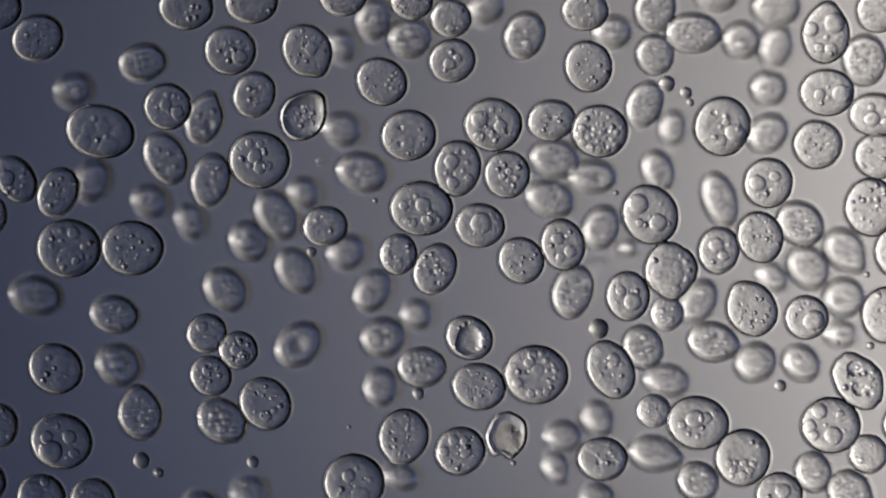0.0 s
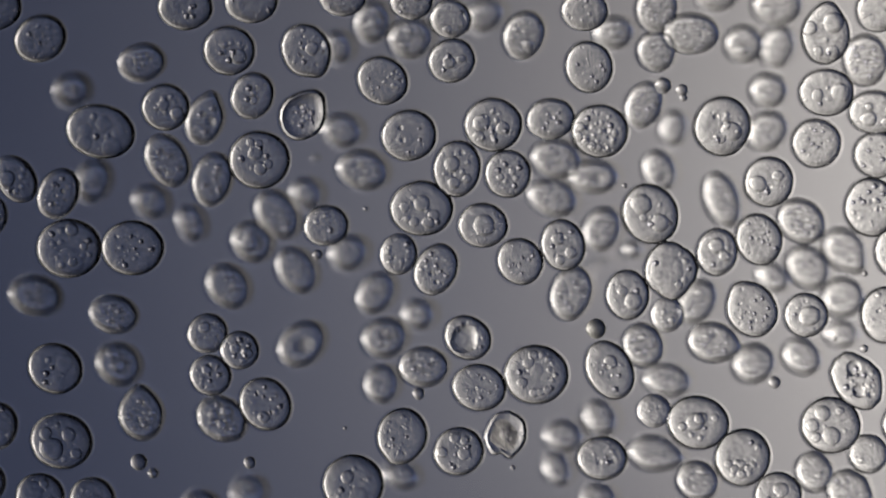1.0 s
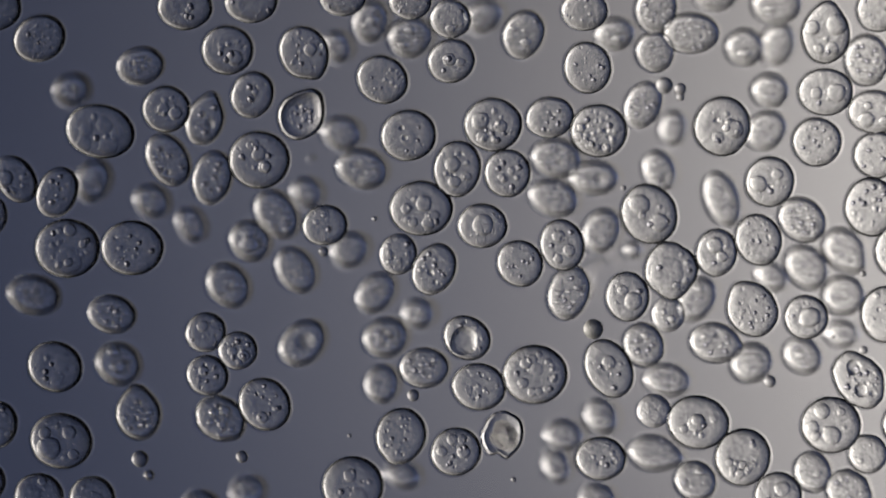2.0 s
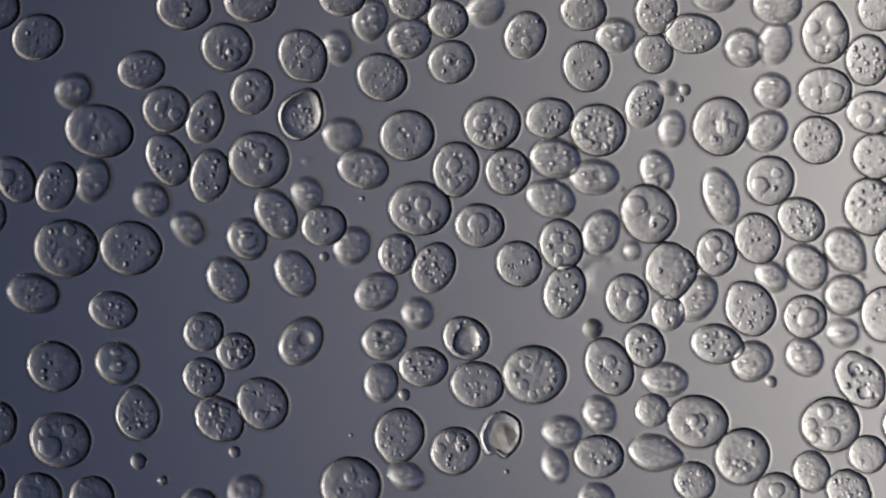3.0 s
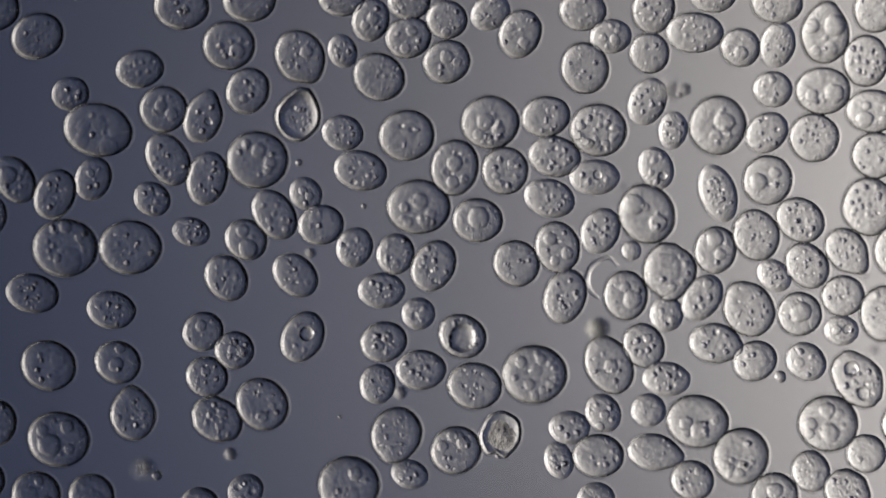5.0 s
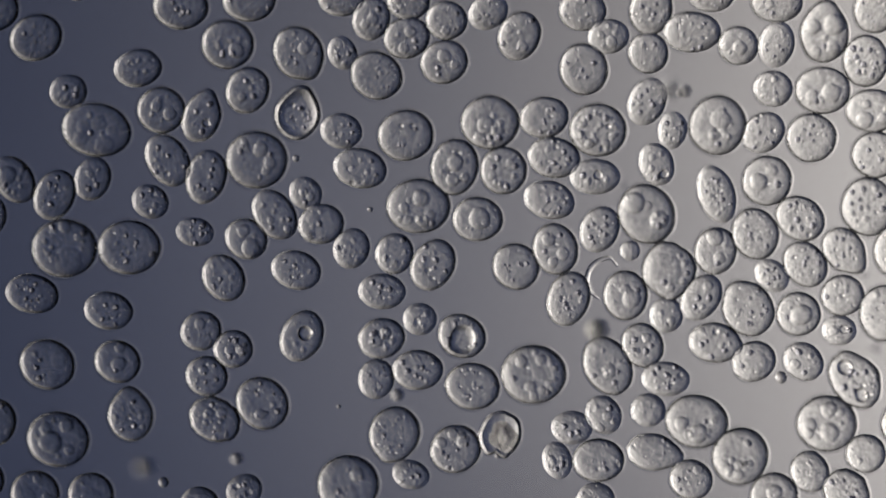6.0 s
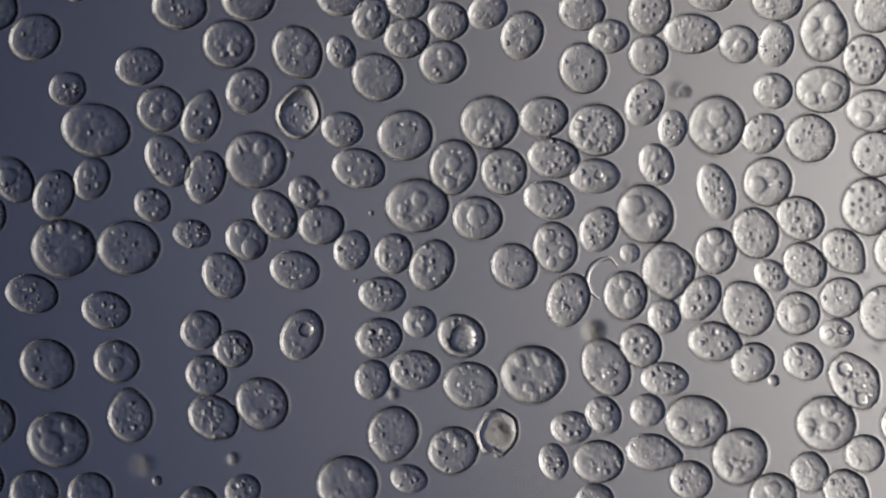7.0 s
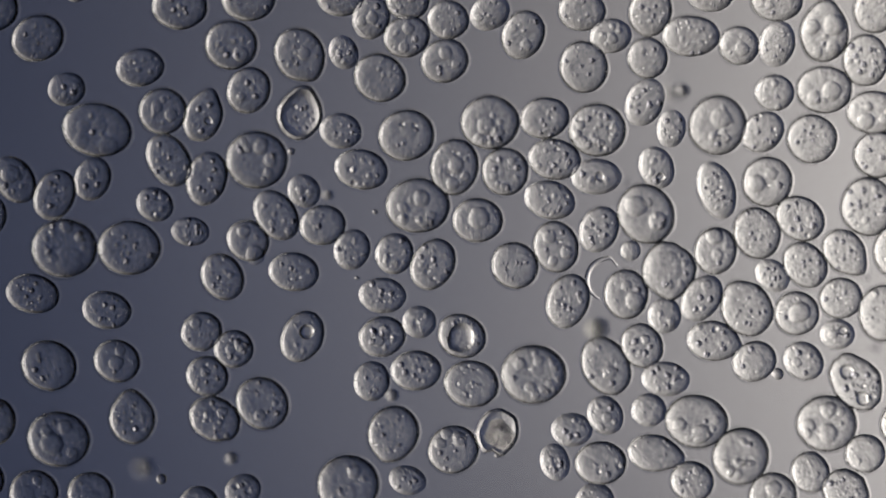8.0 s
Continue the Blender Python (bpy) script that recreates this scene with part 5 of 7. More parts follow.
    walk(cells[44][0], drift(44, 0, 0, 83.7, [(0, 73, 880), (0.5, 72, 880), (1, 71, 879), (1.5, 70, 879), (3, 67, 877), (3.5, 66, 876), (4, 66, 876), (4.5, 65, 876), (6, 62, 874), (6.5, 61, 874), (7, 60, 873), (7.5, 60, 873), (8, 60, 873)]))
    walk(cells[45][0], drift(45, 0, 0, 77.5, [(0, 165, 885), (0.5, 165, 884), (1, 164, 884), (1.5, 164, 883), (3, 163, 881), (3.5, 162, 880), (4, 162, 879), (4.5, 162, 879), (6, 161, 876), (6.5, 160, 876), (7, 160, 875), (7.5, 160, 875), (8, 160, 875)]))
    walk(cells[46][0], drift(46, 0, 0, 42, [(0, 358, 897), (0.5, 358, 897), (1, 357, 896), (1.5, 357, 896), (3, 355, 895), (3.5, 355, 894), (4, 355, 894), (4.5, 354, 894), (6, 353, 893), (6.5, 352, 892), (7, 352, 892), (7.5, 352, 892), (8, 352, 892)]))
    walk(cells[47][0], drift(47, 30, 30, 28, [(0, 445, 867), (0.5, 444, 867), (1, 443, 867), (1.5, 442, 867), (3, 438, 867), (3.5, 438, 868), (4, 436, 868), (4.5, 436, 868), (6, 432, 868), (6.5, 431, 868), (7, 430, 868), (7.5, 430, 868), (8, 430, 868)]))
    walk(cells[49][0], drift(49, 0, 0, 83.7, [(0, 608, -5), (0.5, 608, -5), (1, 607, -5), (1.5, 607, -5), (3, 606, -5), (3.5, 606, -5), (4, 605, -5), (4.5, 605, -5), (6, 604, -5), (6.5, 603, -5), (7, 603, -5), (7.5, 603, -5), (8, 603, -5)]))
    walk(cells[50][0], drift(50, 70, 70, 42, [(0, 666, 37), (0.5, 665, 39), (1, 661, 42), (1.5, 658, 42), (3, 657, 36), (3.5, 655, 34), (4, 656, 35), (4.5, 656, 37), (6, 657, 34), (6.5, 657, 34), (7, 657, 33), (7.5, 656, 32), (8, 657, 32)]))
    walk(cells[51][0], drift(51, 0, 0, 83.7, [(0, 730, 2), (0.5, 729, 2), (1, 729, 2), (1.5, 728, 2), (3, 726, 2), (3.5, 726, 2), (4, 725, 2), (4.5, 725, 2), (6, 723, 2), (6.5, 723, 2), (7, 722, 2), (7.5, 722, 2), (8, 722, 2)]))
    walk(cells[52][0], drift(52, 20, 20, 42, [(0, 730, 70), (0.5, 729, 70), (1, 729, 70), (1.5, 729, 68), (3, 726, 68), (3.5, 727, 66), (4, 726, 67), (4.5, 725, 67), (6, 720, 67), (6.5, 720, 68), (7, 720, 67), (7.5, 719, 66), (8, 720, 65)]))
    walk(cells[53][0], drift(53, 0, 0, 77.5, [(0, 799, 33), (0.5, 798, 34), (1, 798, 34), (1.5, 799, 34), (3, 793, 34), (3.5, 794, 34), (4, 794, 33), (4.5, 792, 34), (6, 790, 36), (6.5, 791, 37), (7, 793, 37), (7.5, 793, 36), (8, 793, 35)]))
    walk(cells[54][0], drift(54, -70, -70, 28, [(0, 611, 85), (0.5, 607, 86), (1, 602, 86), (1.5, 600, 86), (3, 601, 85), (3.5, 606, 86), (4, 610, 88), (4.5, 607, 89), (6, 606, 94), (6.5, 605, 93), (7, 604, 92), (7.5, 606, 94), (8, 608, 93)]))
    walk(cells[55][0], drift(55, -25, -25, 83.7, [(0, 676, 145), (0.5, 677, 144), (1, 677, 143), (1.5, 677, 143), (3, 676, 137), (3.5, 678, 139), (4, 678, 139), (4.5, 675, 138), (6, 666, 134), (6.5, 667, 135), (7, 668, 137), (7.5, 670, 137), (8, 672, 138)]))
    walk(cells[56][0], drift(56, 25, 25, 83.7, [(0, 801, 108), (0.5, 801, 108), (1, 800, 108), (1.5, 799, 108), (3, 799, 110), (3.5, 798, 108), (4, 797, 108), (4.5, 794, 109), (6, 786, 110), (6.5, 785, 110), (7, 784, 110), (7.5, 786, 109), (8, 787, 108)]))
    walk(cells[57][0], drift(57, 30, 30, 28, [(0, 867, 18), (0.5, 867, 20), (1, 861, 31), (1.5, 858, 38), (3, 863, 17), (3.5, 866, 20), (4, 869, 22), (4.5, 869, 24), (6, 864, 22), (6.5, 862, 21), (7, 863, 21), (7.5, 866, 23), (8, 867, 23)]))
    walk(cells[58][0], drift(58, 65, 65, 63.5, [(0, 931, 64), (0.5, 930, 64), (1, 929, 64), (1.5, 927, 62), (3, 930, 63), (3.5, 928, 62), (4, 926, 60), (4.5, 923, 59), (6, 919, 64), (6.5, 921, 64), (7, 924, 63), (7.5, 925, 63), (8, 926, 62)]))
    walk(cells[59][0], drift(59, 0, 0, 83.7, [(0, 1036, 20), (0.5, 1036, 20), (1, 1035, 20), (1.5, 1035, 20), (3, 1033, 20), (3.5, 1033, 20), (4, 1033, 20), (4.5, 1032, 20), (6, 1031, 20), (6.5, 1030, 20), (7, 1030, 20), (7.5, 1030, 20), (8, 1030, 20)]))
    walk(cells[60][0], drift(60, 100, 100, 83.7, [(0, 1042, 118), (0.5, 1043, 118), (1, 1043, 119), (1.5, 1042, 121), (3, 1038, 118), (3.5, 1038, 119), (4, 1037, 120), (4.5, 1036, 120), (6, 1033, 123), (6.5, 1032, 122), (7, 1032, 121), (7.5, 1032, 121), (8, 1033, 119)]))
    walk(cells[61][0], drift(61, 10, 10, 42, [(0, 1089, 60), (0.5, 1089, 60), (1, 1089, 61), (1.5, 1090, 62), (3, 1092, 64), (3.5, 1092, 64), (4, 1087, 65), (4.5, 1084, 65), (6, 1077, 65), (6.5, 1078, 65), (7, 1078, 65), (7.5, 1080, 66), (8, 1081, 64)]))
    walk(cells[62][0], drift(62, -10, -10, 28, [(0, 611, 231), (0.5, 611, 232), (1, 609, 233), (1.5, 607, 235), (3, 610, 241), (3.5, 609, 240), (4, 608, 238), (4.5, 608, 237), (6, 604, 232), (6.5, 605, 231), (7, 606, 229), (7.5, 605, 231), (8, 603, 232)]))
    walk(cells[63][0], drift(63, 10, 10, 83.7, [(0, 724, 240), (0.5, 724, 240), (1, 724, 240), (1.5, 724, 240), (3, 721, 240), (3.5, 721, 240), (4, 720, 240), (4.5, 720, 240), (6, 718, 240), (6.5, 717, 240), (7, 717, 240), (7.5, 718, 240), (8, 719, 240)]))
    walk(cells[64][0], drift(64, -12, -12, 42, [(0, 645, 306), (0.5, 646, 303), (1, 644, 302), (1.5, 642, 301), (3, 645, 299), (3.5, 644, 300), (4, 641, 302), (4.5, 639, 303), (6, 637, 298), (6.5, 636, 297), (7, 635, 298), (7.5, 637, 299), (8, 639, 300)]))
    walk(cells[65][0], drift(65, 0, 0, 83.7, [(0, 873, 221), (0.5, 873, 221), (1, 873, 221), (1.5, 873, 221), (3, 871, 219), (3.5, 871, 218), (4, 870, 218), (4.5, 868, 217), (6, 867, 217), (6.5, 866, 217), (7, 866, 217), (7.5, 866, 217), (8, 867, 217)]))
    walk(cells[66][0], drift(66, 10, 10, 77.5, [(0, 977, 213), (0.5, 975, 214), (1, 975, 211), (1.5, 974, 208), (3, 973, 209), (3.5, 971, 209), (4, 969, 208), (4.5, 968, 206), (6, 963, 208), (6.5, 963, 207), (7, 963, 207), (7.5, 964, 207), (8, 964, 209)]))
    walk(cells[67][0], drift(67, 0, 0, 83.7, [(0, 1062, 232), (0.5, 1062, 232), (1, 1062, 232), (1.5, 1061, 232), (3, 1059, 230), (3.5, 1059, 230), (4, 1059, 230), (4.5, 1059, 230), (6, 1058, 230), (6.5, 1057, 230), (7, 1056, 230), (7.5, 1056, 230), (8, 1057, 230)]))
    walk(cells[68][0], drift(68, 80, 80, 83.7, [(0, 810, 298), (0.5, 810, 298), (1, 809, 299), (1.5, 810, 299), (3, 807, 300), (3.5, 807, 299), (4, 806, 299), (4.5, 805, 298), (6, 804, 296), (6.5, 803, 296), (7, 802, 296), (7.5, 803, 296), (8, 804, 296)]))
    walk(cells[69][0], drift(69, 90, 90, 83.7, [(0, 898, 309), (0.5, 899, 309), (1, 899, 308), (1.5, 898, 308), (3, 899, 304), (3.5, 898, 304), (4, 897, 304), (4.5, 896, 303), (6, 891, 302), (6.5, 892, 303), (7, 892, 304), (7.5, 893, 303), (8, 894, 304)]))
    walk(cells[70][0], drift(70, -10, -10, 42, [(0, 986, 282), (0.5, 986, 283), (1, 987, 282), (1.5, 987, 281), (3, 984, 281), (3.5, 983, 279), (4, 982, 278), (4.5, 982, 277), (6, 980, 279), (6.5, 980, 280), (7, 980, 280), (7.5, 980, 281), (8, 981, 282)]))
    walk(cells[71][0], drift(71, 0, 0, 42, [(0, 1054, 314), (0.5, 1054, 314), (1, 1054, 314), (1.5, 1054, 316), (3, 1055, 314), (3.5, 1054, 313), (4, 1053, 314), (4.5, 1052, 314), (6, 1053, 313), (6.5, 1053, 312), (7, 1053, 312), (7.5, 1054, 312), (8, 1055, 313)]))
    walk(cells[72][0], drift(72, 0, 0, 83.7, [(0, 746, 369), (0.5, 746, 369), (1, 746, 369), (1.5, 746, 369), (3, 743, 369), (3.5, 743, 368), (4, 742, 368), (4.5, 741, 367), (6, 740, 365), (6.5, 739, 364), (7, 738, 364), (7.5, 738, 364), (8, 739, 364)]))
    walk(cells[73][0], drift(73, 0, 0, 83.7, [(0, 850, 399), (0.5, 852, 399), (1, 855, 399), (1.5, 855, 400), (3, 849, 399), (3.5, 848, 398), (4, 847, 395), (4.5, 846, 392), (6, 845, 388), (6.5, 846, 387), (7, 845, 386), (7.5, 845, 388), (8, 845, 390)]))
    walk(cells[74][0], drift(74, -15, -15, 42, [(0, 979, 353), (0.5, 980, 352), (1, 981, 351), (1.5, 983, 351), (3, 978, 352), (3.5, 975, 352), (4, 974, 351), (4.5, 973, 350), (6, 972, 354), (6.5, 971, 354), (7, 972, 354), (7.5, 972, 354), (8, 973, 354)]))
    walk(cells[75][0], drift(75, 25, 70, 28, [(0, 619, 446), (0.5, 618, 447), (1, 620, 447), (1.5, 620, 446), (3, 627, 435), (3.5, 627, 437), (4, 628, 439), (4.5, 630, 438), (6, 622, 440), (6.5, 623, 442), (7, 623, 443), (7.5, 623, 442), (8, 623, 442)]))
    walk(cells[76][0], drift(76, 80, 80, 83.7, [(0, 706, 450), (0.5, 706, 450), (1, 706, 450), (1.5, 706, 450), (3, 703, 450), (3.5, 703, 450), (4, 703, 450), (4.5, 702, 450), (6, 698, 449), (6.5, 698, 449), (7, 697, 449), (7.5, 697, 449), (8, 698, 449)]))
    walk(cells[77][0], drift(77, 60, 60, 77.5, [(0, 771, 476), (0.5, 771, 476), (1, 772, 477), (1.5, 770, 477), (3, 768, 474), (3.5, 768, 472), (4, 769, 471), (4.5, 768, 471), (6, 766, 469), (6.5, 764, 468), (7, 764, 469), (7.5, 764, 469), (8, 766, 468)]))
    walk(cells[78][0], drift(78, -40, -40, 83.7, [(0, 923, 461), (0.5, 922, 462), (1, 921, 463), (1.5, 921, 466), (3, 919, 467), (3.5, 920, 465), (4, 919, 465), (4.5, 916, 465), (6, 913, 472), (6.5, 912, 473), (7, 910, 471), (7.5, 910, 470), (8, 911, 470)]))
    walk(cells[79][0], drift(79, -75, -75, 83.7, [(0, 997, 433), (0.5, 997, 433), (1, 997, 434), (1.5, 996, 434), (3, 994, 433), (3.5, 992, 432), (4, 990, 433), (4.5, 989, 435), (6, 983, 441), (6.5, 983, 440), (7, 983, 438), (7.5, 983, 438), (8, 984, 437)]))
    walk(cells[80][0], drift(80, 65, 65, 42, [(0, 1069, 403), (0.5, 1069, 404), (1, 1068, 406), (1.5, 1067, 407), (3, 1066, 412), (3.5, 1064, 412), (4, 1063, 412), (4.5, 1063, 411), (6, 1061, 406), (6.5, 1060, 406), (7, 1060, 406), (7.5, 1060, 405), (8, 1060, 406)]))
    walk(cells[81][0], drift(81, 55, -5, 42, [(0, 664, 514), (0.5, 666, 517), (1, 668, 518), (1.5, 667, 518), (3, 669, 516), (3.5, 669, 515), (4, 672, 514), (4.5, 675, 514), (6, 676, 516), (6.5, 677, 518), (7, 677, 521), (7.5, 678, 522), (8, 677, 523)]))
    walk(cells[82][0], drift(82, 0, 0, 28, [(0, 744, 555), (0.5, 744, 555), (1, 744, 555), (1.5, 743, 554), (3, 743, 554), (3.5, 740, 555), (4, 738, 554), (4.5, 739, 553), (6, 743, 565), (6.5, 743, 568), (7, 743, 570), (7.5, 743, 569), (8, 742, 570)]))
    walk(cells[83][0], drift(83, 72, 72, 63.5, [(0, 1016, 516), (0.5, 1014, 517), (1, 1012, 519), (1.5, 1011, 519), (3, 1000, 515), (3.5, 998, 516), (4, 993, 524), (4.5, 996, 524), (6, 1006, 529), (6.5, 1007, 530), (7, 1006, 531), (7.5, 1005, 532), (8, 1005, 533)]))
    walk(cells[84][0], drift(84, -30, -30, 83.7, [(0, 831, 598), (0.5, 830, 598), (1, 828, 598), (1.5, 827, 598), (3, 825, 599), (3.5, 824, 598), (4, 823, 598), (4.5, 820, 596), (6, 817, 595), (6.5, 816, 595), (7, 816, 595), (7.5, 816, 595), (8, 817, 595)]))
    walk(cells[85][0], drift(85, 15, 15, 42, [(0, 682, 596), (0.5, 682, 597), (1, 683, 597), (1.5, 685, 596), (3, 682, 601), (3.5, 680, 604), (4, 678, 607), (4.5, 680, 607), (6, 675, 599), (6.5, 673, 598), (7, 671, 598), (7.5, 673, 598), (8, 676, 596)]))
    walk(cells[86][0], drift(86, 80, 80, 42, [(0, 678, 683), (0.5, 677, 681), (1, 678, 678), (1.5, 678, 679), (3, 677, 677), (3.5, 676, 680), (4, 673, 682), (4.5, 670, 683), (6, 666, 671), (6.5, 662, 672), (7, 660, 672), (7.5, 660, 674), (8, 658, 675)]))
    walk(cells[87][0], drift(87, 0, 0, 63.5, [(0, 749, 649), (0.5, 750, 649), (1, 751, 649), (1.5, 752, 651), (3, 750, 649), (3.5, 749, 649), (4, 748, 652), (4.5, 747, 654), (6, 739, 655), (6.5, 737, 655), (7, 735, 655), (7.5, 735, 655), (8, 736, 656)]))
    walk(cells[88][0], drift(88, -8, -8, 83.7, [(0, 848, 684), (0.5, 847, 686), (1, 848, 686), (1.5, 848, 686), (3, 845, 681), (3.5, 844, 682), (4, 843, 683), (4.5, 842, 683), (6, 836, 684), (6.5, 835, 683), (7, 833, 682), (7.5, 833, 681), (8, 834, 680)]))
    walk(cells[89][0], drift(89, 0, 0, 83.7, [(0, 949, 663), (0.5, 949, 663), (1, 949, 663), (1.5, 948, 663), (3, 946, 663), (3.5, 946, 663), (4, 946, 663), (4.5, 946, 663), (6, 944, 663), (6.5, 943, 663), (7, 943, 663), (7.5, 943, 663), (8, 944, 663)]))
    walk(cells[90][0], drift(90, -105, -105, 83.7, [(0, 715, 772), (0.5, 714, 772), (1, 712, 771), (1.5, 711, 771), (3, 707, 770), (3.5, 706, 770), (4, 704, 769), (4.5, 703, 769), (6, 698, 768), (6.5, 697, 767), (7, 696, 767), (7.5, 696, 767), (8, 696, 767)]))
    walk(cells[91][0], drift(91, 30, 30, 83.7, [(0, 815, 798), (0.5, 814, 798), (1, 812, 799), (1.5, 809, 800), (3, 806, 798), (3.5, 806, 798), (4, 807, 798), (4.5, 807, 798), (6, 806, 795), (6.5, 804, 797), (7, 802, 797), (7.5, 801, 797), (8, 802, 796)]))
    walk(cells[92][0], drift(92, 70, 70, 83.7, [(0, 897, 771), (0.5, 896, 771), (1, 895, 770), (1.5, 892, 770), (3, 887, 770), (3.5, 887, 770), (4, 887, 771), (4.5, 886, 770), (6, 885, 770), (6.5, 882, 768), (7, 880, 767), (7.5, 880, 767), (8, 880, 766)]))
    walk(cells[93][0], drift(93, 0, 0, 83.7, [(0, 627, 855), (0.5, 626, 856), (1, 625, 857), (1.5, 625, 860), (3, 621, 860), (3.5, 620, 861), (4, 619, 860), (4.5, 618, 860), (6, 616, 858), (6.5, 615, 858), (7, 615, 858), (7.5, 615, 858), (8, 616, 858)]))
    walk(cells[94][0], drift(94, -15, -15, 28, [(0, 714, 840), (0.5, 713, 840), (1, 713, 838), (1.5, 714, 837), (3, 723, 841), (3.5, 727, 841), (4, 726, 840), (4.5, 725, 839), (6, 727, 840), (6.5, 726, 843), (7, 724, 847), (7.5, 723, 849), (8, 721, 850)]))
    walk(cells[97][0], drift(97, 0, 0, 28, [(0, 1003, 769), (0.5, 1002, 769), (1, 1001, 769), (1.5, 1001, 769), (3, 999, 763), (3.5, 1002, 761), (4, 1005, 758), (4.5, 1006, 757), (6, 1012, 757), (6.5, 1011, 756), (7, 1011, 757), (7.5, 1010, 760), (8, 1012, 761)]))
    walk(cells[98][0], drift(98, -75, -75, 28, [(0, 990, 823), (0.5, 989, 825), (1, 989, 826), (1.5, 988, 823), (3, 987, 822), (3.5, 988, 821), (4, 989, 817), (4.5, 990, 815), (6, 986, 815), (6.5, 984, 815), (7, 980, 817), (7.5, 980, 818), (8, 982, 818)]))
    walk(cells[99][0], drift(99, -60, -60, 28, [(0, 1064, 738), (0.5, 1065, 738), (1, 1065, 737), (1.5, 1066, 736), (3, 1065, 732), (3.5, 1064, 731), (4, 1064, 731), (4.5, 1067, 730), (6, 1068, 734), (6.5, 1068, 734), (7, 1068, 735), (7.5, 1068, 735), (8, 1071, 735)]))
    walk(cells[100][0], drift(100, 0, 0, 77.5, [(0, 1067, 812), (0.5, 1066, 813), (1, 1066, 811), (1.5, 1065, 812), (3, 1060, 808), (3.5, 1058, 806), (4, 1058, 806), (4.5, 1059, 805), (6, 1059, 815), (6.5, 1058, 816), (7, 1059, 817), (7.5, 1061, 819), (8, 1063, 820)]))
    walk(cells[101][0], drift(101, 0, 0, 42, [(0, 1062, 880), (0.5, 1061, 880), (1, 1061, 881), (1.5, 1060, 881), (3, 1058, 882), (3.5, 1058, 882), (4, 1057, 883), (4.5, 1056, 883), (6, 1054, 884), (6.5, 1054, 885), (7, 1053, 885), (7.5, 1053, 885), (8, 1053, 885)]))
    walk(cells[102][0], drift(102, -62, -62, 83.7, [(0, 1081, 654), (0.5, 1080, 655), (1, 1079, 655), (1.5, 1077, 654), (3, 1078, 649), (3.5, 1077, 648), (4, 1077, 647), (4.5, 1078, 646), (6, 1075, 648), (6.5, 1074, 649), (7, 1072, 650), (7.5, 1072, 649), (8, 1072, 648)]))
    walk(cells[104][0], drift(104, 75, 75, 63.5, [(0, 1162, 17), (0.5, 1164, 15), (1, 1164, 16), (1.5, 1163, 16), (3, 1162, 19), (3.5, 1162, 18), (4, 1162, 17), (4.5, 1160, 16), (6, 1152, 18), (6.5, 1151, 19), (7, 1150, 20), (7.5, 1150, 20), (8, 1151, 21)]))
    walk(cells[105][0], drift(105, 90, 90, 63.5, [(0, 1162, 98), (0.5, 1162, 95), (1, 1163, 92), (1.5, 1162, 92), (3, 1158, 95), (3.5, 1158, 93), (4, 1155, 93), (4.5, 1152, 94), (6, 1147, 94), (6.5, 1148, 95), (7, 1148, 98), (7.5, 1146, 101), (8, 1146, 103)]))
    walk(cells[106][0], drift(106, 0, 0, 63.5, [(0, 1229, 60), (0.5, 1227, 60), (1, 1225, 61), (1.5, 1224, 60), (3, 1227, 60), (3.5, 1229, 60), (4, 1232, 60), (4.5, 1232, 59), (6, 1225, 57), (6.5, 1226, 58), (7, 1225, 60), (7.5, 1223, 62), (8, 1223, 64)]))
    walk(cells[107][0], drift(107, 0, 0, 42, [(0, 1317, 74), (0.5, 1317, 75), (1, 1319, 81), (1.5, 1321, 85), (3, 1318, 86), (3.5, 1319, 86), (4, 1317, 86), (4.5, 1314, 86), (6, 1307, 81), (6.5, 1309, 81), (7, 1308, 79), (7.5, 1307, 81), (8, 1308, 81)]))
    walk(cells[108][0], drift(108, 75, 75, 28, [(0, 1379, 85), (0.5, 1380, 86), (1, 1380, 86), (1.5, 1380, 84), (3, 1375, 77), (3.5, 1374, 79), (4, 1374, 81), (4.5, 1376, 80), (6, 1374, 79), (6.5, 1373, 78), (7, 1373, 79), (7.5, 1374, 79), (8, 1375, 78)]))
    walk(cells[109][0], drift(109, 0, 0, 42, [(0, 1272, -8), (0.5, 1271, -8), (1, 1270, -9), (1.5, 1269, -9), (3, 1265, -10), (3.5, 1264, -10), (4, 1263, -10), (4.5, 1263, -10), (6, 1259, -12), (6.5, 1258, -12), (7, 1257, -12), (7.5, 1257, -12), (8, 1257, -12)]))
    walk(cells[110][0], drift(110, 0, 0, 42, [(0, 1378, 15), (0.5, 1378, 14), (1, 1378, 13), (1.5, 1377, 12), (3, 1377, 9), (3.5, 1376, 8), (4, 1376, 8), (4.5, 1376, 7), (6, 1375, 4), (6.5, 1375, 3), (7, 1375, 2), (7.5, 1375, 2), (8, 1375, 2)]))
    walk(cells[111][0], drift(111, 85, 85, 83.7, [(0, 1462, 63), (0.5, 1462, 64), (1, 1462, 64), (1.5, 1462, 63), (3, 1461, 63), (3.5, 1461, 63), (4, 1461, 63), (4.5, 1461, 63), (6, 1459, 61), (6.5, 1458, 60), (7, 1458, 60), (7.5, 1458, 60), (8, 1459, 60)]))
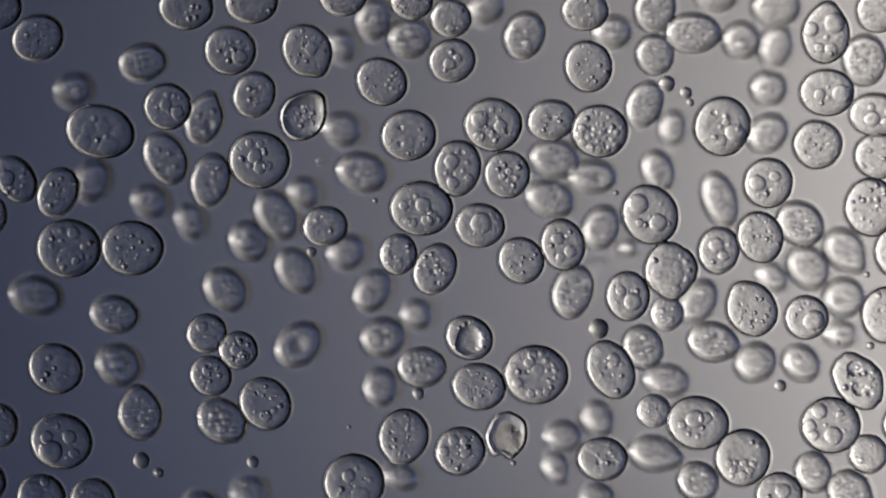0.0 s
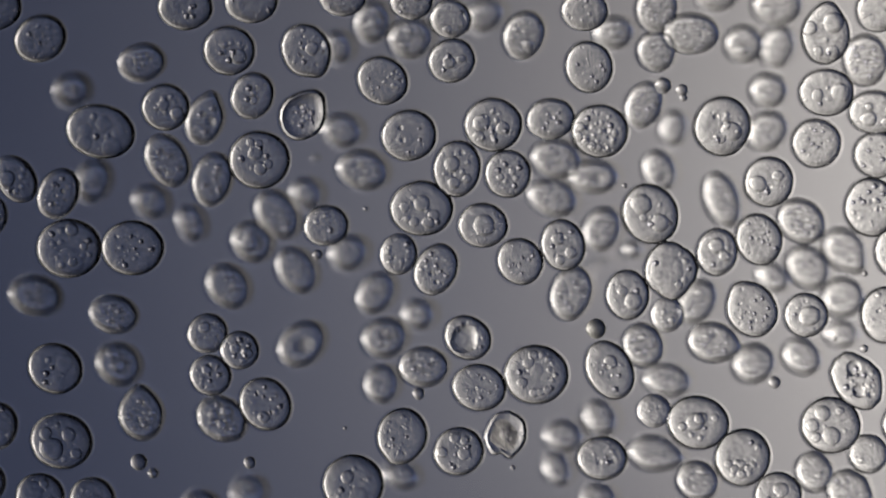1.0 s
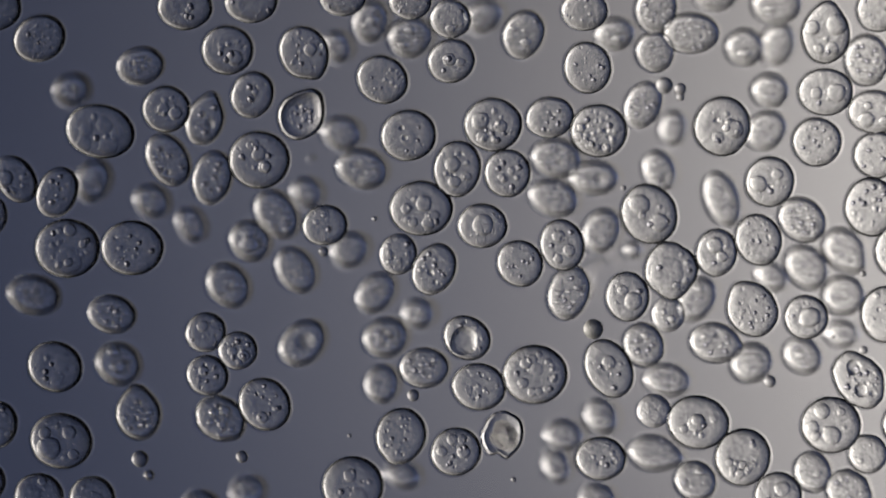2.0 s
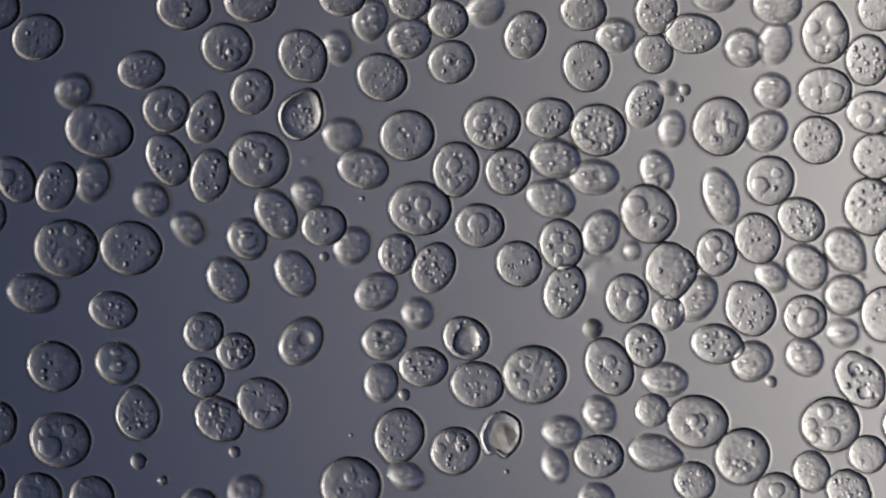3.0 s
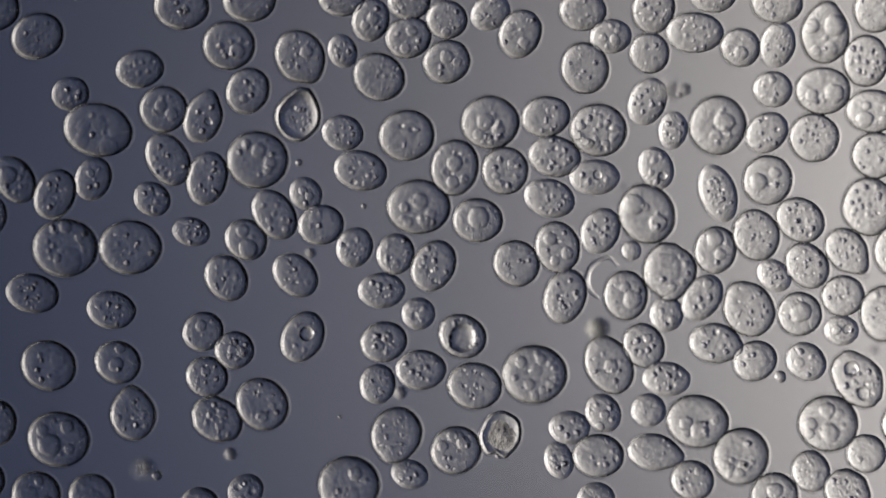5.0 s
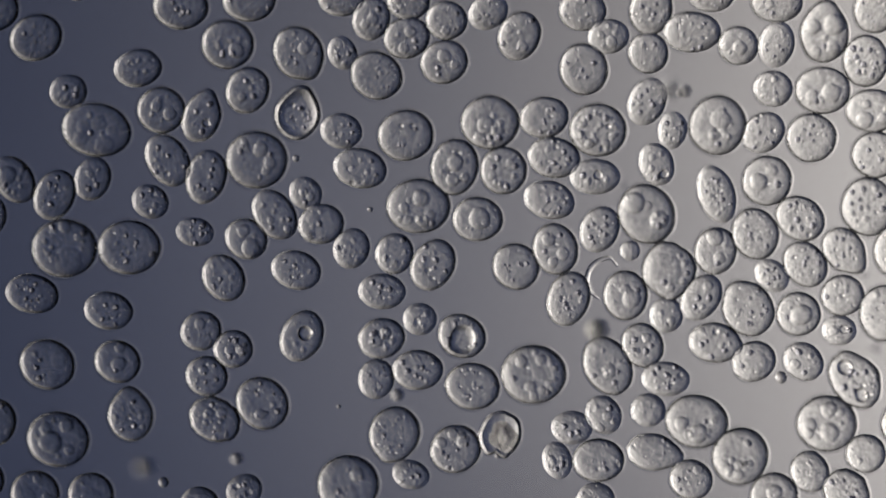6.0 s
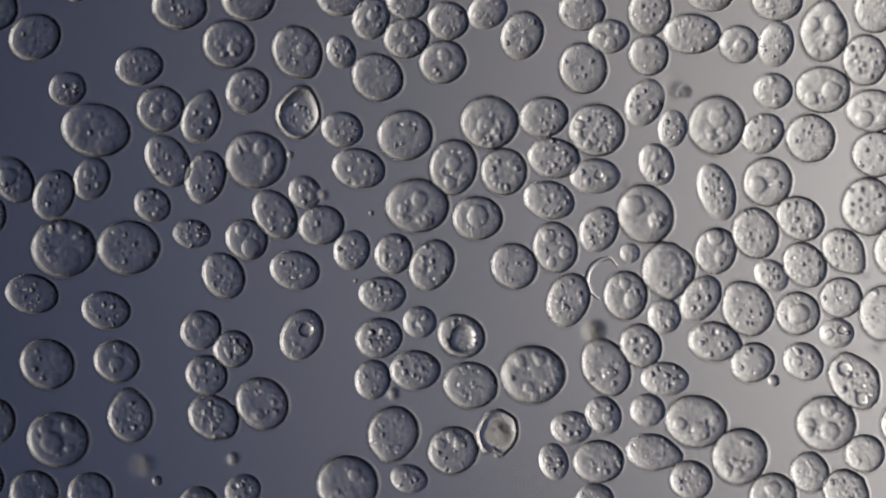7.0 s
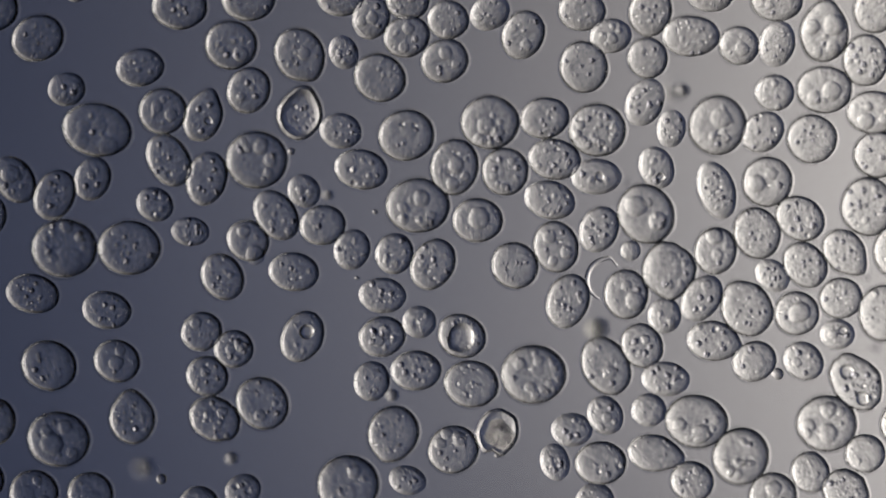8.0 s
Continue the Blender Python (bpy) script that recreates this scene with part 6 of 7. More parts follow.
    walk(cells[112][0], drift(112, 90, 90, 77.5, [(0, 1553, 20), (0.5, 1553, 19), (1, 1553, 19), (1.5, 1553, 19), (3, 1554, 17), (3.5, 1552, 18), (4, 1552, 19), (4.5, 1550, 19), (6, 1548, 20), (6.5, 1548, 20), (7, 1548, 20), (7.5, 1548, 21), (8, 1548, 20)]))
    walk(cells[113][0], drift(113, 85, 85, 63.5, [(0, 1533, 108), (0.5, 1533, 108), (1, 1534, 108), (1.5, 1535, 108), (3, 1536, 107), (3.5, 1536, 107), (4, 1536, 107), (4.5, 1534, 108), (6, 1532, 108), (6.5, 1531, 107), (7, 1531, 107), (7.5, 1531, 107), (8, 1532, 107)]))
    walk(cells[114][0], drift(114, 0, 0, 42, [(0, 1365, 158), (0.5, 1363, 161), (1, 1363, 162), (1.5, 1364, 162), (3, 1369, 162), (3.5, 1371, 161), (4, 1371, 160), (4.5, 1368, 159), (6, 1368, 157), (6.5, 1368, 160), (7, 1368, 161), (7.5, 1369, 163), (8, 1371, 164)]))
    walk(cells[115][0], drift(115, 0, 0, 83.7, [(0, 1464, 164), (0.5, 1463, 164), (1, 1463, 164), (1.5, 1462, 164), (3, 1460, 161), (3.5, 1460, 161), (4, 1460, 161), (4.5, 1458, 161), (6, 1456, 160), (6.5, 1456, 159), (7, 1456, 159), (7.5, 1458, 159), (8, 1459, 159)]))
    walk(cells[116][0], drift(116, 0, 0, 77.5, [(0, 1550, 203), (0.5, 1550, 201), (1, 1549, 199), (1.5, 1549, 198), (3, 1544, 199), (3.5, 1544, 198), (4, 1544, 196), (4.5, 1544, 197), (6, 1544, 196), (6.5, 1543, 196), (7, 1544, 196), (7.5, 1546, 198), (8, 1546, 199)]))
    walk(cells[117][0], drift(117, 0, 0, 77.5, [(0, 1448, 256), (0.5, 1447, 256), (1, 1446, 254), (1.5, 1446, 253), (3, 1447, 248), (3.5, 1447, 247), (4, 1444, 245), (4.5, 1443, 244), (6, 1436, 244), (6.5, 1435, 245), (7, 1434, 245), (7.5, 1436, 245), (8, 1437, 246)]))
    walk(cells[118][0], drift(118, 65, 65, 63.5, [(0, 1144, 186), (0.5, 1142, 186), (1, 1141, 187), (1.5, 1139, 187), (3, 1141, 185), (3.5, 1143, 182), (4, 1145, 180), (4.5, 1146, 180), (6, 1145, 180), (6.5, 1143, 183), (7, 1141, 182), (7.5, 1142, 182), (8, 1141, 181)]))
    walk(cells[119][0], drift(119, 80, 80, 28, [(0, 1197, 229), (0.5, 1197, 229), (1, 1196, 229), (1.5, 1195, 229), (3, 1193, 230), (3.5, 1193, 231), (4, 1194, 231), (4.5, 1193, 231), (6, 1190, 231), (6.5, 1190, 230), (7, 1190, 228), (7.5, 1189, 228), (8, 1188, 228)]))
    walk(cells[120][0], drift(120, 40, 40, 42, [(0, 1364, 238), (0.5, 1362, 237), (1, 1361, 234), (1.5, 1359, 233), (3, 1360, 233), (3.5, 1361, 233), (4, 1361, 234), (4.5, 1360, 235), (6, 1351, 235), (6.5, 1350, 236), (7, 1350, 237), (7.5, 1350, 236), (8, 1350, 234)]))
    walk(cells[121][0], drift(121, 70, 70, 83.7, [(0, 1279, 224), (0.5, 1279, 224), (1, 1279, 224), (1.5, 1279, 224), (3, 1275, 224), (3.5, 1274, 223), (4, 1273, 222), (4.5, 1271, 222), (6, 1270, 222), (6.5, 1269, 222), (7, 1268, 222), (7.5, 1269, 222), (8, 1270, 222)]))
    walk(cells[122][0], drift(122, -70, -70, 42, [(0, 1170, 303), (0.5, 1170, 303), (1, 1170, 303), (1.5, 1170, 303), (3, 1165, 304), (3.5, 1164, 303), (4, 1163, 302), (4.5, 1161, 301), (6, 1162, 291), (6.5, 1162, 290), (7, 1162, 291), (7.5, 1163, 294), (8, 1162, 297)]))
    walk(cells[123][0], drift(123, 0, 0, 77.5, [(0, 1555, 276), (0.5, 1554, 274), (1, 1554, 274), (1.5, 1554, 274), (3, 1551, 276), (3.5, 1551, 276), (4, 1550, 277), (4.5, 1550, 276), (6, 1550, 274), (6.5, 1550, 274), (7, 1550, 273), (7.5, 1552, 273), (8, 1554, 274)]))
    walk(cells[125][0], drift(125, -72, -72, 42, [(0, 1279, 354), (0.5, 1280, 354), (1, 1281, 354), (1.5, 1281, 354), (3, 1278, 348), (3.5, 1278, 346), (4, 1275, 344), (4.5, 1273, 342), (6, 1268, 344), (6.5, 1268, 342), (7, 1268, 340), (7.5, 1269, 338), (8, 1268, 337)]))
    walk(cells[126][0], drift(126, 60, 60, 83.7, [(0, 1360, 324), (0.5, 1360, 323), (1, 1361, 322), (1.5, 1362, 322), (3, 1363, 320), (3.5, 1364, 319), (4, 1362, 319), (4.5, 1360, 319), (6, 1357, 320), (6.5, 1358, 321), (7, 1358, 322), (7.5, 1357, 322), (8, 1358, 322)]))
    walk(cells[127][0], drift(127, -60, -60, 83.7, [(0, 1151, 380), (0.5, 1151, 380), (1, 1151, 379), (1.5, 1150, 379), (3, 1148, 379), (3.5, 1148, 379), (4, 1147, 379), (4.5, 1145, 379), (6, 1144, 379), (6.5, 1143, 379), (7, 1142, 379), (7.5, 1142, 379), (8, 1143, 379)]))
    walk(cells[128][0], drift(128, -70, -70, 83.7, [(0, 1346, 420), (0.5, 1345, 423), (1, 1344, 424), (1.5, 1343, 425), (3, 1341, 422), (3.5, 1339, 420), (4, 1339, 418), (4.5, 1339, 417), (6, 1337, 414), (6.5, 1336, 413), (7, 1337, 413), (7.5, 1338, 414), (8, 1340, 413)]))
    walk(cells[129][0], drift(129, -35, -35, 63.5, [(0, 1419, 396), (0.5, 1419, 394), (1, 1420, 392), (1.5, 1421, 390), (3, 1418, 389), (3.5, 1418, 390), (4, 1418, 389), (4.5, 1417, 390), (6, 1416, 387), (6.5, 1416, 386), (7, 1416, 387), (7.5, 1416, 387), (8, 1416, 387)]))
    walk(cells[130][0], drift(130, 90, 90, 83.7, [(0, 1542, 367), (0.5, 1542, 367), (1, 1542, 367), (1.5, 1542, 367), (3, 1540, 366), (3.5, 1540, 366), (4, 1540, 366), (4.5, 1539, 366), (6, 1536, 366), (6.5, 1536, 366), (7, 1536, 366), (7.5, 1536, 366), (8, 1536, 366)]))
    walk(cells[131][0], drift(131, 90, 90, 77.5, [(0, 1587, 445), (0.5, 1587, 445), (1, 1587, 445), (1.5, 1587, 445), (3, 1586, 445), (3.5, 1586, 445), (4, 1586, 445), (4.5, 1586, 445), (6, 1585, 445), (6.5, 1585, 445), (7, 1585, 445), (7.5, 1585, 445), (8, 1585, 445)]))
    walk(cells[132][0], drift(132, 0, 0, 28, [(0, 1119, 439), (0.5, 1119, 440), (1, 1123, 442), (1.5, 1123, 442), (3, 1123, 444), (3.5, 1122, 444), (4, 1121, 444), (4.5, 1119, 444), (6, 1115, 444), (6.5, 1112, 446), (7, 1115, 448), (7.5, 1117, 445), (8, 1116, 444)]))
    walk(cells[133][0], drift(133, 80, 80, 83.7, [(0, 1188, 478), (0.5, 1188, 478), (1, 1188, 478), (1.5, 1188, 478), (3, 1188, 478), (3.5, 1188, 479), (4, 1187, 480), (4.5, 1186, 480), (6, 1184, 478), (6.5, 1183, 478), (7, 1183, 478), (7.5, 1184, 478), (8, 1184, 478)]))
    walk(cells[134][0], drift(134, 80, 80, 77.5, [(0, 1273, 443), (0.5, 1272, 444), (1, 1270, 446), (1.5, 1269, 447), (3, 1268, 447), (3.5, 1268, 445), (4, 1266, 443), (4.5, 1266, 442), (6, 1266, 444), (6.5, 1266, 444), (7, 1266, 444), (7.5, 1266, 445), (8, 1266, 444)]))
    walk(cells[135][0], drift(135, -50, -50, 42, [(0, 1499, 442), (0.5, 1499, 442), (1, 1497, 442), (1.5, 1496, 442), (3, 1497, 442), (3.5, 1497, 443), (4, 1498, 443), (4.5, 1499, 443), (6, 1493, 442), (6.5, 1492, 443), (7, 1492, 443), (7.5, 1493, 444), (8, 1494, 445)]))
    walk(cells[136][0], drift(136, -40, -40, 28, [(0, 1372, 490), (0.5, 1372, 490), (1, 1371, 490), (1.5, 1369, 489), (3, 1368, 489), (3.5, 1368, 488), (4, 1368, 487), (4.5, 1371, 488), (6, 1366, 488), (6.5, 1365, 488), (7, 1365, 488), (7.5, 1365, 488), (8, 1367, 488)]))
    walk(cells[137][0], drift(137, -50, -50, 42, [(0, 1435, 473), (0.5, 1435, 473), (1, 1433, 473), (1.5, 1431, 473), (3, 1430, 472), (3.5, 1430, 472), (4, 1429, 471), (4.5, 1429, 471), (6, 1425, 468), (6.5, 1423, 469), (7, 1424, 469), (7.5, 1424, 469), (8, 1425, 469)]))
    walk(cells[138][0], drift(138, 20, 20, 42, [(0, 1498, 526), (0.5, 1496, 526), (1, 1495, 526), (1.5, 1495, 523), (3, 1497, 522), (3.5, 1497, 523), (4, 1495, 524), (4.5, 1493, 524), (6, 1491, 523), (6.5, 1490, 524), (7, 1488, 527), (7.5, 1487, 528), (8, 1488, 528)]))
    walk(cells[139][0], drift(139, 90, 90, 83.7, [(0, 1112, 524), (0.5, 1112, 523), (1, 1111, 522), (1.5, 1111, 523), (3, 1110, 528), (3.5, 1111, 527), (4, 1109, 524), (4.5, 1108, 523), (6, 1107, 523), (6.5, 1107, 522), (7, 1107, 523), (7.5, 1107, 522), (8, 1108, 521)]))
    walk(cells[140][0], drift(140, 80, 80, 77.5, [(0, 1182, 555), (0.5, 1182, 556), (1, 1182, 557), (1.5, 1183, 557), (3, 1183, 555), (3.5, 1182, 556), (4, 1181, 556), (4.5, 1180, 556), (6, 1179, 558), (6.5, 1177, 559), (7, 1176, 560), (7.5, 1176, 560), (8, 1176, 559)]))
    walk(cells[141][0], drift(141, 55, 55, 42, [(0, 1241, 533), (0.5, 1240, 535), (1, 1237, 534), (1.5, 1235, 531), (3, 1238, 528), (3.5, 1240, 527), (4, 1241, 527), (4.5, 1243, 527), (6, 1241, 527), (6.5, 1240, 528), (7, 1240, 528), (7.5, 1241, 528), (8, 1242, 528)]))
    walk(cells[142][0], drift(142, 122, 122, 83.7, [(0, 1331, 547), (0.5, 1331, 548), (1, 1331, 548), (1.5, 1332, 548), (3, 1328, 547), (3.5, 1327, 547), (4, 1326, 547), (4.5, 1326, 548), (6, 1324, 547), (6.5, 1324, 547), (7, 1323, 547), (7.5, 1323, 548), (8, 1322, 547)]))
    walk(cells[143][0], drift(143, 0, 0, 83.7, [(0, 1428, 562), (0.5, 1427, 562), (1, 1427, 558), (1.5, 1427, 562), (3, 1425, 561), (3.5, 1423, 560), (4, 1420, 557), (4.5, 1417, 556), (6, 1413, 556), (6.5, 1412, 555), (7, 1412, 555), (7.5, 1411, 555), (8, 1410, 555)]))
    walk(cells[144][0], drift(144, 90, 90, 83.7, [(0, 1570, 558), (0.5, 1570, 558), (1, 1569, 558), (1.5, 1569, 557), (3, 1568, 557), (3.5, 1568, 556), (4, 1567, 556), (4.5, 1567, 556), (6, 1566, 555), (6.5, 1565, 555), (7, 1565, 555), (7.5, 1565, 555), (8, 1565, 555)]))
    walk(cells[145][0], drift(145, 0, 0, 28, [(0, 1494, 590), (0.5, 1494, 590), (1, 1493, 590), (1.5, 1492, 590), (3, 1496, 588), (3.5, 1497, 586), (4, 1495, 586), (4.5, 1492, 585), (6, 1485, 585), (6.5, 1482, 588), (7, 1481, 590), (7.5, 1481, 592), (8, 1482, 592)]))
    walk(cells[147][0], drift(147, -60, -60, 63.5, [(0, 1141, 614), (0.5, 1140, 613), (1, 1140, 611), (1.5, 1140, 610), (3, 1142, 612), (3.5, 1141, 612), (4, 1140, 612), (4.5, 1140, 612), (6, 1137, 611), (6.5, 1136, 612), (7, 1134, 612), (7.5, 1134, 612), (8, 1136, 612)]))
    walk(cells[148][0], drift(148, -10, -10, 63.5, [(0, 1264, 605), (0.5, 1265, 605), (1, 1264, 606), (1.5, 1265, 606), (3, 1269, 609), (3.5, 1269, 607), (4, 1266, 607), (4.5, 1266, 608), (6, 1265, 607), (6.5, 1264, 606), (7, 1264, 605), (7.5, 1263, 605), (8, 1262, 604)]))
    walk(cells[149][0], drift(149, 25, 25, 42, [(0, 1342, 640), (0.5, 1341, 642), (1, 1337, 642), (1.5, 1334, 642), (3, 1333, 639), (3.5, 1334, 640), (4, 1334, 639), (4.5, 1336, 639), (6, 1334, 640), (6.5, 1332, 641), (7, 1332, 642), (7.5, 1334, 641), (8, 1335, 640)]))
    walk(cells[150][0], drift(150, -40, -40, 42, [(0, 1423, 641), (0.5, 1423, 637), (1, 1422, 630), (1.5, 1422, 628), (3, 1426, 631), (3.5, 1424, 634), (4, 1427, 637), (4.5, 1428, 640), (6, 1422, 640), (6.5, 1422, 640), (7, 1422, 640), (7.5, 1422, 641), (8, 1422, 639)]))
    walk(cells[151][0], drift(151, -55, -55, 83.7, [(0, 1520, 674), (0.5, 1519, 674), (1, 1518, 674), (1.5, 1519, 673), (3, 1524, 672), (3.5, 1522, 672), (4, 1520, 671), (4.5, 1520, 671), (6, 1514, 672), (6.5, 1513, 673), (7, 1513, 674), (7.5, 1515, 675), (8, 1516, 676)]))
    walk(cells[152][0], drift(152, -5, -5, 42, [(0, 1185, 672), (0.5, 1185, 672), (1, 1184, 672), (1.5, 1184, 672), (3, 1180, 671), (3.5, 1180, 671), (4, 1180, 671), (4.5, 1180, 671), (6, 1178, 671), (6.5, 1177, 671), (7, 1177, 671), (7.5, 1177, 671), (8, 1178, 671)]))
    walk(cells[153][0], drift(153, 0, 0, 83.7, [(0, 1158, 727), (0.5, 1158, 727), (1, 1158, 727), (1.5, 1158, 727), (3, 1155, 726), (3.5, 1155, 725), (4, 1153, 725), (4.5, 1149, 726), (6, 1147, 726), (6.5, 1146, 726), (7, 1146, 726), (7.5, 1147, 727), (8, 1148, 726)]))
    walk(cells[154][0], drift(154, -12, -12, 83.7, [(0, 1236, 748), (0.5, 1236, 748), (1, 1236, 748), (1.5, 1236, 748), (3, 1235, 746), (3.5, 1235, 746), (4, 1235, 746), (4.5, 1235, 746), (6, 1233, 746), (6.5, 1232, 746), (7, 1232, 746), (7.5, 1232, 746), (8, 1233, 746)]))
    walk(cells[155][0], drift(155, 0, 0, 83.7, [(0, 1471, 753), (0.5, 1471, 753), (1, 1471, 753), (1.5, 1471, 753), (3, 1470, 752), (3.5, 1469, 752), (4, 1468, 751), (4.5, 1467, 750), (6, 1463, 750), (6.5, 1462, 750), (7, 1462, 750), (7.5, 1462, 750), (8, 1463, 750)]))
    walk(cells[156][0], drift(156, -10, -10, 42, [(0, 1162, 800), (0.5, 1162, 800), (1, 1160, 800), (1.5, 1159, 800), (3, 1159, 800), (3.5, 1158, 800), (4, 1157, 800), (4.5, 1157, 800), (6, 1155, 800), (6.5, 1154, 799), (7, 1154, 800), (7.5, 1155, 801), (8, 1157, 802)]))
    walk(cells[157][0], drift(157, 60, 60, 83.7, [(0, 1315, 810), (0.5, 1315, 810), (1, 1315, 810), (1.5, 1315, 810), (3, 1314, 808), (3.5, 1314, 808), (4, 1313, 808), (4.5, 1312, 808), (6, 1310, 808), (6.5, 1309, 808), (7, 1309, 808), (7.5, 1310, 808), (8, 1311, 808)]))
    walk(cells[158][0], drift(158, -20, -20, 63.5, [(0, 1238, 851), (0.5, 1237, 850), (1, 1236, 850), (1.5, 1234, 850), (3, 1230, 852), (3.5, 1231, 852), (4, 1230, 852), (4.5, 1228, 851), (6, 1223, 849), (6.5, 1224, 848), (7, 1223, 850), (7.5, 1222, 851), (8, 1225, 852)]))
    walk(cells[159][0], drift(159, -70, -70, 63.5, [(0, 1442, 834), (0.5, 1442, 834), (1, 1443, 834), (1.5, 1441, 834), (3, 1437, 834), (3.5, 1435, 834), (4, 1436, 834), (4.5, 1436, 834), (6, 1433, 835), (6.5, 1434, 836), (7, 1433, 836), (7.5, 1433, 836), (8, 1434, 836)]))
    walk(cells[160][0], drift(160, 0, 0, 77.5, [(0, 1538, 803), (0.5, 1538, 803), (1, 1538, 803), (1.5, 1537, 803), (3, 1536, 804), (3.5, 1535, 803), (4, 1535, 802), (4.5, 1534, 803), (6, 1532, 803), (6.5, 1531, 803), (7, 1530, 803), (7.5, 1530, 803), (8, 1531, 803)]))
    walk(cells[161][0], drift(161, 0, 0, 83.7, [(0, 1380, 877), (0.5, 1379, 877), (1, 1378, 877), (1.5, 1378, 877), (3, 1375, 877), (3.5, 1374, 878), (4, 1373, 878), (4.5, 1372, 878), (6, 1370, 878), (6.5, 1369, 878), (7, 1368, 878), (7.5, 1368, 878), (8, 1368, 878)]))
    walk(cells[162][0], drift(162, -30, -30, 63.5, [(0, 1505, 870), (0.5, 1504, 870), (1, 1504, 870), (1.5, 1503, 870), (3, 1501, 870), (3.5, 1500, 870), (4, 1499, 870), (4.5, 1499, 870), (6, 1496, 870), (6.5, 1496, 870), (7, 1495, 870), (7.5, 1495, 870), (8, 1495, 870)]))
    walk(cells[163][0], drift(163, 90, 90, 77.5, [(0, 1600, 750), (0.5, 1600, 750), (1, 1599, 750), (1.5, 1599, 750), (3, 1598, 750), (3.5, 1598, 750), (4, 1597, 750), (4.5, 1597, 750), (6, 1596, 750), (6.5, 1595, 750), (7, 1595, 750), (7.5, 1595, 750), (8, 1595, 750)]))
    walk(cells[165][0], drift(165, 0, 0, 63.5, [(0, 140, -30), (0.5, 140, -29), (1, 139, -28), (1.5, 139, -28), (3, 138, -25), (3.5, 138, -24), (4, 137, -23), (4.5, 137, -22), (6, 136, -20), (6.5, 135, -19), (7, 135, -18), (7.5, 135, -18), (8, 135, -18)]))
    walk(cells[166][0], drift(166, 0, 0, 83.7, [(0, -28, 853), (0.5, -28, 853), (1, -29, 853), (1.5, -29, 852), (3, -30, 852), (3.5, -30, 852), (4, -30, 851), (4.5, -30, 851), (6, -32, 850), (6.5, -32, 850), (7, -32, 850), (7.5, -32, 850), (8, -32, 850)]))

    swim("wide", 0.0, 0.05, [(0, 1060, 582), (0.5, 1057, 583), (1, 1055, 582), (1.5, 1052, 583), (3, 1049, 582), (3.6, 1052, 584), (4.5, 1057, 581), (5.8, 1056, 583), (7, 1050, 585), (8, 1055, 582)], 1.9, 6.5)
    swim("round", 0.0, 0.078, [(0, 251, 815), (0.5, 251, 814), (1, 246, 818), (1.5, 249, 812), (2.8, 246, 815), (3.2, 246, 818), (3.6, 253, 822), (4.0, 252, 828), (4.5, 256, 829), (5.8, 255, 830), (7, 254, 824), (8, 255, 830)])
    swim("pair", 0.094, 0.094, [(0, 1181, 149), (0.5, 1176, 150), (1, 1174, 152), (1.5, 1173, 149), (2.8, 1182, 156), (3.6, 1183, 155), (4.5, 1184, 158), (5.8, 1180, 157), (7, 1184, 156), (8, 1188, 159)])
    swim("pale", 0.0, 0.027, [(0, 1214, 165), (0.5, 1208, 164), (1, 1207, 160), (1.5, 1202, 158), (2.8, 1211, 158), (3.2, 1213, 164), (3.6, 1210, 171), (4, 1217, 163), (4.5, 1211, 158), (5.8, 1210, 160), (6.6, 1211, 162), (8, 1208, 160)])
    swim("bead", 0.0, 0.005, [(0, 1222, 182), (0.5, 1215, 177), (1.5, 1206, 172), (3, 1204, 176), (4, 1210, 180), (4.5, 1205, 172), (5.8, 1203, 165), (7, 1203, 166), (8, 1210, 160)])
    swim("near", 0.0, 0.019, [(0, 741, 697), (0.5, 734, 697), (1, 741, 697), (1.5, 737, 701), (2.8, 720, 698), (3.2, 713, 700), (3.6, 710, 700), (4, 707, 693), (4.5, 712, 693), (5.8, 703, 701), (6.4, 703, 695), (7, 696, 697), (8, 694, 700)])
    swim("wander", 0.0, 0.022, [(0, 448, 818), (1, 442, 819), (1.5, 436, 814), (2.8, 418, 802), (3.6, 412, 796), (4.5, 407, 799), (5.8, 416, 812), (6.5, 424, 813), (7, 413, 812), (8, 410, 812)])
    swim("low", -0.014, 0.0, [(0, 282, 836), (0.5, 269, 832), (1, 272, 837), (1.5, 252, 836), (2.8, 290, 850), (4.5, 275, 840), (5.8, 288, 850), (6.5, 292, 860), (7, 279, 851), (7.5, 283, 848), (8, 286, 848)])
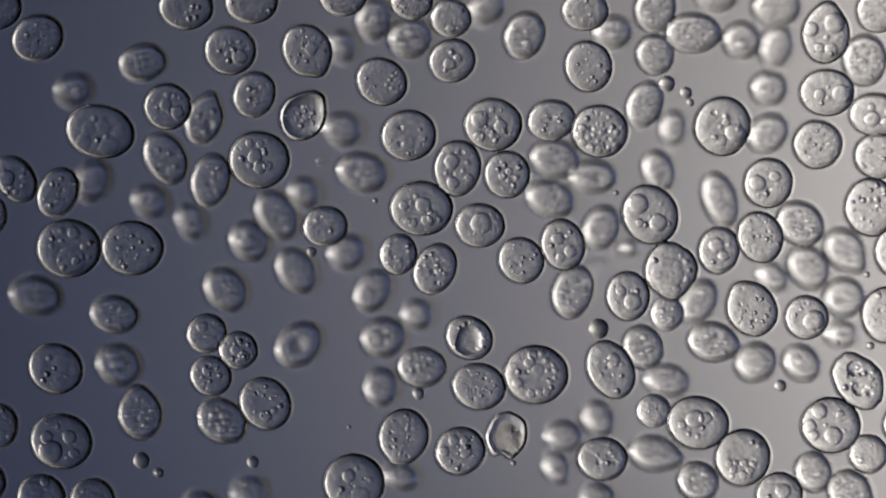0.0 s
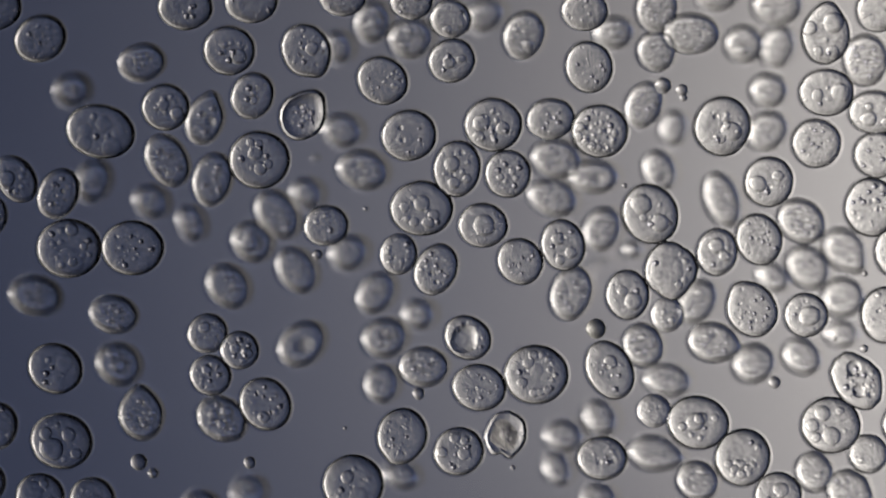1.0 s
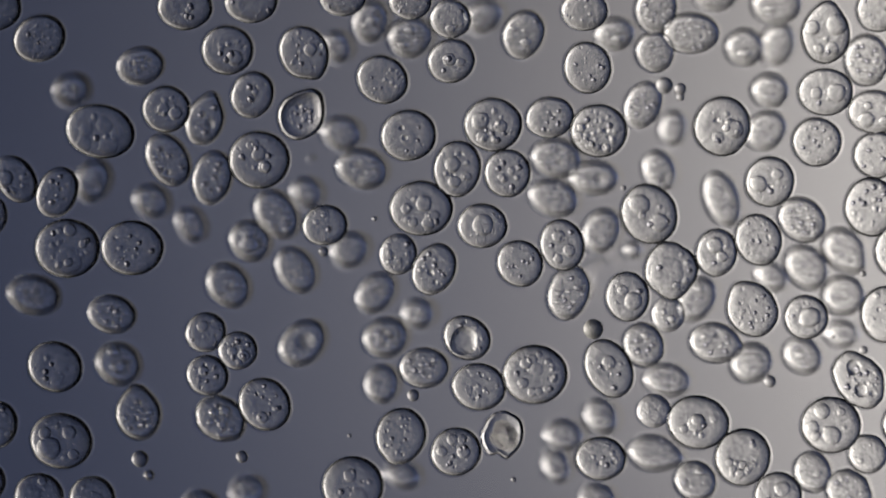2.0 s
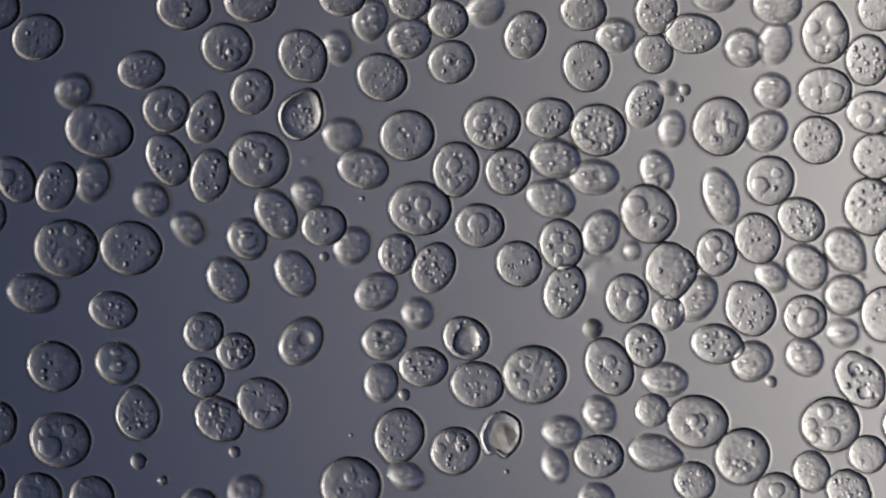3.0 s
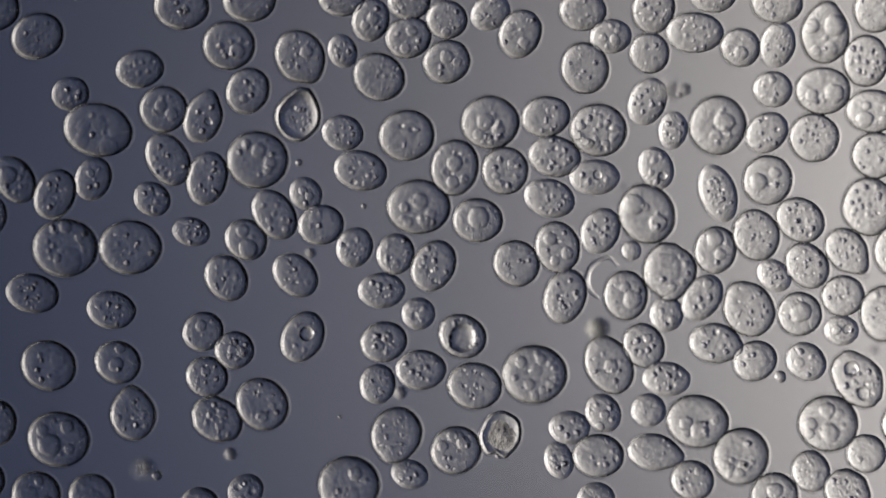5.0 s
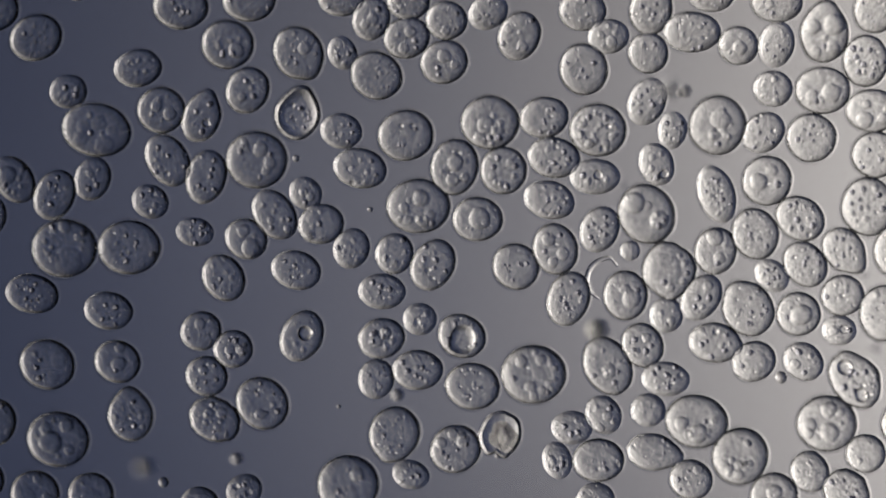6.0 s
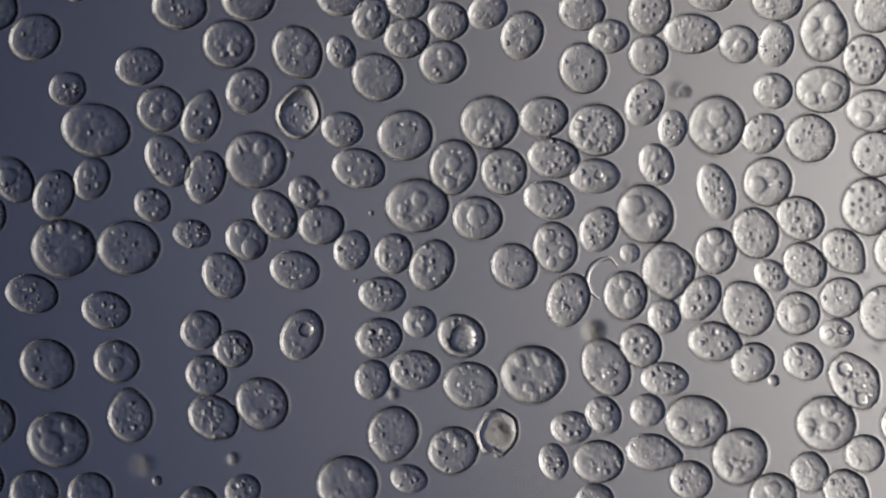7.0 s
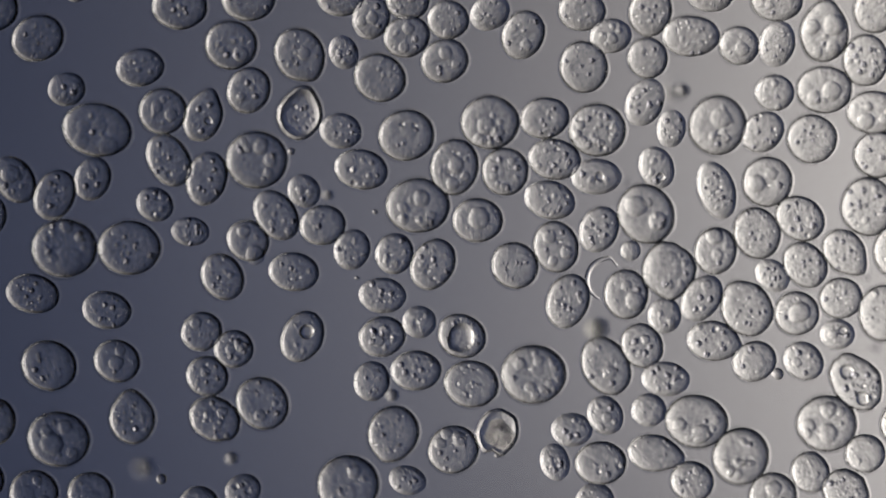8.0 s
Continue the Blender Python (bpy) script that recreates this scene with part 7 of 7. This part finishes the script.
    swim("lone", 0.0, 0.0, [(0, 1381, 683), (0.5, 1377, 683), (1, 1371, 677), (1.5, 1362, 675), (3, 1365, 676), (3.5, 1367, 675), (4.5, 1380, 667), (6.5, 1382, 670), (7, 1369, 674), (8, 1376, 662)])
    swim("dot", -0.011, 0.0, [(0, 665, 356), (0.5, 649, 371), (1, 648, 370), (1.5, 671, 400), (3, 642, 352), (4.5, 640, 364), (5.8, 655, 368), (6.5, 656, 378), (8, 664, 375)])
    swim("dark", 0.0, 0.022, [(0, 552, 446), (0.5, 560, 450), (1, 562, 451), (1.5, 568, 441), (2.8, 575, 455), (3.6, 570, 452), (4.5, 556, 449), (5.8, 545, 430), (7, 572, 345), (8, 580, 345)])
    swim("mote", -0.041, 0.0, [(0, 570, 285), (1.5, 555, 280), (3, 545, 285), (4.5, 532, 290), (5.8, 526, 282), (6.5, 519, 277), (7, 515, 274), (8, 516, 268)])
    swim("stuck", 0.0, 0.0, [(0, 909, 820), (1, 908, 828), (1.5, 910, 850), (2.8, 901, 840), (3.2, 892, 828), (3.6, 884, 813), (4.5, 882, 808), (6, 881, 807), (8, 880, 806)])
    swim("crumb", 0.0, 0.0, [(0, 618, 756), (1, 611, 758), (1.5, 615, 771), (3.5, 622, 770), (4.5, 607, 744), (6, 600, 720), (7, 630, 497), (8, 632, 492)])
    swim("fleck", 0.096, 0.096, [(0, 1091, 342), (1, 1106, 329), (3, 1098, 336), (5, 1090, 330), (8, 1096, 322)])
    swim("grit", 0.096, 0.096, [(0, 1535, 486), (1.5, 1529, 484), (3.5, 1524, 490), (6, 1520, 488), (8, 1522, 492)])
    swim("tag", 0.096, 0.096, [(0, 1541, 612), (1, 1530, 617), (3.5, 1534, 622), (6, 1540, 620), (8, 1538, 618)])
    swim("chip", 0.096, 0.096, [(0, 1483, 607), (1, 1478, 600), (3.5, 1472, 596), (6, 1474, 604), (8, 1470, 600)])
    walk(shell, [(0, pose(0.004, 0, 0.001)), (3, pose(0.003, 0.001, 0)), (7, pose(0, 0, 0)), (8, pose(0, 0, 0))])


motions()
